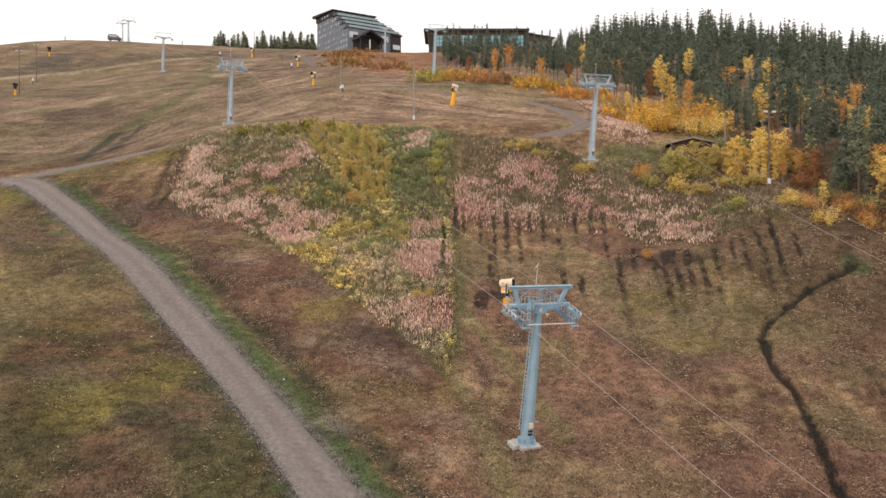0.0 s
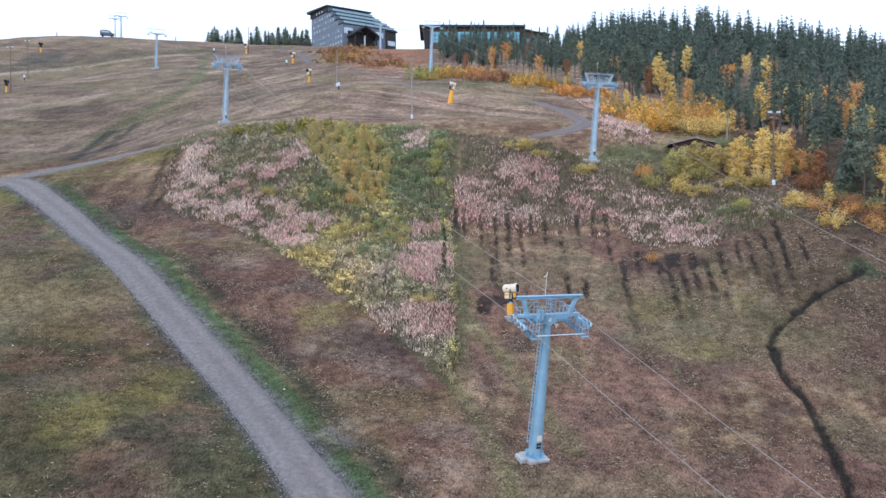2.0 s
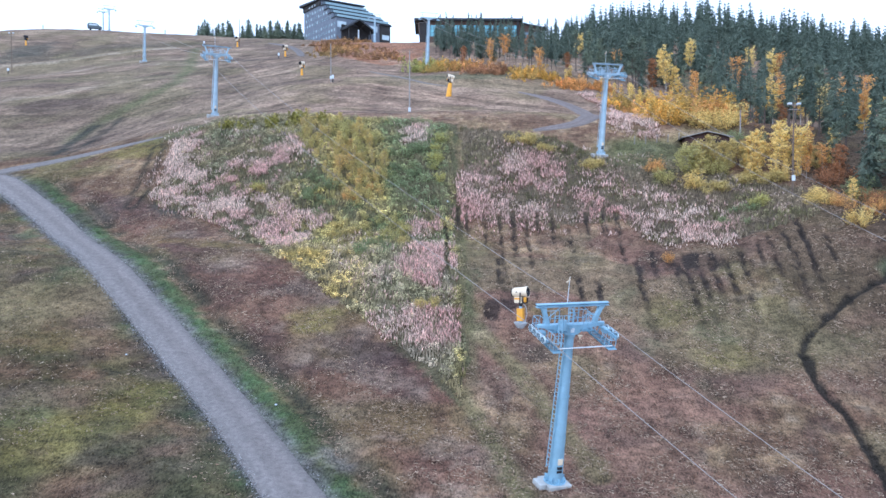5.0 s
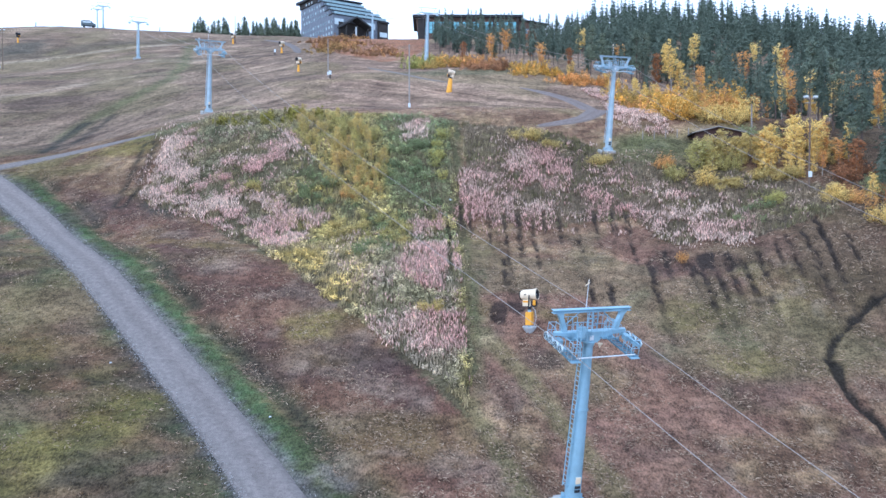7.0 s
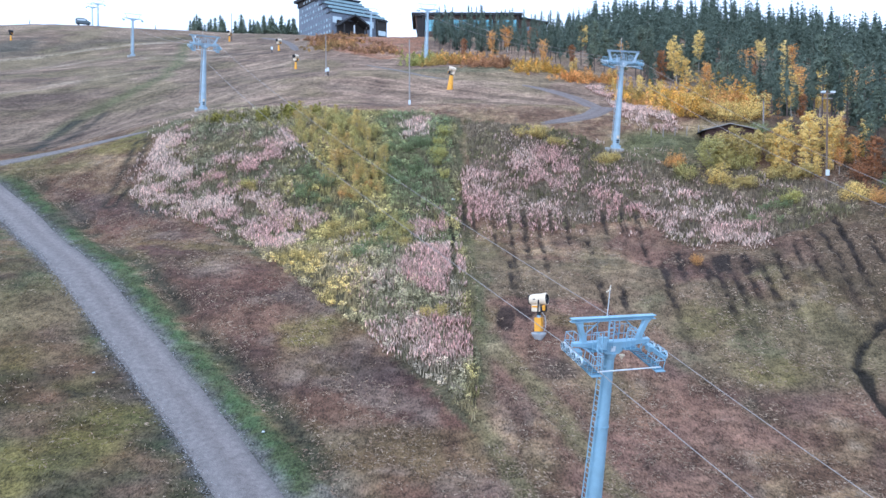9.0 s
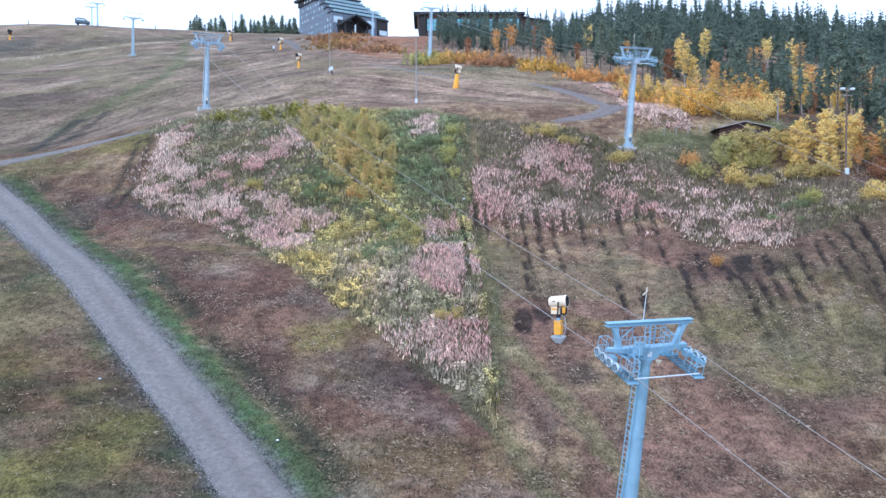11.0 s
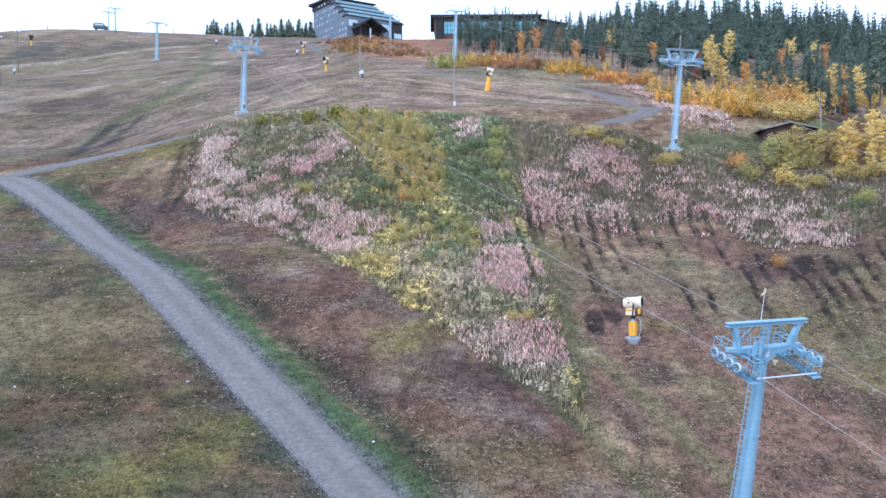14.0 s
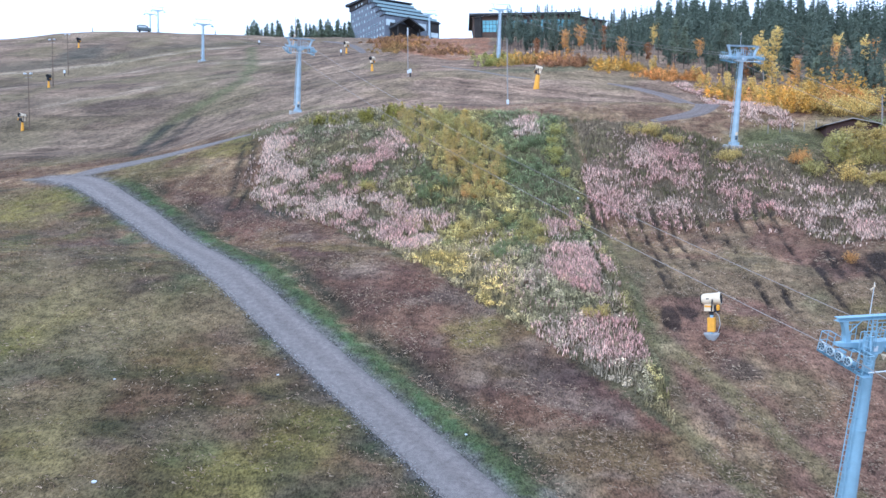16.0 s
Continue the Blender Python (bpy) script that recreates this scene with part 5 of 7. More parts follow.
def hall():
    x0, y0 = -7.6, 337.0
    z = 91.7
    t = thing("hall", pose(x0, y0, z), "long dark timber hall with a flat roof and blue glazing", "building")
    w, d, h = 40.0, 22.0, 10.6
    wall = bmesh.new()
    v = [wall.verts.new(p) for p in ((1.2, 0, 0), (w, 0, 0), (w, d, 0), (1.2, d, 0), (-0.6, 0, h), (w, 0, h), (w, d, h), (-0.6, d, h))]
    for f in ((3, 2, 1, 0), (4, 5, 6, 7), (0, 1, 5, 4), (1, 2, 6, 5), (2, 3, 7, 6), (3, 0, 4, 7)):
        wall.faces.new([v[i] for i in f])
    part("wall", wall, M_BROWNCLAD, t, "brown timber wall")
    roof = box((-1.9, -1.6, h), (w + 1.0, d + 1.0, h + 0.9), 0.06)
    part("roof", roof, M_ROOF, t, "black flat overhanging roof")
    for k in range(4):
        a = 3.2 + k * 9.2
        g = part("glazing", box((a, -0.10, h - 6.0), (a + 8.0, 0.0, h - 1.6)), M_GLASSBLUE, t, "blue reflecting curtain glazing")
        for j in range(7):
            xx = a + j * 8.0 / 6
            part("mullion", box((xx - 0.08, -0.16, h - 6.05), (xx + 0.08, -0.104, h - 1.55)), M_DARKCLAD, g)
        for zz in (h - 3.2, h - 4.6):
            part("transom", box((a, -0.2, zz - 0.06), (a + 8.0, -0.164, zz + 0.06)), M_DARKCLAD, g)
    part("end_panel", box((0.15, -0.3, 0), (3.0, -0.004, h - 0.05), 0.02), M_DARKCLAD, t, "dark grey end bay")
    for k in range(5):
        a = 2.4 + k * 9.2
        part("column", box((a - 0.3, -1.3, 0), (a + 0.3, -0.7, h), 0.03), M_DARKCLAD, t)
    wing = bmesh.new()
    v = [wing.verts.new(p) for p in ((w, 1, 0), (w + 9.5, 1, 0), (w + 9.5, 16, 0), (w, 16, 0), (w, 1, h - 0.8), (w + 10.0, 1, h - 2.4), (w + 10.0, 16, h - 2.4), (w, 16, h - 0.8))]
    for f in ((3, 2, 1, 0), (4, 5, 6, 7), (0, 1, 5, 4), (1, 2, 6, 5), (2, 3, 7, 6), (3, 0, 4, 7)):
        wing.faces.new([v[i] for i in f])
    part("wing", wing, M_BROWNCLAD, t, "brown timber side wing")
    cap = bmesh.new()
    v = [cap.verts.new(p) for p in ((w, 0, h - 0.8), (w + 11.2, 0, h - 2.6), (w + 11.2, 17, h - 2.6), (w, 17, h - 0.8), (w, 0, h - 0.3), (w + 11.2, 0, h - 2.2), (w + 11.2, 17, h - 2.2), (w, 17, h - 0.3))]
    for f in ((3, 2, 1, 0), (4, 5, 6, 7), (0, 1, 5, 4), (1, 2, 6, 5), (2, 3, 7, 6), (3, 0, 4, 7)):
        cap.faces.new([v[i] for i in f])
    part("wing_roof", cap, M_ROOF, t, "black sloping roof")
    part("wing_window", box((w + 1.0, 0.9, h - 6.2), (w + 8.0, 0.99, h - 4.0)), M_GLASS, t)
    part("chimney", box((w + 1.2, 8, h - 0.8), (w + 3.8, 11, h + 1.6), 0.05), M_TERRACE, t, "pale roof vent housing")
    return t


hall()


def hut():
    t = thing("hut", pose(38.7, 130.2, height(38.7, 128.2) - 0.6, 0, 0, -8), "low red-brown timber hut with a shallow dark gable roof", "hut")
    w, d, h, r = 6.3, 4.6, 2.45, 0.68
    shell = bmesh.new()
    front = [shell.verts.new(p) for p in ((-w / 2, -d / 2, -0.6), (w / 2, -d / 2, -0.6), (w / 2, -d / 2, h), (0, -d / 2, h + r), (-w / 2, -d / 2, h))]
    rear = [shell.verts.new((v.co.x, d / 2, v.co.z)) for v in front]
    shell.faces.new(front)
    shell.faces.new(rear[::-1])
    for i in range(5):
        shell.faces.new((front[i], rear[i], rear[(i + 1) % 5], front[(i + 1) % 5]))
    bmesh.ops.recalc_face_normals(shell, faces=shell.faces)
    part("wall", shell, M_HUTWALL, t)
    boards = as_mesh("board", box((-0.09, -d / 2 - 0.03, -0.5), (0.09, -d / 2 - 0.003, h), 0.006))
    boards.materials.append(M_HUTWALL)
    for k in range(32):
        b = part("board", boards, M_HUTWALL, t)
        b.location.x = -w / 2 + 0.15 + k * 0.2
    for s in (-1, 1):
        slab = bmesh.new()
        ex, ez = s * (w / 2 + 0.55), h - 0.17
        v = [slab.verts.new(p) for p in ((0, -d / 2 - 0.5, h + r + 0.02), (ex, -d / 2 - 0.5, ez), (ex, d / 2 + 0.5, ez), (0, d / 2 + 0.5, h + r + 0.02), (0, -d / 2 - 0.5, h + r + 0.17), (ex, -d / 2 - 0.5, ez + 0.15), (ex, d / 2 + 0.5, ez + 0.15), (0, d / 2 + 0.5, h + r + 0.17))]
        for f in ((3, 2, 1, 0), (4, 5, 6, 7), (0, 1, 5, 4), (1, 2, 6, 5), (2, 3, 7, 6), (3, 0, 4, 7)):
            slab.faces.new([v[i] for i in f])
        bmesh.ops.recalc_face_normals(slab, faces=slab.faces)
        part("roof", slab, M_ROOF, t, "dark roof slope")
        edge = tube((0, -d / 2 - 0.53, h + r + 0.1), (ex, -d / 2 - 0.53, ez + 0.08), 0.07, sides=6)
        part("bargeboard", edge, M_POLEGREY, t, "pale weathered bargeboard")
    part("door", box((1.0, -d / 2 - 0.07, -0.2), (1.95, -d / 2 - 0.035, 1.9), 0.01), M_DARKCLAD, t, "dark plank door")
    part("shutter", box((-2.2, -d / 2 - 0.07, 0.9), (-1.1, -d / 2 - 0.035, 1.7), 0.01), M_DARKCLAD, t, "closed dark shutter")
    return t


hut()


def fence_post(x, y):
    t = new("fence_post", as_mesh("fence_post", tube((0, 0, -0.4), (0, 0, 1.25), 0.07, 0.055, 8)))
    t.data.materials.append(M_POLEGREY)
    t.matrix_basis = pose(x, y, height(x, y), 3 * math.sin(x), 2, 0)
    return tagged(t, "short weathered wooden fence post in the grass", "post", "fence posts")


for k in range(5):
    fence_post(28.5 + 1.75 * k, 131.2 + 0.25 * k)


# small white specks of unknown kind, built as stone-shaped lumps
def pale_lump(x, y, size, seed):
    r = random.Random(seed)
    bm = bmesh.new()
    bmesh.ops.create_icosphere(bm, subdivisions=2, radius=size)
    for v in bm.verts:
        v.co *= r.uniform(0.8, 1.15)
        v.co.z *= 0.6
    t = new("stone", as_mesh("stone", bm))
    t.data.materials.append(M_GREYWHITE)
    t.location = (x, y, height(x, y) + 0.25 * size)
    return tagged(t, "small pale lump lying in the grass", "stone", "pale stones")


for n_, (px_, py_, sz_) in enumerate(((-34.0, 60.5, 0.15), (-13.8, 70.4, 0.10), (0.2, 116.2, 0.22), (-38.3, 73.5, 0.09), (-27.5, 76.5, 0.10))):
    pale_lump(px_, py_, sz_, n_)


def van(x, y):
    t = thing("van", pose(x, y, height(x, y) + 0.05, 0, 0, 20), "dark tracked van parked on the crest", "van")
    bm = bmesh.new()
    prof = [(-2.7, 0.45), (2.6, 0.45), (2.7, 1.25), (1.75, 1.5), (1.1, 2.35), (-2.4, 2.4), (-2.7, 2.0)]
    a = [bm.verts.new((px, -0.95, pz)) for px, pz in prof]
    b = [bm.verts.new((px, 0.95, pz)) for px, pz in prof]
    bm.faces.new(a)
    bm.faces.new(b[::-1])
    for i in range(len(prof)):
        bm.faces.new((a[i], b[i], b[(i + 1) % len(prof)], a[(i + 1) % len(prof)]))
    bmesh.ops.recalc_face_normals(bm, faces=bm.faces)
    bmesh.ops.bevel(bm, geom=list(bm.edges), offset=0.08, segments=2, affect="EDGES")
    part("body", bm, M_CARPAINT, t)
    part("side_window", box((-2.1, -0.985, 1.5), (0.9, -0.955, 2.15), 0.01), M_GLASSPALE, t)
    part("roof_rack", box((-2.0, -0.7, 2.42), (0.6, 0.7, 2.62), 0.03), M_POLEGREY, t)
    wheel = as_mesh("wheel", turned([(0.2, -0.12), (0.38, -0.11), (0.42, 0), (0.38, 0.11), (0.2, 0.12)], 18, "y"))
    wheel.materials.append(M_TYRE)
    rim = as_mesh("rim", turned([(0.05, -0.14), (0.2, -0.13), (0.2, 0.13), (0.05, 0.14)], 14, "y"))
    rim.materials.append(M_HUB)
    for px in (-1.7, 1.7):
        for py in (-0.85, 0.85):
            w = part("wheel", wheel, M_TYRE, t)
            w.location = (px, py, 0.4)
            part("rim", rim, M_HUB, w)
    return t


van(-137.2, 340.0)

# ---- plants ----


def leaf_cloud(centres, spread, count, size, rng, flat=0.5, slim=0.55):
    """Loose leaves round centres: arrays of corners and quads."""
    n = len(centres) * count
    c = np.repeat(np.asarray(centres, float), count, 0)
    s = np.repeat(np.asarray(spread, float), count)[:, None] if np.ndim(spread) else spread
    d = rng.normal(size=(n, 3))
    d /= np.linalg.norm(d, axis=1)[:, None]
    p = c + d * s * rng.uniform(0.35, 1.0, (n, 1)) ** 0.6 * np.array([1, 1, 0.8])
    u = rng.normal(size=(n, 3))
    u[:, 2] *= flat
    u /= np.linalg.norm(u, axis=1)[:, None]
    v = np.cross(u, rng.normal(size=(n, 3)))
    v /= np.linalg.norm(v, axis=1)[:, None]
    k = size * rng.uniform(0.6, 1.3, (n, 1))
    leaf = np.stack([p - u * k + v * k * slim, p - u * k - v * k * slim, p + u * k], 1).reshape(-1, 3)
    return leaf, np.arange(n * 3).reshape(-1, 3)


def stem_mesh(segments, sides=6):
    bm = bmesh.new()
    for a, b, r0, r1 in segments:
        add_tube(bm, a, b, r0, r1, 3 if r0 < 0.05 else sides, caps=False)
    return as_mesh("trunk", bm)


def make_spruce(tall, wide, seed, bare=0.1, droop=0.35, steps=30, twigs=4, clump=0.30):
    """Trunk and crown meshes of a conifer: whorls of drooping boughs made of long thin sprays round a dense heart."""
    rng = np.random.RandomState(seed)
    segs, lean = [], rng.normal(0, 0.008, 2)
    for i in range(6):
        a, b = i / 6, (i + 1) / 6
        segs.append(((lean[0] * tall * a, lean[1] * tall * a, tall * a - 0.3), (lean[0] * tall * b, lean[1] * tall * b, tall * b - 0.3), 0.010 * tall * (1.06 - a) + 0.01, 0.010 * tall * (1.06 - b) + 0.01))
    sprays = []
    sway = rng.uniform(0, 6.28, 3)
    for w in range(steps):
        f = bare + (1 - bare) * (w + rng.uniform(0, 0.7)) / steps
        if f > 0.985:
            continue
        reach = wide * (1 - f) ** 0.7 * (0.4 + 0.6 * min(1, (f - bare) / 0.15)) * (1 + 0.18 * math.sin(9 * f + sway[0])) + 0.10
        for b in range(rng.randint(6, 9)):
            ang = rng.uniform(0, 2 * math.pi)
            ln = reach * rng.uniform(0.5, 1.15) * (1 + 0.15 * math.sin(2 * ang + sway[1]))
            base = np.array([lean[0] * tall * f, lean[1] * tall * f, tall * f - 0.3])
            out = np.array([math.cos(ang), math.sin(ang), 0])
            side = np.array([-math.sin(ang), math.cos(ang), 0])
            for k in range(twigs):
                f1 = (k + rng.uniform(0.2, 1.0)) / twigs
                c = base + out * ln * f1 + np.array([0, 0, -droop * ln * f1**1.5]) + rng.normal(0, 0.05, 3)
                d = out * rng.uniform(0.4, 1.0) + side * rng.normal(0, 0.55) + np.array([0, 0, rng.uniform(-0.9, 0.15)])
                d /= np.linalg.norm(d)
                e = np.cross(d, rng.normal(size=3))
                e /= np.linalg.norm(e)
                g = clump * (0.8 + 0.3 * ln) * (1.15 - 0.5 * f) * rng.uniform(0.7, 1.3)
                sprays.append((c - d * g * 0.8 - e * g * 0.34, c - d * g * 0.8 + e * g * 0.34, c + d * g))
    # the dense heart round the trunk
    for k in range(26):
        f = bare + (1 - bare) * rng.uniform(0.0, 0.86)
        ang, r = rng.uniform(0, 6.28), wide * (1 - f) ** 0.8 * rng.uniform(0.25, 0.5)
        c = np.array([lean[0] * tall * f + 0.4 * r * math.cos(ang), lean[1] * tall * f + 0.4 * r * math.sin(ang), tall * f - 0.3])
        o, e = np.array([-math.sin(ang), math.cos(ang), 0]) * r, np.array([0, 0, 0.07 * tall * (1.1 - f)])
        sprays.append((c + o - e, c - o - e, c + e * 1.6))
    top = np.array([lean[0] * tall, lean[1] * tall, tall - 0.3])
    for k in range(5):
        a = rng.uniform(0, 6.28)
        o = np.array([math.cos(a), math.sin(a), 0]) * 0.012 * tall
        e = np.array([0, 0, 0.018 * tall])
        sprays.append((top + e * 0.7, top + o - e * 1.6, top - o - e * 1.6))
    v = np.array(sprays).reshape(-1, 3)
    return stem_mesh(segs), v, np.arange(len(v)).reshape(-1, 3)


def make_pine(tall, wide, seed):
    """A pine: bare lower trunk, open uneven tufts above."""
    rng = np.random.RandomState(seed)
    segs = []
    for i in range(6):
        a, b = i / 6, (i + 1) / 6
        segs.append(((0.05 * math.sin(3 * a + seed), 0, tall * a - 0.3), (0.05 * math.sin(3 * b + seed), 0, tall * b - 0.3), 0.012 * tall * (1.08 - a), 0.012 * tall * (1.08 - b)))
    heads, spread = [], []
    for k in range(46):
        f = 0.34 + 0.66 * rng.uniform(0, 1) ** 0.85
        ang = rng.uniform(0, 2 * math.pi)
        r = wide * rng.uniform(0.25, 1.0) * (1.12 - f) ** 0.6
        p = np.array([r * math.cos(ang), r * math.sin(ang), tall * f - 0.2])
        segs.append((tuple((0, 0, p[2] - 0.3 * r - 0.2)), tuple(p), 0.04, 0.012))
        for q in (0.55, 1.0):
            heads.append(np.array([q * p[0], q * p[1], p[2] - 0.2 * r * (1 - q)]))
            spread.append(rng.uniform(0.3, 0.65))
    q, f = leaf_cloud(heads, np.array(spread), 13, 0.24, rng, 0.9, 0.4)
    return stem_mesh(segs, 5), q, f


def make_birch(tall, wide, seed, leaves=12, low=0.15, size=0.12, limbs=44):
    """A slim broadleaf tree: trunk, rising limbs and an uneven feathery crown of leaves along them."""
    rng = np.random.RandomState(seed)
    segs, heads, spread = [], [], []
    bend = rng.normal(0, 0.04, 2)
    at = lambda f: np.array([bend[0] * tall * f * f, bend[1] * tall * f * f, tall * f - 0.2])  # noqa: E731
    for i in range(6):
        a, b = i / 6, (i + 1) / 6
        segs.append((tuple(at(a)), tuple(at(b)), 0.010 * tall * (1.1 - a), 0.010 * tall * (1.1 - b)))
    lump = rng.uniform(0, 6.28, 3)
    for k in range(limbs):
        f = low + (0.92 - low) * (k + rng.uniform(0, 1)) / limbs
        ang = k * 2.4 + rng.uniform(-0.7, 0.7)
        g = (f - low) / (1.0 - low)
        shape = (0.45 + 1.5 * g) * (1 - g) ** 0.75 if g < 1 else 0
        r = wide * (0.10 + 0.95 * shape) * rng.uniform(0.45, 1.15) * (1 + 0.25 * math.sin(2 * ang + lump[0] + 5 * f))
        tip = at(f) + np.array([r * math.cos(ang), r * math.sin(ang), r * rng.uniform(0.5, 1.3)])
        segs.append((tuple(at(f)), tuple(tip), 0.02, 0.006))
        for q in (0.45, 0.72, 0.92, 1.08):
            heads.append(at(f) + q * (tip - at(f)) + rng.normal(0, 0.07 * wide, 3) - np.array([0, 0, 0.10 * r * q * q]))
            spread.append((0.11 * wide + 0.10) * rng.uniform(0.6, 1.5))
    for f in (0.9, 0.95, 1.0):
        heads.append(at(f))
        spread.append(0.16)
    q, f = leaf_cloud(heads, np.array(spread), leaves, size, rng)
    return stem_mesh(segs, 5), q, f


def make_bush(tall, wide, seed, stems=22, leaves=10, size=0.085):
    """A shrub of many rising stems, with leaves all along them and a ragged outline."""
    rng = np.random.RandomState(seed)
    segs, heads, spread = [], [], []
    lump = rng.uniform(0, 6.28, 2)
    for k in range(stems):
        ang = k * 2.4 + rng.uniform(-0.5, 0.5)
        r = wide * math.sqrt((k + 0.5) / stems) * rng.uniform(0.6, 1.2) * (1 + 0.25 * math.sin(2 * ang + lump[0]))
        h = tall * (1 - 0.45 * (r / (1.3 * wide)) ** 2) * rng.uniform(0.5, 1.2)
        a, b = np.array([0.3 * r * math.cos(ang), 0.3 * r * math.sin(ang), -0.15]), np.array([r * math.cos(ang), r * math.sin(ang), h])
        m = a + 0.55 * (b - a) + np.array([0, 0, 0.1 * h])
        segs += [(tuple(a), tuple(m), 0.025, 0.016), (tuple(m), tuple(b), 0.016, 0.006)]
        for f in (0.25, 0.5, 0.75, 0.95, 1.1):
            heads.append(a + f * (b - a) + np.array([0, 0, 0.06 * h]) + rng.normal(0, 0.06 * wide, 3))
            spread.append((0.09 * wide + 0.09) * rng.uniform(0.6, 1.6))
    q, f = leaf_cloud(heads, np.array(spread), leaves, size, rng)
    return stem_mesh(segs, 5), q, f


def rounded(v, share=0.62):
    """Turns leaf triangles outwards and bends their normals to the crown's round shape."""
    tri = np.asarray(v, float).reshape(-1, 3, 3).copy()
    c = tri.mean(1)
    lo, hi = c.min(0), c.max(0)
    mid, half = lo + (hi - lo) * np.array([0.5, 0.5, 0.4]), (hi - lo) / 2
    n = (c - mid) / half**2
    n /= np.linalg.norm(n, axis=1)[:, None] + 1e-6
    n[:, 2] += 0.35
    n /= np.linalg.norm(n, axis=1)[:, None]
    g = np.cross(tri[:, 1] - tri[:, 0], tri[:, 2] - tri[:, 0])
    g /= np.linalg.norm(g, axis=1)[:, None] + 1e-9
    away = (g * n).sum(1) < 0
    tri[away] = tri[away][:, ::-1]
    g[away] *= -1
    n = share * n + (1 - share) * g
    n /= np.linalg.norm(n, axis=1)[:, None]
    return tri.reshape(-1, 3), np.repeat(n, 3, 0)


def plant(name, made, leaf, bark, label, category, group):
    """The first of a kind, with its trunk and crown; the others are copies."""
    trunk, v, f = made
    t = thing(name, pose(0, 0, -500), label, category, group)
    part("trunk" if name != "bush" else "stem", trunk, bark, t)
    v, n = rounded(v)
    part("crown", mesh_np("crown", v, f, None, leaf, True, n), leaf, t)
    return t


def scatter(kinds, spots, rng, grow=(0.75, 1.2), girth=(0.9, 1.1)):
    """Sets copies of kinds at spots; the first of each kind takes the first spot it gets."""
    used = set()
    for n, (x, y, k, s) in enumerate(spots):
        kind = kinds[k % len(kinds)]
        m = pose(x, y, height(x, y) - 0.05, rng.normal(0, 1.0), rng.normal(0, 1.0), rng.uniform(0, 360))
        size = s * rng.uniform(*grow)
        if kind not in used:
            used.add(kind)
            ob = kind
            ob.matrix_basis = m
        else:
            ob = copy_thing(kind, m)
        ob.scale = (size * rng.uniform(*girth), size * rng.uniform(*girth), size)
    for kind in kinds:
        if kind not in used:
            for o in (*kind.children_recursive, kind):
                bpy.data.objects.remove(o)


FOREST_EDGE = [(-9, 300), (-6, 262), (2, 236), (14, 222), (27, 214), (38, 203), (46, 180), (49, 150), (52, 132), (55, 118), (57, 100), (60, 70), (66, 30)]


def depth_in_forest(x, y):
    d, side = along(FOREST_EDGE, x, y)
    return -d * side


CONE = [
    plant("spruce", make_spruce(14.0, 2.7, 1, 0.08), L_SPRUCE, M_BARK, "slim dark green spruce at the forest edge", "tree", "spruces"),
    plant("spruce", make_spruce(11.0, 2.4, 2, 0.1), L_SPRUCE, M_BARK, "slim dark green spruce at the forest edge", "tree", "spruces"),
    plant("spruce", make_spruce(14.5, 2.4, 3, 0.3, 0.25), L_SPRUCE, M_BARK, "tall dark spruce with a bare lower trunk", "tree", "spruces"),
    plant("pine", make_pine(13.0, 2.4, 4), L_PINE, M_BARK, "grey-green pine with a bare lower trunk", "tree", "pines"),
    plant("pine", make_pine(11.0, 1.7, 5), L_PINE, M_BARK, "grey-green pine with a bare lower trunk", "tree", "pines"),
]
rng = np.random.RandomState(21)
near_spots = []
tries = 0
while len(near_spots) < 265 and tries < 20000:
    tries += 1
    x, y = rng.uniform(-8, 120), rng.uniform(85, 300)
    d = float(depth_in_forest(np.array([x]), np.array([y]))[0])
    if d < 1.5 or d > 20 or (x < 46 and y > 300):
        continue
    if any((x - a) ** 2 + (y - b) ** 2 < (2.1 if d < 8 else 2.8) ** 2 for a, b, *_ in near_spots):
        continue
    before_hall = x / y < 0.155 and y > 215
    small = (0.82 if y < 272 else 0.5) if before_hall else (0.85 if y > 225 and x < 75 else 1.0)
    if x / y < -0.004:
        continue
    near_spots.append((x, y, int(rng.choice([2, 2, 2, 0])) if before_hall else int(rng.choice(5, p=[0.13, 0.11, 0.30, 0.26, 0.20])), small))
for k in range(500):
    x, y = rng.uniform(0, 50), rng.uniform(216, 290)
    d = float(depth_in_forest(np.array([x]), np.array([y]))[0])
    if len(near_spots) < 330 and d > 1.5 and 0.015 < x / y < 0.18 and all((x - a) ** 2 + (y - b) ** 2 > 5 for a, b, *_ in near_spots):
        near_spots.append((x, y, int(rng.choice([0, 1, 2, 2, 2])), rng.uniform(0.55, 0.9)))
for k in range(400):
    x, y = rng.uniform(51, 80), rng.uniform(90, 140)
    if len(near_spots) < 352 and depth_in_forest(np.array([x]), np.array([y]))[0] > -3.5 and all((x - a) ** 2 + (y - b) ** 2 > 4 for a, b, *_ in near_spots):
        near_spots.append((x, y, int(rng.choice([1, 2, 3, 3, 4, 4])), rng.uniform(0.6, 1.0)))

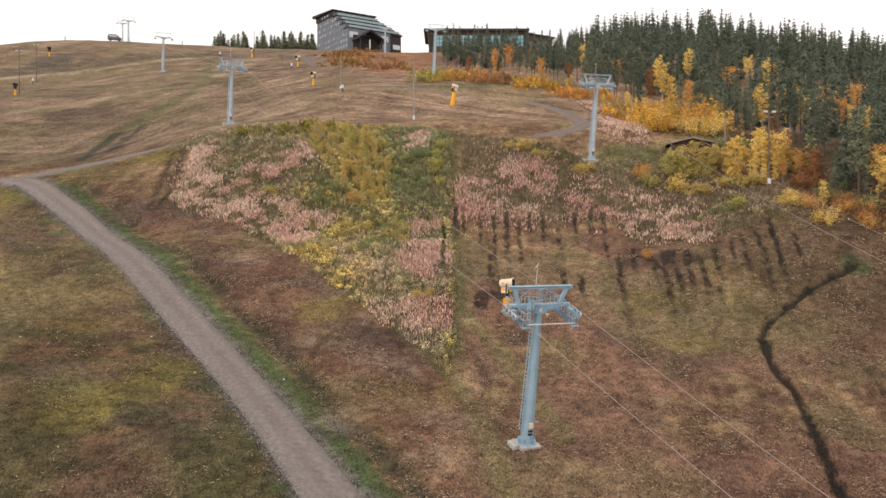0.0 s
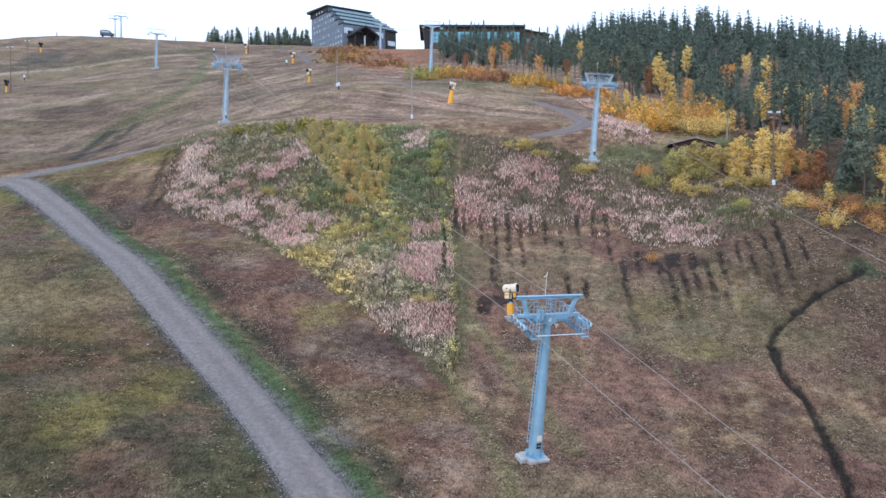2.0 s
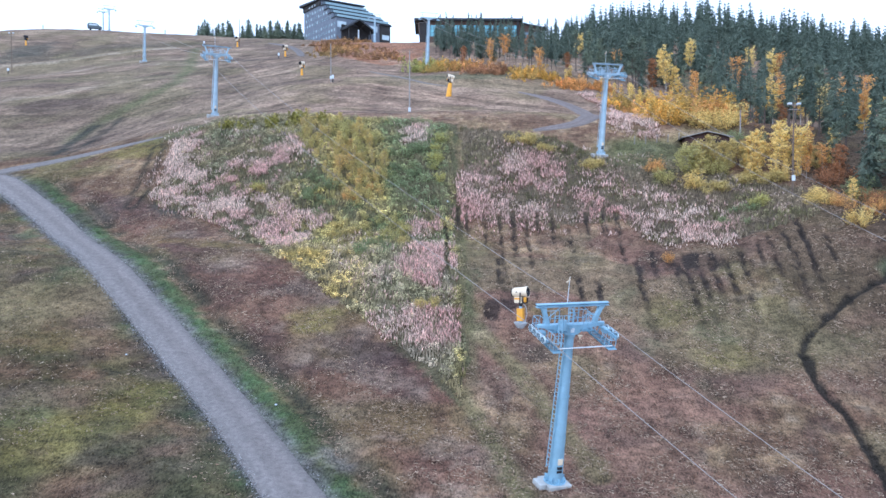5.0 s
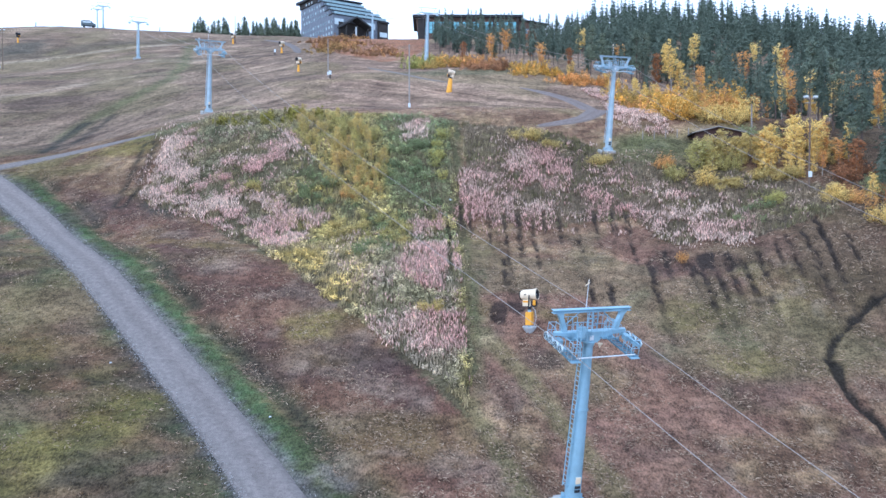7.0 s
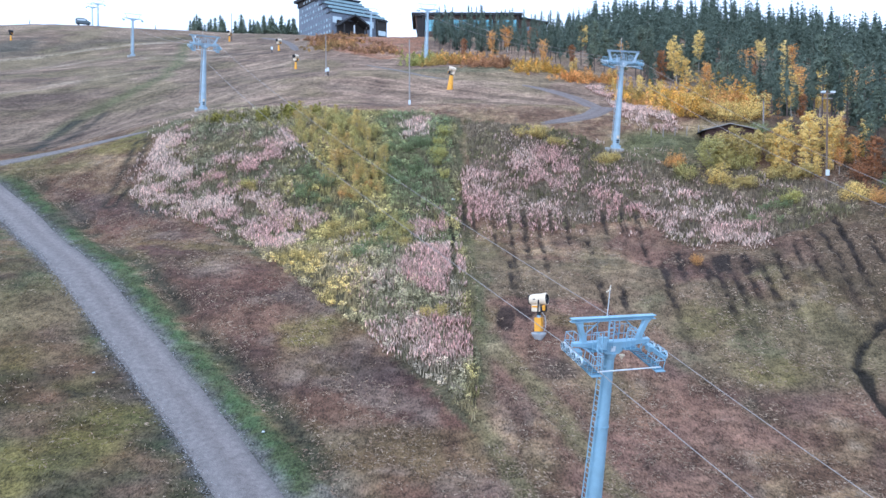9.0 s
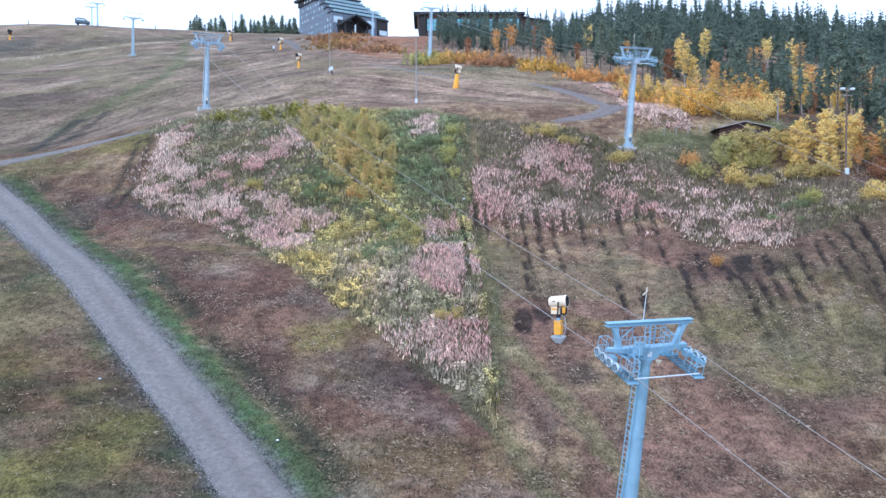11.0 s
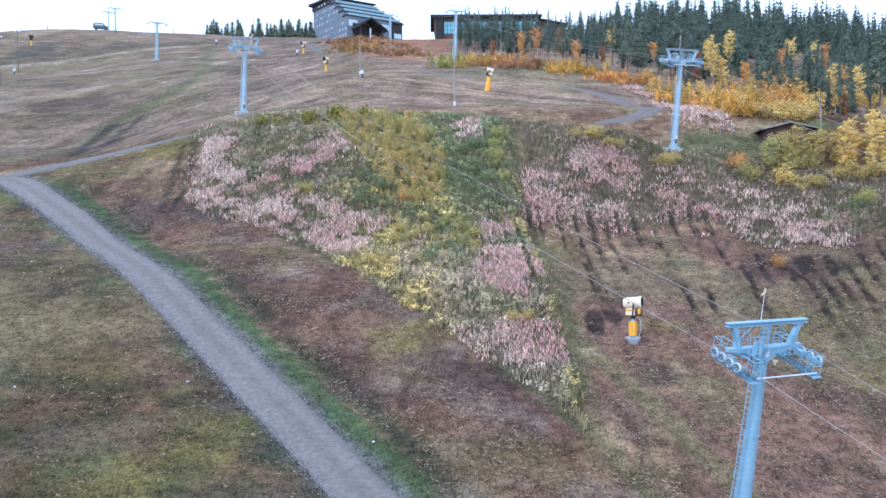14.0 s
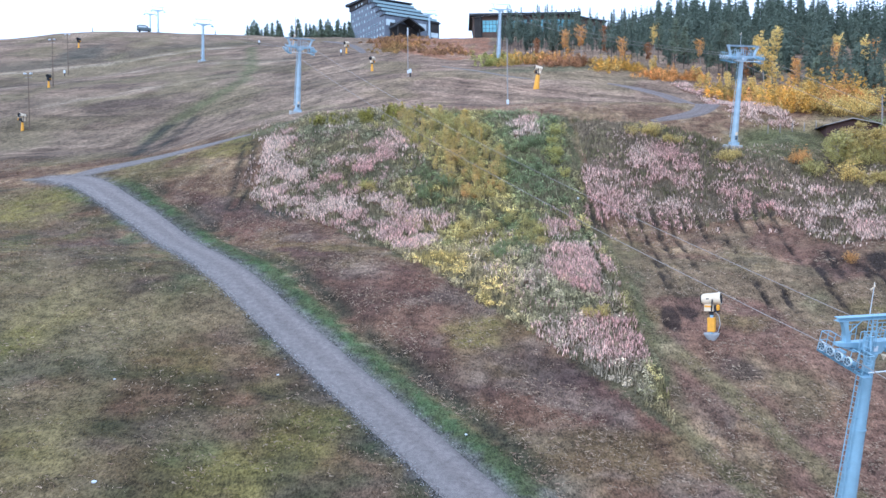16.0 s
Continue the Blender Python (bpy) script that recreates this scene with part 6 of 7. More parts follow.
# a thin row of conifers past the crest
ridge = [(-101 + 1.25 * k + rng.uniform(-1.5, 1.5), 354 + rng.uniform(-4, 9), k, 0.85) for k in range(36) if k not in (19, 20)] + [(rng.uniform(-100, -58), 356 + rng.uniform(0, 8), k, 0.8) for k in range(18)]
# spruces in the lighter pine colour, which stands in for distance haze
RIDGE = [plant("ridge_spruce", make_spruce(10.0, 3.1, 71, 0.06, clump=0.42), L_PINE, M_BARK, "small dark spruce on the skyline", "tree", "skyline spruces"),
         plant("ridge_spruce", make_spruce(8.0, 2.7, 72, 0.06, clump=0.42), L_PINE, M_BARK, "small grey-green spruce on the skyline", "tree", "skyline spruces")]
scatter(RIDGE, ridge, rng, (0.7, 1.15))

# birches in autumn leaf
BIRCH = [
    plant("birch", make_birch(7.4, 1.7, 81, 12, 0.36, 0.125), L_YELLOW, M_BIRCH, "slender birch in bright yellow autumn leaf", "tree", "yellow birches"),
    plant("birch", make_birch(6.0, 1.4, 82, 12, 0.06, 0.115), L_YELLOW, M_BIRCH, "slender birch in bright yellow autumn leaf", "tree", "yellow birches"),
    plant("birch", make_birch(8.0, 1.6, 83, 12, 0.34, 0.125), L_ORANGE, M_BIRCH, "slender birch in orange autumn leaf", "tree", "orange birches"),
    plant("birch", make_birch(5.5, 1.2, 84, 12, 0.1, 0.12), L_RUST, M_BIRCH, "small birch in rusty autumn leaf", "tree", "rusty birches"),
]
# young birches massed on the bank
SAPLING = [
    plant("young_birch", make_birch(4.4, 1.3, 85, 13, 0.04, 0.085, 40), L_GOLD, M_BIRCH, "young birch in olive-gold leaf on the bank", "tree", "young birches"),
    plant("young_birch", make_birch(3.4, 1.3, 86, 13, 0.04, 0.085, 40), L_GOLD, M_BIRCH, "young birch in olive-gold leaf on the bank", "tree", "young birches"),
    plant("young_birch", make_birch(3.0, 1.2, 87, 13, 0.04, 0.085, 40), L_OLIVE, M_BIRCH, "young birch in olive-green leaf on the bank", "tree", "young birches"),
    plant("young_birch", make_birch(3.2, 1.3, 88, 13, 0.04, 0.085, 40), L_AMBER, M_BIRCH, "young birch in amber leaf on the bank", "tree", "young birches"),
]
s_spots = []
MASS = [(-25, 146), (-14.5, 141), (-8.5, 127), (-8.2, 117), (-12, 115), (-15.5, 119), (-19.5, 129)]
while len(s_spots) < 82:
    x, y = rng.uniform(-26, -7), rng.uniform(114, 147)
    if inside(MASS, np.array([x]), np.array([y]))[0] and all((x - a) ** 2 + (y - b) ** 2 > 1.2 for a, b, *_ in s_spots):
        amber = rng.uniform(0, 1) < (0.16 if x > -16 else 0.05)
        s_spots.append((x, y, 3 if amber else int(rng.choice([0, 0, 1, 2, 2])), rng.uniform(0.3, 0.6) + 0.18 * (x > -16) * (y > 122)))
for k in range(8):
    s_spots.append((rng.uniform(-16, -9.6), rng.uniform(118, 124), 3, rng.uniform(0.3, 0.5)))
for k in range(9):
    s_spots.append((rng.uniform(36.5, 42), rng.uniform(120.5, 123), int(rng.choice([0, 0, 1, 2])), rng.uniform(0.75, 1.15)))
for k in range(4):
    s_spots.append((rng.uniform(33.0, 37), rng.uniform(120, 122.5), int(rng.choice([1, 2])), rng.uniform(0.9, 1.3)))
s_spots += [(35.6, 122.6, 1, 1.05), (36.6, 123.2, 2, 1.15), (37.4, 123.0, 0, 0.95), (38.9, 122.6, 1, 1.1), (40.2, 123, 0, 0.9)]
scatter(SAPLING, s_spots, rng, (0.8, 1.2), (0.8, 1.35))

b_spots = []
for k in range(30):
    y = 140 + 72 * rng.uniform(0, 1)
    e = np.interp(y, [132, 150, 180, 203, 214, 236], [50, 47, 42, 36, 26, 2])
    b_spots.append((e - rng.uniform(-2.5, 3.5), y, int(rng.choice(4, p=[0.15, 0.65, 0.1, 0.1])), rng.uniform(0.35, 0.62)))
# taller ones among the conifers
TALL = [(6.2, 230, 3, 1.0), (13.2, 228, 2, 0.85), (17.4, 228, 2, 0.95), (24.4, 233, 3, 1.4), (24.2, 209.3, 2, 0.85), (40.1, 246, 0, 1.1), (47, 226, 2, 0.8), (33, 222, 3, 0.9), (64.8, 168.6, 0, 1.36), (71.5, 171.4, 0, 1.28), (68.2, 171.8, 3, 1.1), (78.0, 169, 2, 1.45), (79.6, 170.5, 2, 1.25), (75.2, 171, 0, 1.3), (73.4, 172.5, 0, 1.15), (87.9, 225.4, 0, 1.36), (90.2, 226.5, 2, 1.2), (71.2, 180, 2, 1.3), (83.3, 195.6, 1, 1.55), (50.7, 193, 0, 1.5), (52.6, 194, 1, 1.3), (50.4, 204, 3, 1.4), (55.3, 188, 2, 1.0), (67.7, 230.7, 0, 1.36), (71.2, 206.8, 2, 1.3), (87.3, 238.6, 0, 1.1), (67.4, 139.1, 2, 0.85), (71.5, 139.5, 1, 1.0), (73.0, 150, 1, 1.1), (99.3, 201.3, 2, 1.2), (76, 215, 3, 1.1)]
for x, y, k, s in ((41.6, 119.5, 1, 0.95), (43.2, 121, 1, 1.0), (45.4, 120, 0, 0.85), (46.8, 121.5, 1, 1.1), (48.4, 119.2, 0, 0.9), (50.0, 120.5, 2, 0.75), (51.2, 119, 2, 0.65), (47.2, 117.6, 1, 0.8), (44.2, 117.8, 1, 0.7), (42.4, 119, 1, 0.55), (44.6, 122, 0, 0.6), (46.0, 118.6, 1, 0.6), (49.4, 121.8, 1, 0.7), (48.0, 116.8, 2, 0.5), (45.2, 116.6, 1, 0.45), (52.5, 117, 3, 0.8), (54, 122, 1, 0.9), (49.2, 107, 1, 0.55), (50.2, 91, 1, 0.7), (51.5, 88, 1, 0.75), (52, 95, 2, 0.6), (56, 104, 0, 1.0), (58, 110, 2, 1.0)):
    b_spots.append((x, y, k, s))


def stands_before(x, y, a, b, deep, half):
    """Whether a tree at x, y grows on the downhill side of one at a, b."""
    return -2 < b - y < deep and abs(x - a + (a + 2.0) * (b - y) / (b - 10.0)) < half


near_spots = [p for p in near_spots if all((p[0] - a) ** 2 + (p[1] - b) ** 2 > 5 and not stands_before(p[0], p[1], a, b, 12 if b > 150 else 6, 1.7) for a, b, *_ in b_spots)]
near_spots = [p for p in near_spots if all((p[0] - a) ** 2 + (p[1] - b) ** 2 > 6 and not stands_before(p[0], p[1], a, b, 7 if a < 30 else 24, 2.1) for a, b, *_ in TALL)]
scatter(BIRCH, TALL, rng, (0.97, 1.03), (0.8, 1.1))
scatter([copy_thing(kind, Matrix()) for kind in BIRCH], b_spots, rng, (0.8, 1.15), (0.85, 1.5))
near_spots += [(60, 141, 3, 0.7), (63.2, 142.5, 1, 0.6), (53.2, 112, 1, 0.75), (54.8, 107, 3, 0.8), (52.8, 118.5, 4, 0.7), (55.4, 101, 0, 0.7), (56.8, 113, 3, 0.9), (54.4, 123, 0, 0.8), (57.5, 118, 1, 0.9), (57, 96, 4, 0.8)]
scatter(CONE, near_spots, rng, (0.5, 1.08), (0.8, 1.3))

# the deep wood: joined, past counting
tv, tn = [], []
templates = []
for s in range(4):
    _, v, f = make_spruce(13.5, 2.7 + 0.2 * s, 60 + s, 0.06, 0.35, 22, 4, 0.42)
    templates.append(rounded(v))
sparse = []
for s in range(4):
    _, v, f = make_spruce(13.5, 2.6 + 0.2 * s, 64 + s, 0.06, 0.35, 19, 3, 0.50)
    sparse.append(rounded(v))
wood_rng = np.random.RandomState(31)
spots = []
tries = 0
while len(spots) < 1080 and tries < 120000:
    tries += 1
    x, y = wood_rng.uniform(30, 290), wood_rng.uniform(60, 390)
    if len(spots) > 780:
        x, y = wood_rng.uniform(20, 190), wood_rng.uniform(262, 345)
    d = float(depth_in_forest(np.array([x]), np.array([y]))[0])
    if d < 14 or x > 10 + 0.565 * y or (x < 0.13 * y and y > 268):
        continue
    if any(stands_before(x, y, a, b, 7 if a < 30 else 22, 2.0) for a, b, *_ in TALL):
        continue
    spots.append((x, y))
sx, sy = np.array(spots).T
sz = turf_height(sx, sy)
for x, y, z in zip(sx, sy, sz):
    v, turned_out = (templates if y < 200 else sparse)[wood_rng.randint(4)]
    a, s = wood_rng.uniform(0, 6.28), wood_rng.choice([wood_rng.uniform(0.45, 0.8), wood_rng.uniform(0.75, 1.15)])
    s *= 0.62 + 0.38 * float(step(0.13, 0.20, x / y))
    r = np.array([[math.cos(a), -math.sin(a), 0], [math.sin(a), math.cos(a), 0], [0, 0, 1]])
    tv.append(s * v @ r.T + np.array([x, y, z - 0.2]))
    tn.append(turned_out @ r.T)
tv = np.vstack(tv)
wood = new("far_woods", mesh_np("far_woods", tv, np.arange(len(tv)).reshape(-1, 3), None, L_SPRUCE, True, np.vstack(tn)))
tagged(wood, "dense dark green spruce wood covering the hillside", "woods", kind="stuff")

# bushes
BUSH = {
    "olive": [plant("bush", make_bush(2.4, 1.9, 91), L_OLIVE, M_TWIG, "olive-green willow bush on the bank", "bush", "olive bushes"), plant("bush", make_bush(1.7, 1.5, 92), L_OLIVE, M_TWIG, "olive-green willow bush on the bank", "bush", "olive bushes")],
    "green": [plant("bush", make_bush(1.9, 1.7, 93), L_GREEN, M_TWIG, "dark green willow bush on the bank", "bush", "green bushes"), plant("bush", make_bush(1.3, 1.4, 94), L_GREEN, M_TWIG, "dark green willow bush on the bank", "bush", "green bushes")],
    "gold": [plant("bush", make_bush(1.5, 1.6, 103), L_GOLD, M_TWIG, "straw-gold willow bush on the slope", "bush", "golden bushes"), plant("bush", make_bush(1.1, 1.4, 104), L_GOLD, M_TWIG, "low straw-gold willow bush on the slope", "bush", "golden bushes")],
    "lime": [plant("bush", make_bush(1.9, 1.5, 95), L_LIME, M_TWIG, "yellow-green bush on the bank", "bush", "yellow-green bushes"), plant("bush", make_bush(1.3, 1.5, 96), L_LIME, M_TWIG, "low yellow-green bush on the bank", "bush", "yellow-green bushes")],
    "yellow": [plant("bush", make_bush(1.9, 1.6, 97), L_YELLOW, M_TWIG, "golden yellow autumn bush on the slope", "bush", "yellow bushes"), plant("bush", make_bush(1.4, 1.6, 98), L_YELLOW, M_TWIG, "low golden yellow autumn bush", "bush", "yellow bushes")],
    "orange": [plant("bush", make_bush(1.7, 1.6, 99), L_ORANGE, M_TWIG, "round orange-leaved autumn bush on the slope", "bush", "orange bushes"), plant("bush", make_bush(2.6, 1.7, 100), L_ORANGE, M_TWIG, "orange autumn bush by the forest", "bush", "orange bushes")],
    "rust": [plant("bush", make_bush(1.8, 1.9, 101), L_RUST, M_TWIG, "rust-red autumn bush on the slope", "bush", "rusty bushes")],
}


def cluster(kind, cx, cy, rx, ry, n, s=1.0):
    r, a = np.sqrt(rng.uniform(0, 1, n)), rng.uniform(0, 2 * math.pi, n)
    return [(kind, cx + rx * r[i] * math.cos(a[i]), cy + ry * r[i] * math.sin(a[i]), i, s * rng.uniform(0.7, 1.15)) for i in range(n)]


shrubs = []
for kind, cx, cy, rx, ry, n, s in (
    ("olive", -16.0, 135, 7.5, 7.0, 12, 0.7), ("olive", -12.0, 121, 3.4, 5.0, 8, 0.7), ("gold", -11.2, 116.5, 2.4, 2.0, 5, 0.6), ("orange", -11.2, 117.0, 2.6, 2.2, 6, 0.45),
    ("green", -17.0, 118, 2.6, 6.0, 14, 0.6), ("green", -5.5, 124, 3.0, 9.0, 26, 0.65), ("lime", -1.2, 126, 1.1, 7.0, 10, 0.75),
    ("gold", -12.0, 108.5, 3.4, 2.4, 10, 0.6), ("olive", -8.5, 109, 3.0, 4.0, 12, 0.55), ("green", -9.0, 103, 3.2, 3.0, 12, 0.5), ("lime", -27.0, 119.8, 2.2, 1.8, 6, 0.5), ("gold", -24.5, 119.5, 1.2, 1.6, 3, 0.6),
    ("olive", -6.2, 105.5, 1.8, 3.0, 7, 0.55), ("gold", -5.8, 104.5, 1.0, 0.8, 2, 0.6), ("gold", -16, 99.5, 2.4, 1.8, 6, 0.4), ("gold", -2.0, 88, 1.3, 1.0, 4, 0.6), ("olive", -24, 141, 7, 3, 12, 0.5), ("olive", -34, 142, 7, 4, 12, 0.3),
    ("gold", 21.2, 124, 1.8, 1.3, 5, 0.9), ("orange", 28.5, 122.5, 1.5, 0.9, 5, 0.7), ("olive", 29.6, 119.0, 1.1, 1.2, 4, 0.8),
    ("gold", 11.3, 131.5, 1.8, 1.2, 5, 1.0), ("gold", 14.3, 128.8, 1.5, 1.0, 4, 0.75), ("gold", 35.0, 115.5, 2.2, 1.4, 7, 0.9), ("yellow", 33.2, 117, 1.2, 1.0, 3, 0.8),
    ("lime", 38.8, 109.5, 1.3, 1.3, 5, 0.75), ("yellow", 46.2, 99, 0.9, 0.9, 3, 1.0), ("yellow", 45.0, 107.5, 1.6, 1.6, 5, 0.8), ("orange", 24.2, 98, 0.5, 0.9, 2, 0.5), ("rust", 47.5, 110, 1.2, 1.2, 3, 0.6),
    ("olive", 36.5, 121.0, 3.0, 0.9, 7, 0.9), ("olive", 36.6, 126.0, 1.8, 0.6, 7, 0.62), ("gold", 42, 117.5, 3.0, 1.5, 8, 0.9), ("green", 36, 107, 3.5, 2.5, 9, 0.5), ("rust", 48, 129, 4.0, 4.5, 12, 0.6), ("green", 46, 131, 4.0, 4.0, 8, 0.7), ("gold", 52, 126, 3.0, 5.0, 8, 0.8), ("green", 52.5, 108, 2.5, 6.0, 12, 0.8), ("rust", 51.5, 104, 2.0, 6.0, 9, 0.7),
    ("yellow", 42, 144, 7.0, 7.5, 40, 1.3), ("orange", 43, 147, 6.0, 8.0, 14, 1.3), ("gold", 39.5, 147, 5.0, 8.0, 14, 1.1), ("yellow", 42, 160, 6.0, 9.0, 30, 1.3), ("orange", 40, 166, 5.0, 9.0, 16, 1.2), ("yellow", 41, 177, 5.0, 7.0, 20, 1.2), ("gold", 38, 178, 4.0, 7.0, 12, 1.1),
    ("orange", 33, 197, 7.0, 4.5, 18, 1.1), ("yellow", 22, 207, 7.0, 4.0, 16, 1.1), ("rust", 12, 214, 6.0, 5.0, 14, 1.1), ("orange", 8, 221, 5.0, 5.0, 12, 1.2), ("lime", -4, 233, 4.0, 5.0, 10, 1.2), ("yellow", 2, 228, 4.0, 4.0, 8, 1.0),
    ("rust", -22, 262, 9.0, 17.0, 15, 1.0), ("orange", -31, 274, 7.0, 15.0, 18, 1.15), ("gold", -31, 262, 7.0, 12.0, 12, 0.9), ("rust", -37, 288, 7.0, 10.0, 12, 1.0), ("orange", -16, 248, 5.0, 8.0, 4, 0.8), ("orange", -33, 300, 8.0, 12.0, 12, 1.0), ("gold", 1, 219, 5.0, 2.5, 8, 0.9), ("lime", -6, 221, 2.5, 2.5, 7, 1.0),
    ("orange", 49, 104, 3.5, 3.0, 6, 0.8), ("rust", 52, 116, 3.0, 5.0, 8, 0.8), ("orange", 52, 98, 3.0, 4.0, 6, 0.8),
):
    shrubs += cluster(kind, cx, cy, rx, ry, n, s)
for kind, kinds in BUSH.items():
    scatter(kinds, [(x, y, k, s) for kd, x, y, k, s in shrubs if kd == kind and y < 142], rng, (0.85, 1.1))

# the thickets along the forest and below the hotel: joined, past counting
HUE = {"gold": (0.56, 0.41, 0.14), "olive": (0.40, 0.36, 0.10), "green": (0.22, 0.27, 0.11), "lime": (0.46, 0.44, 0.15), "yellow": (0.88, 0.55, 0.12), "orange": (0.74, 0.42, 0.15), "rust": (0.46, 0.26, 0.14)}
heads, wide, hue = [], [], []
for kd, x, y, k, s in shrubs:
    if y < 142:
        continue
    tone = np.array(HUE[kd]) * rng.uniform(0.75, 1.25)
    top = s * (rng.uniform(0.5, 1.5) if y > 240 and x < -8 else rng.uniform(1.5, 4.4) * (1.0 - 0.45 * float(step(148, 164, y))))
    if kd == "yellow" and rng.uniform(0, 1) < 0.35:
        tone = np.array([0.59, 0.42, 0.14]) * rng.uniform(0.8, 1.2)
    if y > 232 and x < -8:
        tone = (0.45 * tone + 0.55 * np.array([0.42, 0.27, 0.15])) * rng.uniform(0.7, 1.15)
    for stalk in range(8):
        roam = 1.9 if y > 240 and x < -8 else 1.35
        sx, sy, high = x + rng.normal(0, roam * s), y + rng.normal(0, roam * s), top * rng.uniform(0.35, 1.3)
        base, leafage = height(sx, sy), tone * rng.uniform(0.7, 1.25)
        for b in range(6):
            f = (b + rng.uniform(0.2, 1.0)) / 6
            r = 0.55 * s * (1.1 - f) * rng.uniform(0.2, 1.0)
            a = rng.uniform(0, 6.28)
            heads.append((sx + r * math.cos(a), sy + r * math.sin(a), base + high * f))
            wide.append(s * (0.52 - 0.24 * f) * rng.uniform(0.6, 1.3))
            hue.append(leafage * rng.uniform(0.65, 1.2))
v, f = leaf_cloud(heads, np.array(wide), 18, 0.13, rng)
thicket = new("thicket", mesh_np("thicket", v, f, np.repeat(np.array(hue), 18 * 3, 0), L_SCRUB))
tagged(thicket, "yellow, orange and rusty autumn thicket along the forest edge", "thicket", kind="stuff")


# ---- grass, fireweed and scrub ----
def blades(x, y, tall, wide, tone, rng, per=3, bend=0.5):
    """Tufts of pointed blades standing on the turf."""
    n = len(x) * per
    px, py = np.repeat(x, per) + rng.normal(0, 0.10, n), np.repeat(y, per) + rng.normal(0, 0.10, n)
    pz = turf_height(px, py) - 0.04
    a = rng.uniform(0, 2 * math.pi, n)
    h = np.repeat(tall, per) * rng.uniform(0.6, 1.25, n)
    w = np.repeat(wide, per) if np.ndim(wide) else np.full(n, wide)
    ca, sa = np.cos(a), np.sin(a)
    tip = h * bend * rng.uniform(0.1, 1.0, n)
    p0 = np.stack([px - w * sa, py + w * ca, pz], 1)
    p1 = np.stack([px + w * sa, py - w * ca, pz], 1)
    p2 = np.stack([px + tip * ca, py + tip * sa, pz + h], 1)
    v = np.stack([p0, p1, p2], 1).reshape(-1, 3)
    return v, np.arange(n * 3).reshape(-1, 3), np.repeat(np.repeat(tone, per, 0), 3, 0)


def off_road(x, y):
    d, _ = road_dist(x, y)
    return (d > 2.25) & (along(BRANCH, x, y)[0] > 1.6) & (along(PATH_UP, x, y)[0] > np.where(y < 170, 2.5, 1.4))


def spread_over(n, x0, x1, y0, y1, rng):
    """Random spots, thicker towards the near slope."""
    x, y = rng.uniform(x0, x1, n), y0 + (y1 - y0) * rng.uniform(0, 1, n) ** 1.25
    keep = off_road(x, y)
    return x[keep], y[keep]


rng = np.random.RandomState(51)
x, y = spread_over(125000, -88, 62, 40, 150, rng)
tone = turf_colour(x, y)
straw = rng.uniform(0, 1, len(x)) < 0.03 + 0.4 * step(0.56, 0.70, soft_noise(x, y, 2.4, 98, 2))
tone = np.where(straw[:, None], tone * 0.8 + np.array([0.42, 0.33, 0.24]) * 0.35, tone * 1.4) * rng.uniform(0.85, 1.25, (len(x), 1))
v, f, c = blades(x, y, rng.uniform(0.06, 0.18, len(x)), 0.06, tone, rng, 2, 1.8)
grass = new("grass", mesh_np("grass", v, f, c, M_TUFT))
tagged(grass, "short tufted autumn grass and heath on the lower slope", "grass", kind="stuff")

def warp(x, y, k=2.5):
    return x + k * (soft_noise(x, y, 3.5, 61) - 0.5), y + k * (soft_noise(x, y, 3.5, 62) - 0.5)


# fireweed gone to seed
px, py, dusk = [], [], []
for poly, pale in zip(PINK, (0.6, 0.2, 0.26, 0.34, 0.6, 0.8, 0.5)):
    p = np.array(poly)
    area = (p[:, 0].max() - p[:, 0].min()) * (p[:, 1].max() - p[:, 1].min())
    n = int(area * (54 if p[:, 0].min() > 0 and p[:, 1].max() < 140 else 30 if p[:, 1].max() > 180 else 74))
    ax, ay = rng.uniform(p[:, 0].min() - 1, p[:, 0].max() + 1, n), rng.uniform(p[:, 1].min() - 1, p[:, 1].max() + 1, n)
    wx, wy = warp(ax, ay, 2.2)
    wx, wy = wx + rng.normal(0, 0.4, n), wy + rng.normal(0, 0.7, n)
    keep = inside(poly, wx, wy) & (soft_noise(ax, ay, 2.2, 77, 3) > 0.37 + rng.uniform(0, 0.25, n)) & (furrows(ax, ay) < 0.15)
    keep &= (ax < 0.9) | (ay > 112.5) | (ax > 22) | (rng.uniform(0, 1, n) < 0.45 * step(106.5, 113, ay))
    px.append(ax[keep])
    py.append(ay[keep])
    dusk.append(np.full(keep.sum(), pale))
# and thinly through the rest of the bank
for poly, thin, pale in (([(-42, 122), (-46, 147), (-30, 150), (-18, 140), (-15, 120), (-15, 104), (-28, 110)], 0.54, 0.7), ([(-16, 104), (-4, 112), (0.8, 104), (0.8, 76), (-8, 86)], 0.51, 0.6), ([(1.5, 112), (2.4, 131), (17, 133), (34, 124), (46, 112), (40, 103), (24, 104)], 0.50, 0.55)):
    p = np.array(poly)
    n = int((p[:, 0].max() - p[:, 0].min()) * (p[:, 1].max() - p[:, 1].min()) * 9)
    ax, ay = rng.uniform(p[:, 0].min(), p[:, 0].max(), n), rng.uniform(p[:, 1].min(), p[:, 1].max(), n)
    keep = inside(poly, ax, ay) & (soft_noise(ax, ay, 1.6, 87, 3) > thin + rng.uniform(0, 0.2, n)) & (furrows(ax, ay) < 0.15)
    px.append(ax[keep])
    py.append(ay[keep])
    dusk.append(np.full(keep.sum(), pale))
px, py, dusk = np.concatenate(px), np.concatenate(py), np.concatenate(dusk)
n = len(px)
pz = turf_height(px, py)
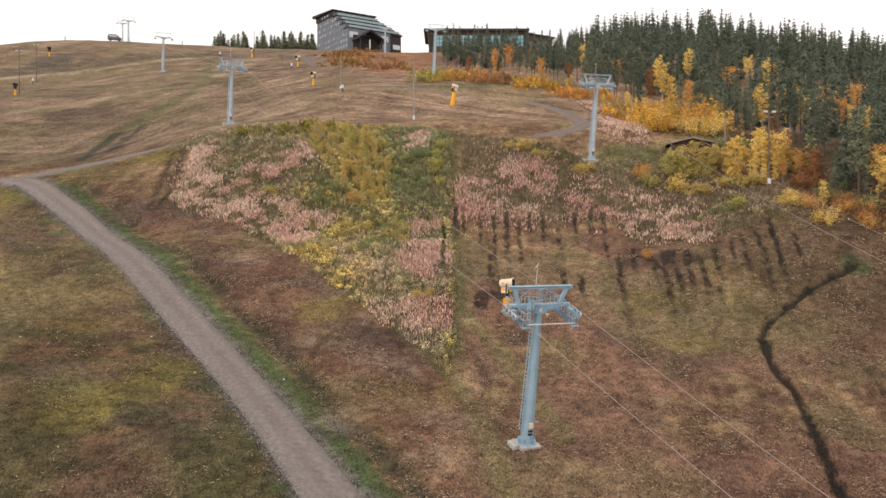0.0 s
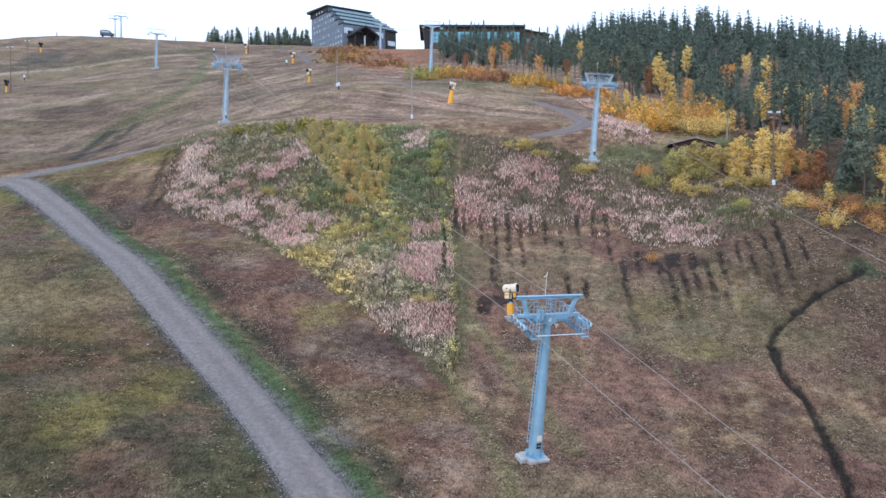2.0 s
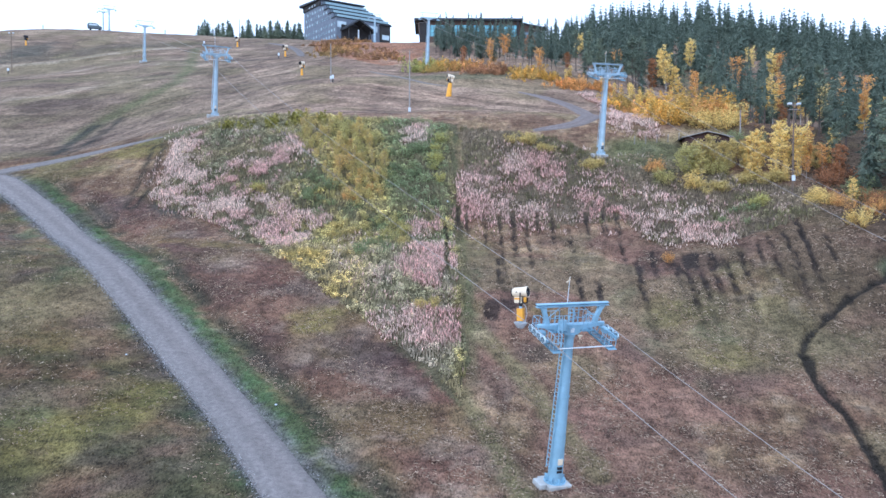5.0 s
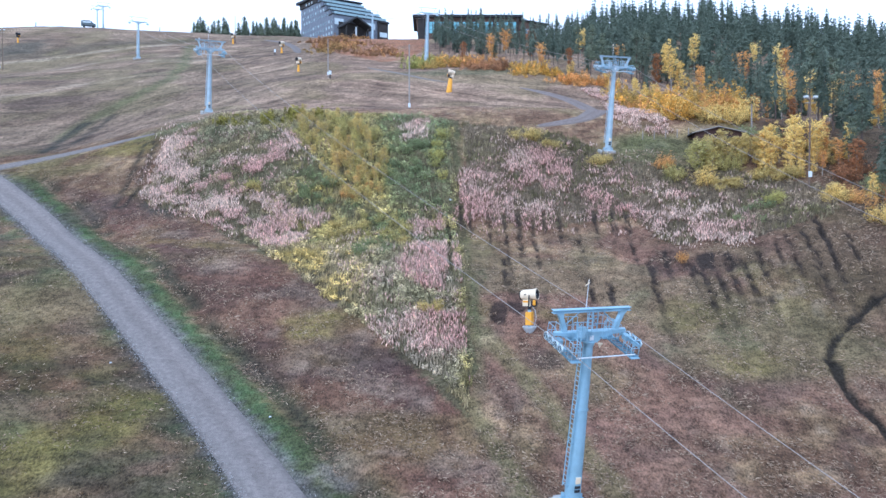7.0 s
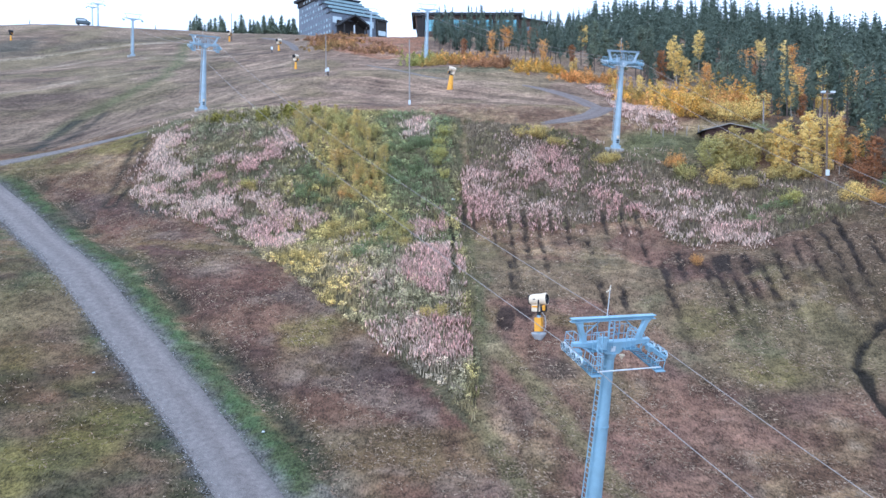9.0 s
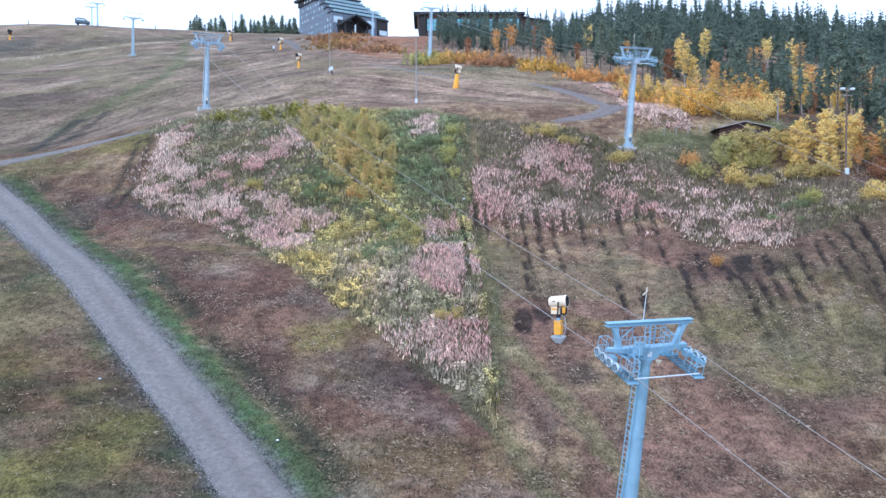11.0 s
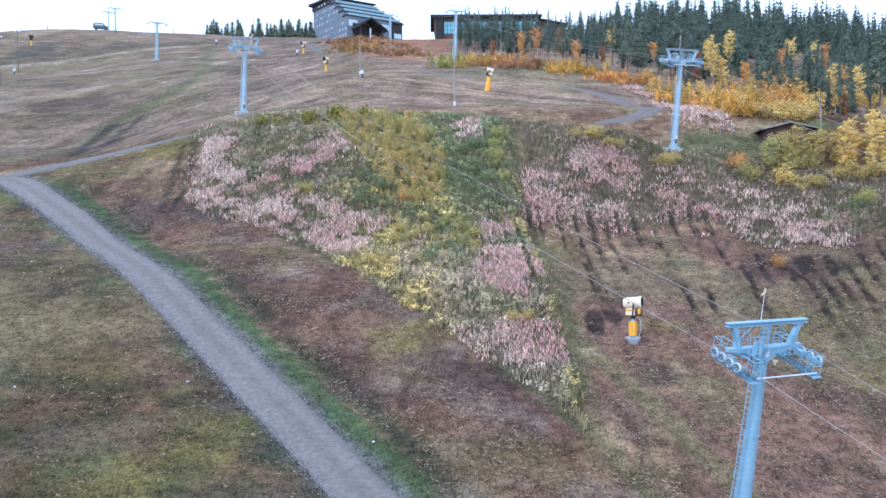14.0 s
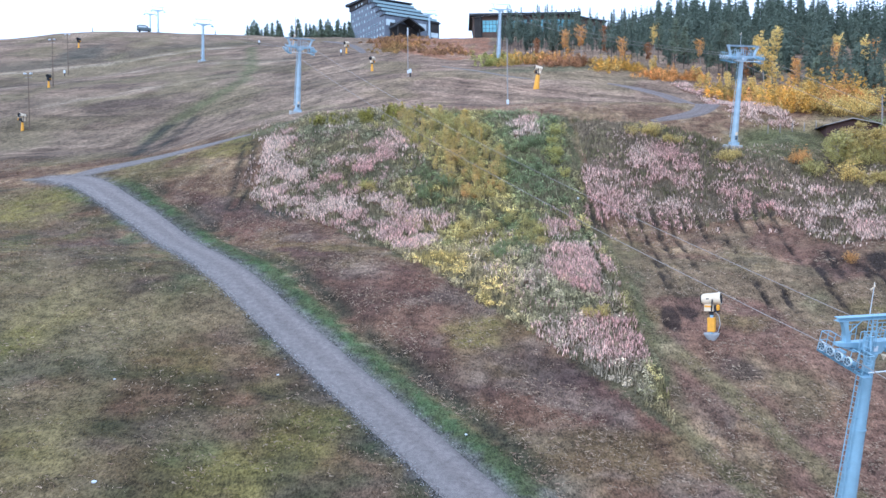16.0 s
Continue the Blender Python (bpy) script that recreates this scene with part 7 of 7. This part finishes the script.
h = rng.uniform(0.35, 0.85, n) * (0.6 + 0.7 * soft_noise(px, py, 2.0, 78))
hue = np.clip((soft_noise(px, py, 5.0, 79) - 0.5) * 1.8 + 0.95 - 0.9 * dusk + rng.normal(0, 0.18, n), 0, 1)[:, None]
plume_tone = 1.2 * (np.array([0.69, 0.56, 0.47]) * (1 - hue) + np.array([0.61, 0.395, 0.345]) * hue) * rng.uniform(0.42, 1.5, (n, 1))
vv, cc = [], []
for turn in range(2):
    a = rng.uniform(0, math.pi, n)
    ca, sa = np.cos(a), np.sin(a)
    w = rng.uniform(0.022, 0.048, n)
    lx, ly = rng.normal(0, 0.12, n), rng.normal(0, 0.12, n)
    low, mid, tip = 0.25 * h, 0.60 * h, h
    quad = np.stack([np.stack([px, py, pz + low], 1), np.stack([px + w * ca, py + w * sa, pz + mid], 1), np.stack([px + lx, py + ly, pz + tip], 1), np.stack([px - w * ca, py - w * sa, pz + mid], 1)], 1)
    vv.append(quad.reshape(-1, 3))
    cc.append(np.repeat(plume_tone, 4, 0))
stem = np.stack([np.stack([px - 0.03, py, pz - 0.05], 1), np.stack([px + 0.03, py, pz - 0.05], 1), np.stack([px + 0.015, py, pz + 0.4 * h], 1), np.stack([px - 0.015, py, pz + 0.4 * h], 1)], 1)
vv.append(stem.reshape(-1, 3))
cc.append(np.repeat(np.tile(np.array([[0.20, 0.11, 0.08]]), (n, 1)), 4, 0))
vv = np.vstack(vv)
weed = new("fireweed", mesh_np("fireweed", vv, np.arange(len(vv)).reshape(-1, 4), np.vstack(cc), M_TUFT))
tagged(weed, "stands of pinkish fireweed gone to seed on the bank", "fireweed", kind="stuff")


def in_pink(x, y):
    wx, wy = warp(x, y, 2.2)
    hit = np.zeros(x.shape, bool)
    for poly in PINK:
        hit |= inside(poly, wx, wy)
    return hit


def bank_tone(x, y, rng):
    """Colour of the mixed growth on the banks, patch by patch."""
    n = len(x)
    pick = np.clip(soft_noise(x, y, 3.0, 91) + rng.normal(0, 0.07, n), 0, 1)
    c = mix(np.tile(np.array([0.33, 0.285, 0.14]), (n, 1)), (0.54, 0.46, 0.19), step(0.48, 0.62, pick))
    c = mix(c, (0.25, 0.275, 0.135), step(0.50, 0.40, pick))
    c = mix(c, (0.56, 0.48, 0.20), inside(MASS, x, y) * 0.7)
    lower = step(107, 101, y) * step(1, -0.5, x)
    gold = mix(np.tile(np.array([0.64, 0.50, 0.20]), (n, 1)), (0.50, 0.42, 0.26), step(0.42, 0.6, pick))
    c = mix(c, gold, lower * step(-6, -11, x) * 0.85)
    grey = mix(np.tile(np.array([0.54, 0.45, 0.35]), (n, 1)), (0.35, 0.32, 0.21), step(0.42, 0.58, pick))
    c = mix(c, grey, lower * step(-11, -6.5, x) * 0.85)
    c = mix(c, (0.50, 0.41, 0.20), step(2.6, 1.4, np.hypot(x - 0.2, y - 74)) * 0.8)
    c = mix(c, (0.27, 0.235, 0.165), step(-18, -24, x) * 0.65)
    c = mix(c, (0.235, 0.275, 0.15), step(-8.5, -7, x) * step(1, 0, x) * step(112, 116, y) * 0.75)
    c = mix(c, mix(np.tile(np.array([0.31, 0.235, 0.17]), (n, 1)), (0.17, 0.16, 0.09), step(0.4, 0.6, pick)), step(0, 2, x) * 0.85)
    return c


# knee-high leafy clumps that fill the banks
n = 24000
ax, ay = rng.uniform(-48, 48, n), rng.uniform(71, 158, n)
wx, wy = warp(ax, ay)
keep = inside(BANK, wx, wy) | (inside(BANK_EAST, wx, wy) & (rng.uniform(0, 1, n) < 0.35))
keep &= ~in_pink(ax, ay) | (rng.uniform(0, 1, n) < 0.16)
keep &= (furrows(ax, ay) < 0.3) & (soft_noise(ax, ay, 1.7, 96, 2) > 0.36)
ax, ay = ax[keep], ay[keep]
n = len(ax)
shade = 1.4 * bank_tone(ax, ay, rng) * rng.uniform(0.3, 1.5, (n, 1))
size = rng.uniform(0.18, 0.55, n)
centres = np.stack([ax, ay, turf_height(ax, ay) + 0.75 * size], 1)
v, f = leaf_cloud(centres, size, 34, 0.075, rng)
scrub = new("scrub", mesh_np("scrub", v, f, np.repeat(np.repeat(shade * 1.25, 34, 0), 3, 0), L_SCRUB))
tagged(scrub, "knee-high olive, yellow and grey-green scrub on the bank", "scrub", kind="stuff")

x, y = rng.uniform(-48, 48, 60000), rng.uniform(71, 160, 60000)
wx, wy = warp(x, y)
keep = (inside(BANK, wx, wy) | inside(BANK_EAST, wx, wy)) & (furrows(x, y) < 0.3)
x, y = x[keep], y[keep]
tone = mix(0.88 * bank_tone(x, y, rng), (0.46, 0.37, 0.25), 0.4 * step(0.4, 0.6, soft_noise(x, y, 2.0, 95))) * rng.uniform(0.45, 1.3, (len(x), 1))
v, f, c = blades(x, y, rng.uniform(0.35, 0.85, len(x)), 0.05, tone, rng, 4, 0.5)
tall_grass = new("tall_grass", mesh_np("tall_grass", v, f, c, M_TUFT))
tagged(tall_grass, "tall uncut straw and olive grass on the bank", "grass", kind="stuff")

# cut straw, fallen leaves and dead stalks strewn over the mown slope
x, y = spread_over(330000, -75, 56, 40, 128, rng)
clumps = 0.55 * soft_noise(x, y, 3.2, 97, 2) + 0.45 * soft_noise(x, y, 0.9, 99, 2)
keep = ~(inside(BANK, x, y) | inside(BANK_EAST, x, y)) & (clumps + rng.normal(0, 0.035, len(x)) > 0.535) & (furrows(x, y) < 0.3) & (along(DITCH, x, y)[0] > 0.8)
d, side = road_dist(x, y)
keep &= ~((side > 0) & (d < 4.2)) & ((side > 0) | (rng.uniform(0, 1, len(x)) < 0.28))
x, y = x[keep], y[keep]
n = len(x)
a, long, w = rng.normal(2.2, 0.95, n) + math.pi * rng.randint(0, 2, n), rng.uniform(0.07, 0.2, n), rng.uniform(0.012, 0.026, n)
ca, sa = np.cos(a), np.sin(a)
ends = [np.stack([x + k * long * ca - j * w * sa, y + k * long * sa + j * w * ca], 1) for k, j in ((-1, 1), (-1, -1), (1, 0))]
v = np.stack([np.column_stack([e, turf_height(e[:, 0], e[:, 1]) + 0.05 + rng.uniform(0, 0.10, n)]) for e in ends], 1).reshape(-1, 3)
tone = mix(np.tile(np.array([0.46, 0.37, 0.27]), (n, 1)), (0.33, 0.22, 0.15), rng.uniform(0, 1, n) ** 1.1) * rng.uniform(0.7, 1.25, (n, 1))
litter = new("leaf_litter", mesh_np("leaf_litter", v, np.arange(n * 3).reshape(-1, 3), np.repeat(tone, 3, 0), M_TUFT))
tagged(litter, "pale cut straw and dead stalks over the mown slope", "leaf litter", kind="stuff")

# loose stones along the road's edges
line = curve_through([(x - 0.12, y) for x, y in ROAD[2:17]], 0.5)
way = np.gradient(line, axis=0)
way /= np.linalg.norm(way, axis=1)[:, None]
n = 5500
k = rng.randint(0, len(line), n)
off = np.where(rng.uniform(0, 1, n) < 0.88, -1.92 + rng.normal(0, 0.17, n), 1.95 + rng.normal(0, 0.14, n))
x, y = line[k, 0] + off * way[k, 1] + rng.uniform(-0.3, 0.3, n), line[k, 1] - off * way[k, 0] + rng.uniform(-0.3, 0.3, n)
centres = np.stack([x, y, hill(x, y) + 0.04], 1)
v, f = leaf_cloud(centres, 0.03, 2, 0.06, rng, 0.5)
tone = np.array([0.36, 0.35, 0.35]) * rng.uniform(0.45, 1.3, (n, 1))
stones = new("loose_stones", mesh_np("loose_stones", v, f, np.repeat(tone, 6, 0), M_TUFT))
tagged(stones, "pale loose stones strewn along the gravel road edge", "gravel", kind="stuff")
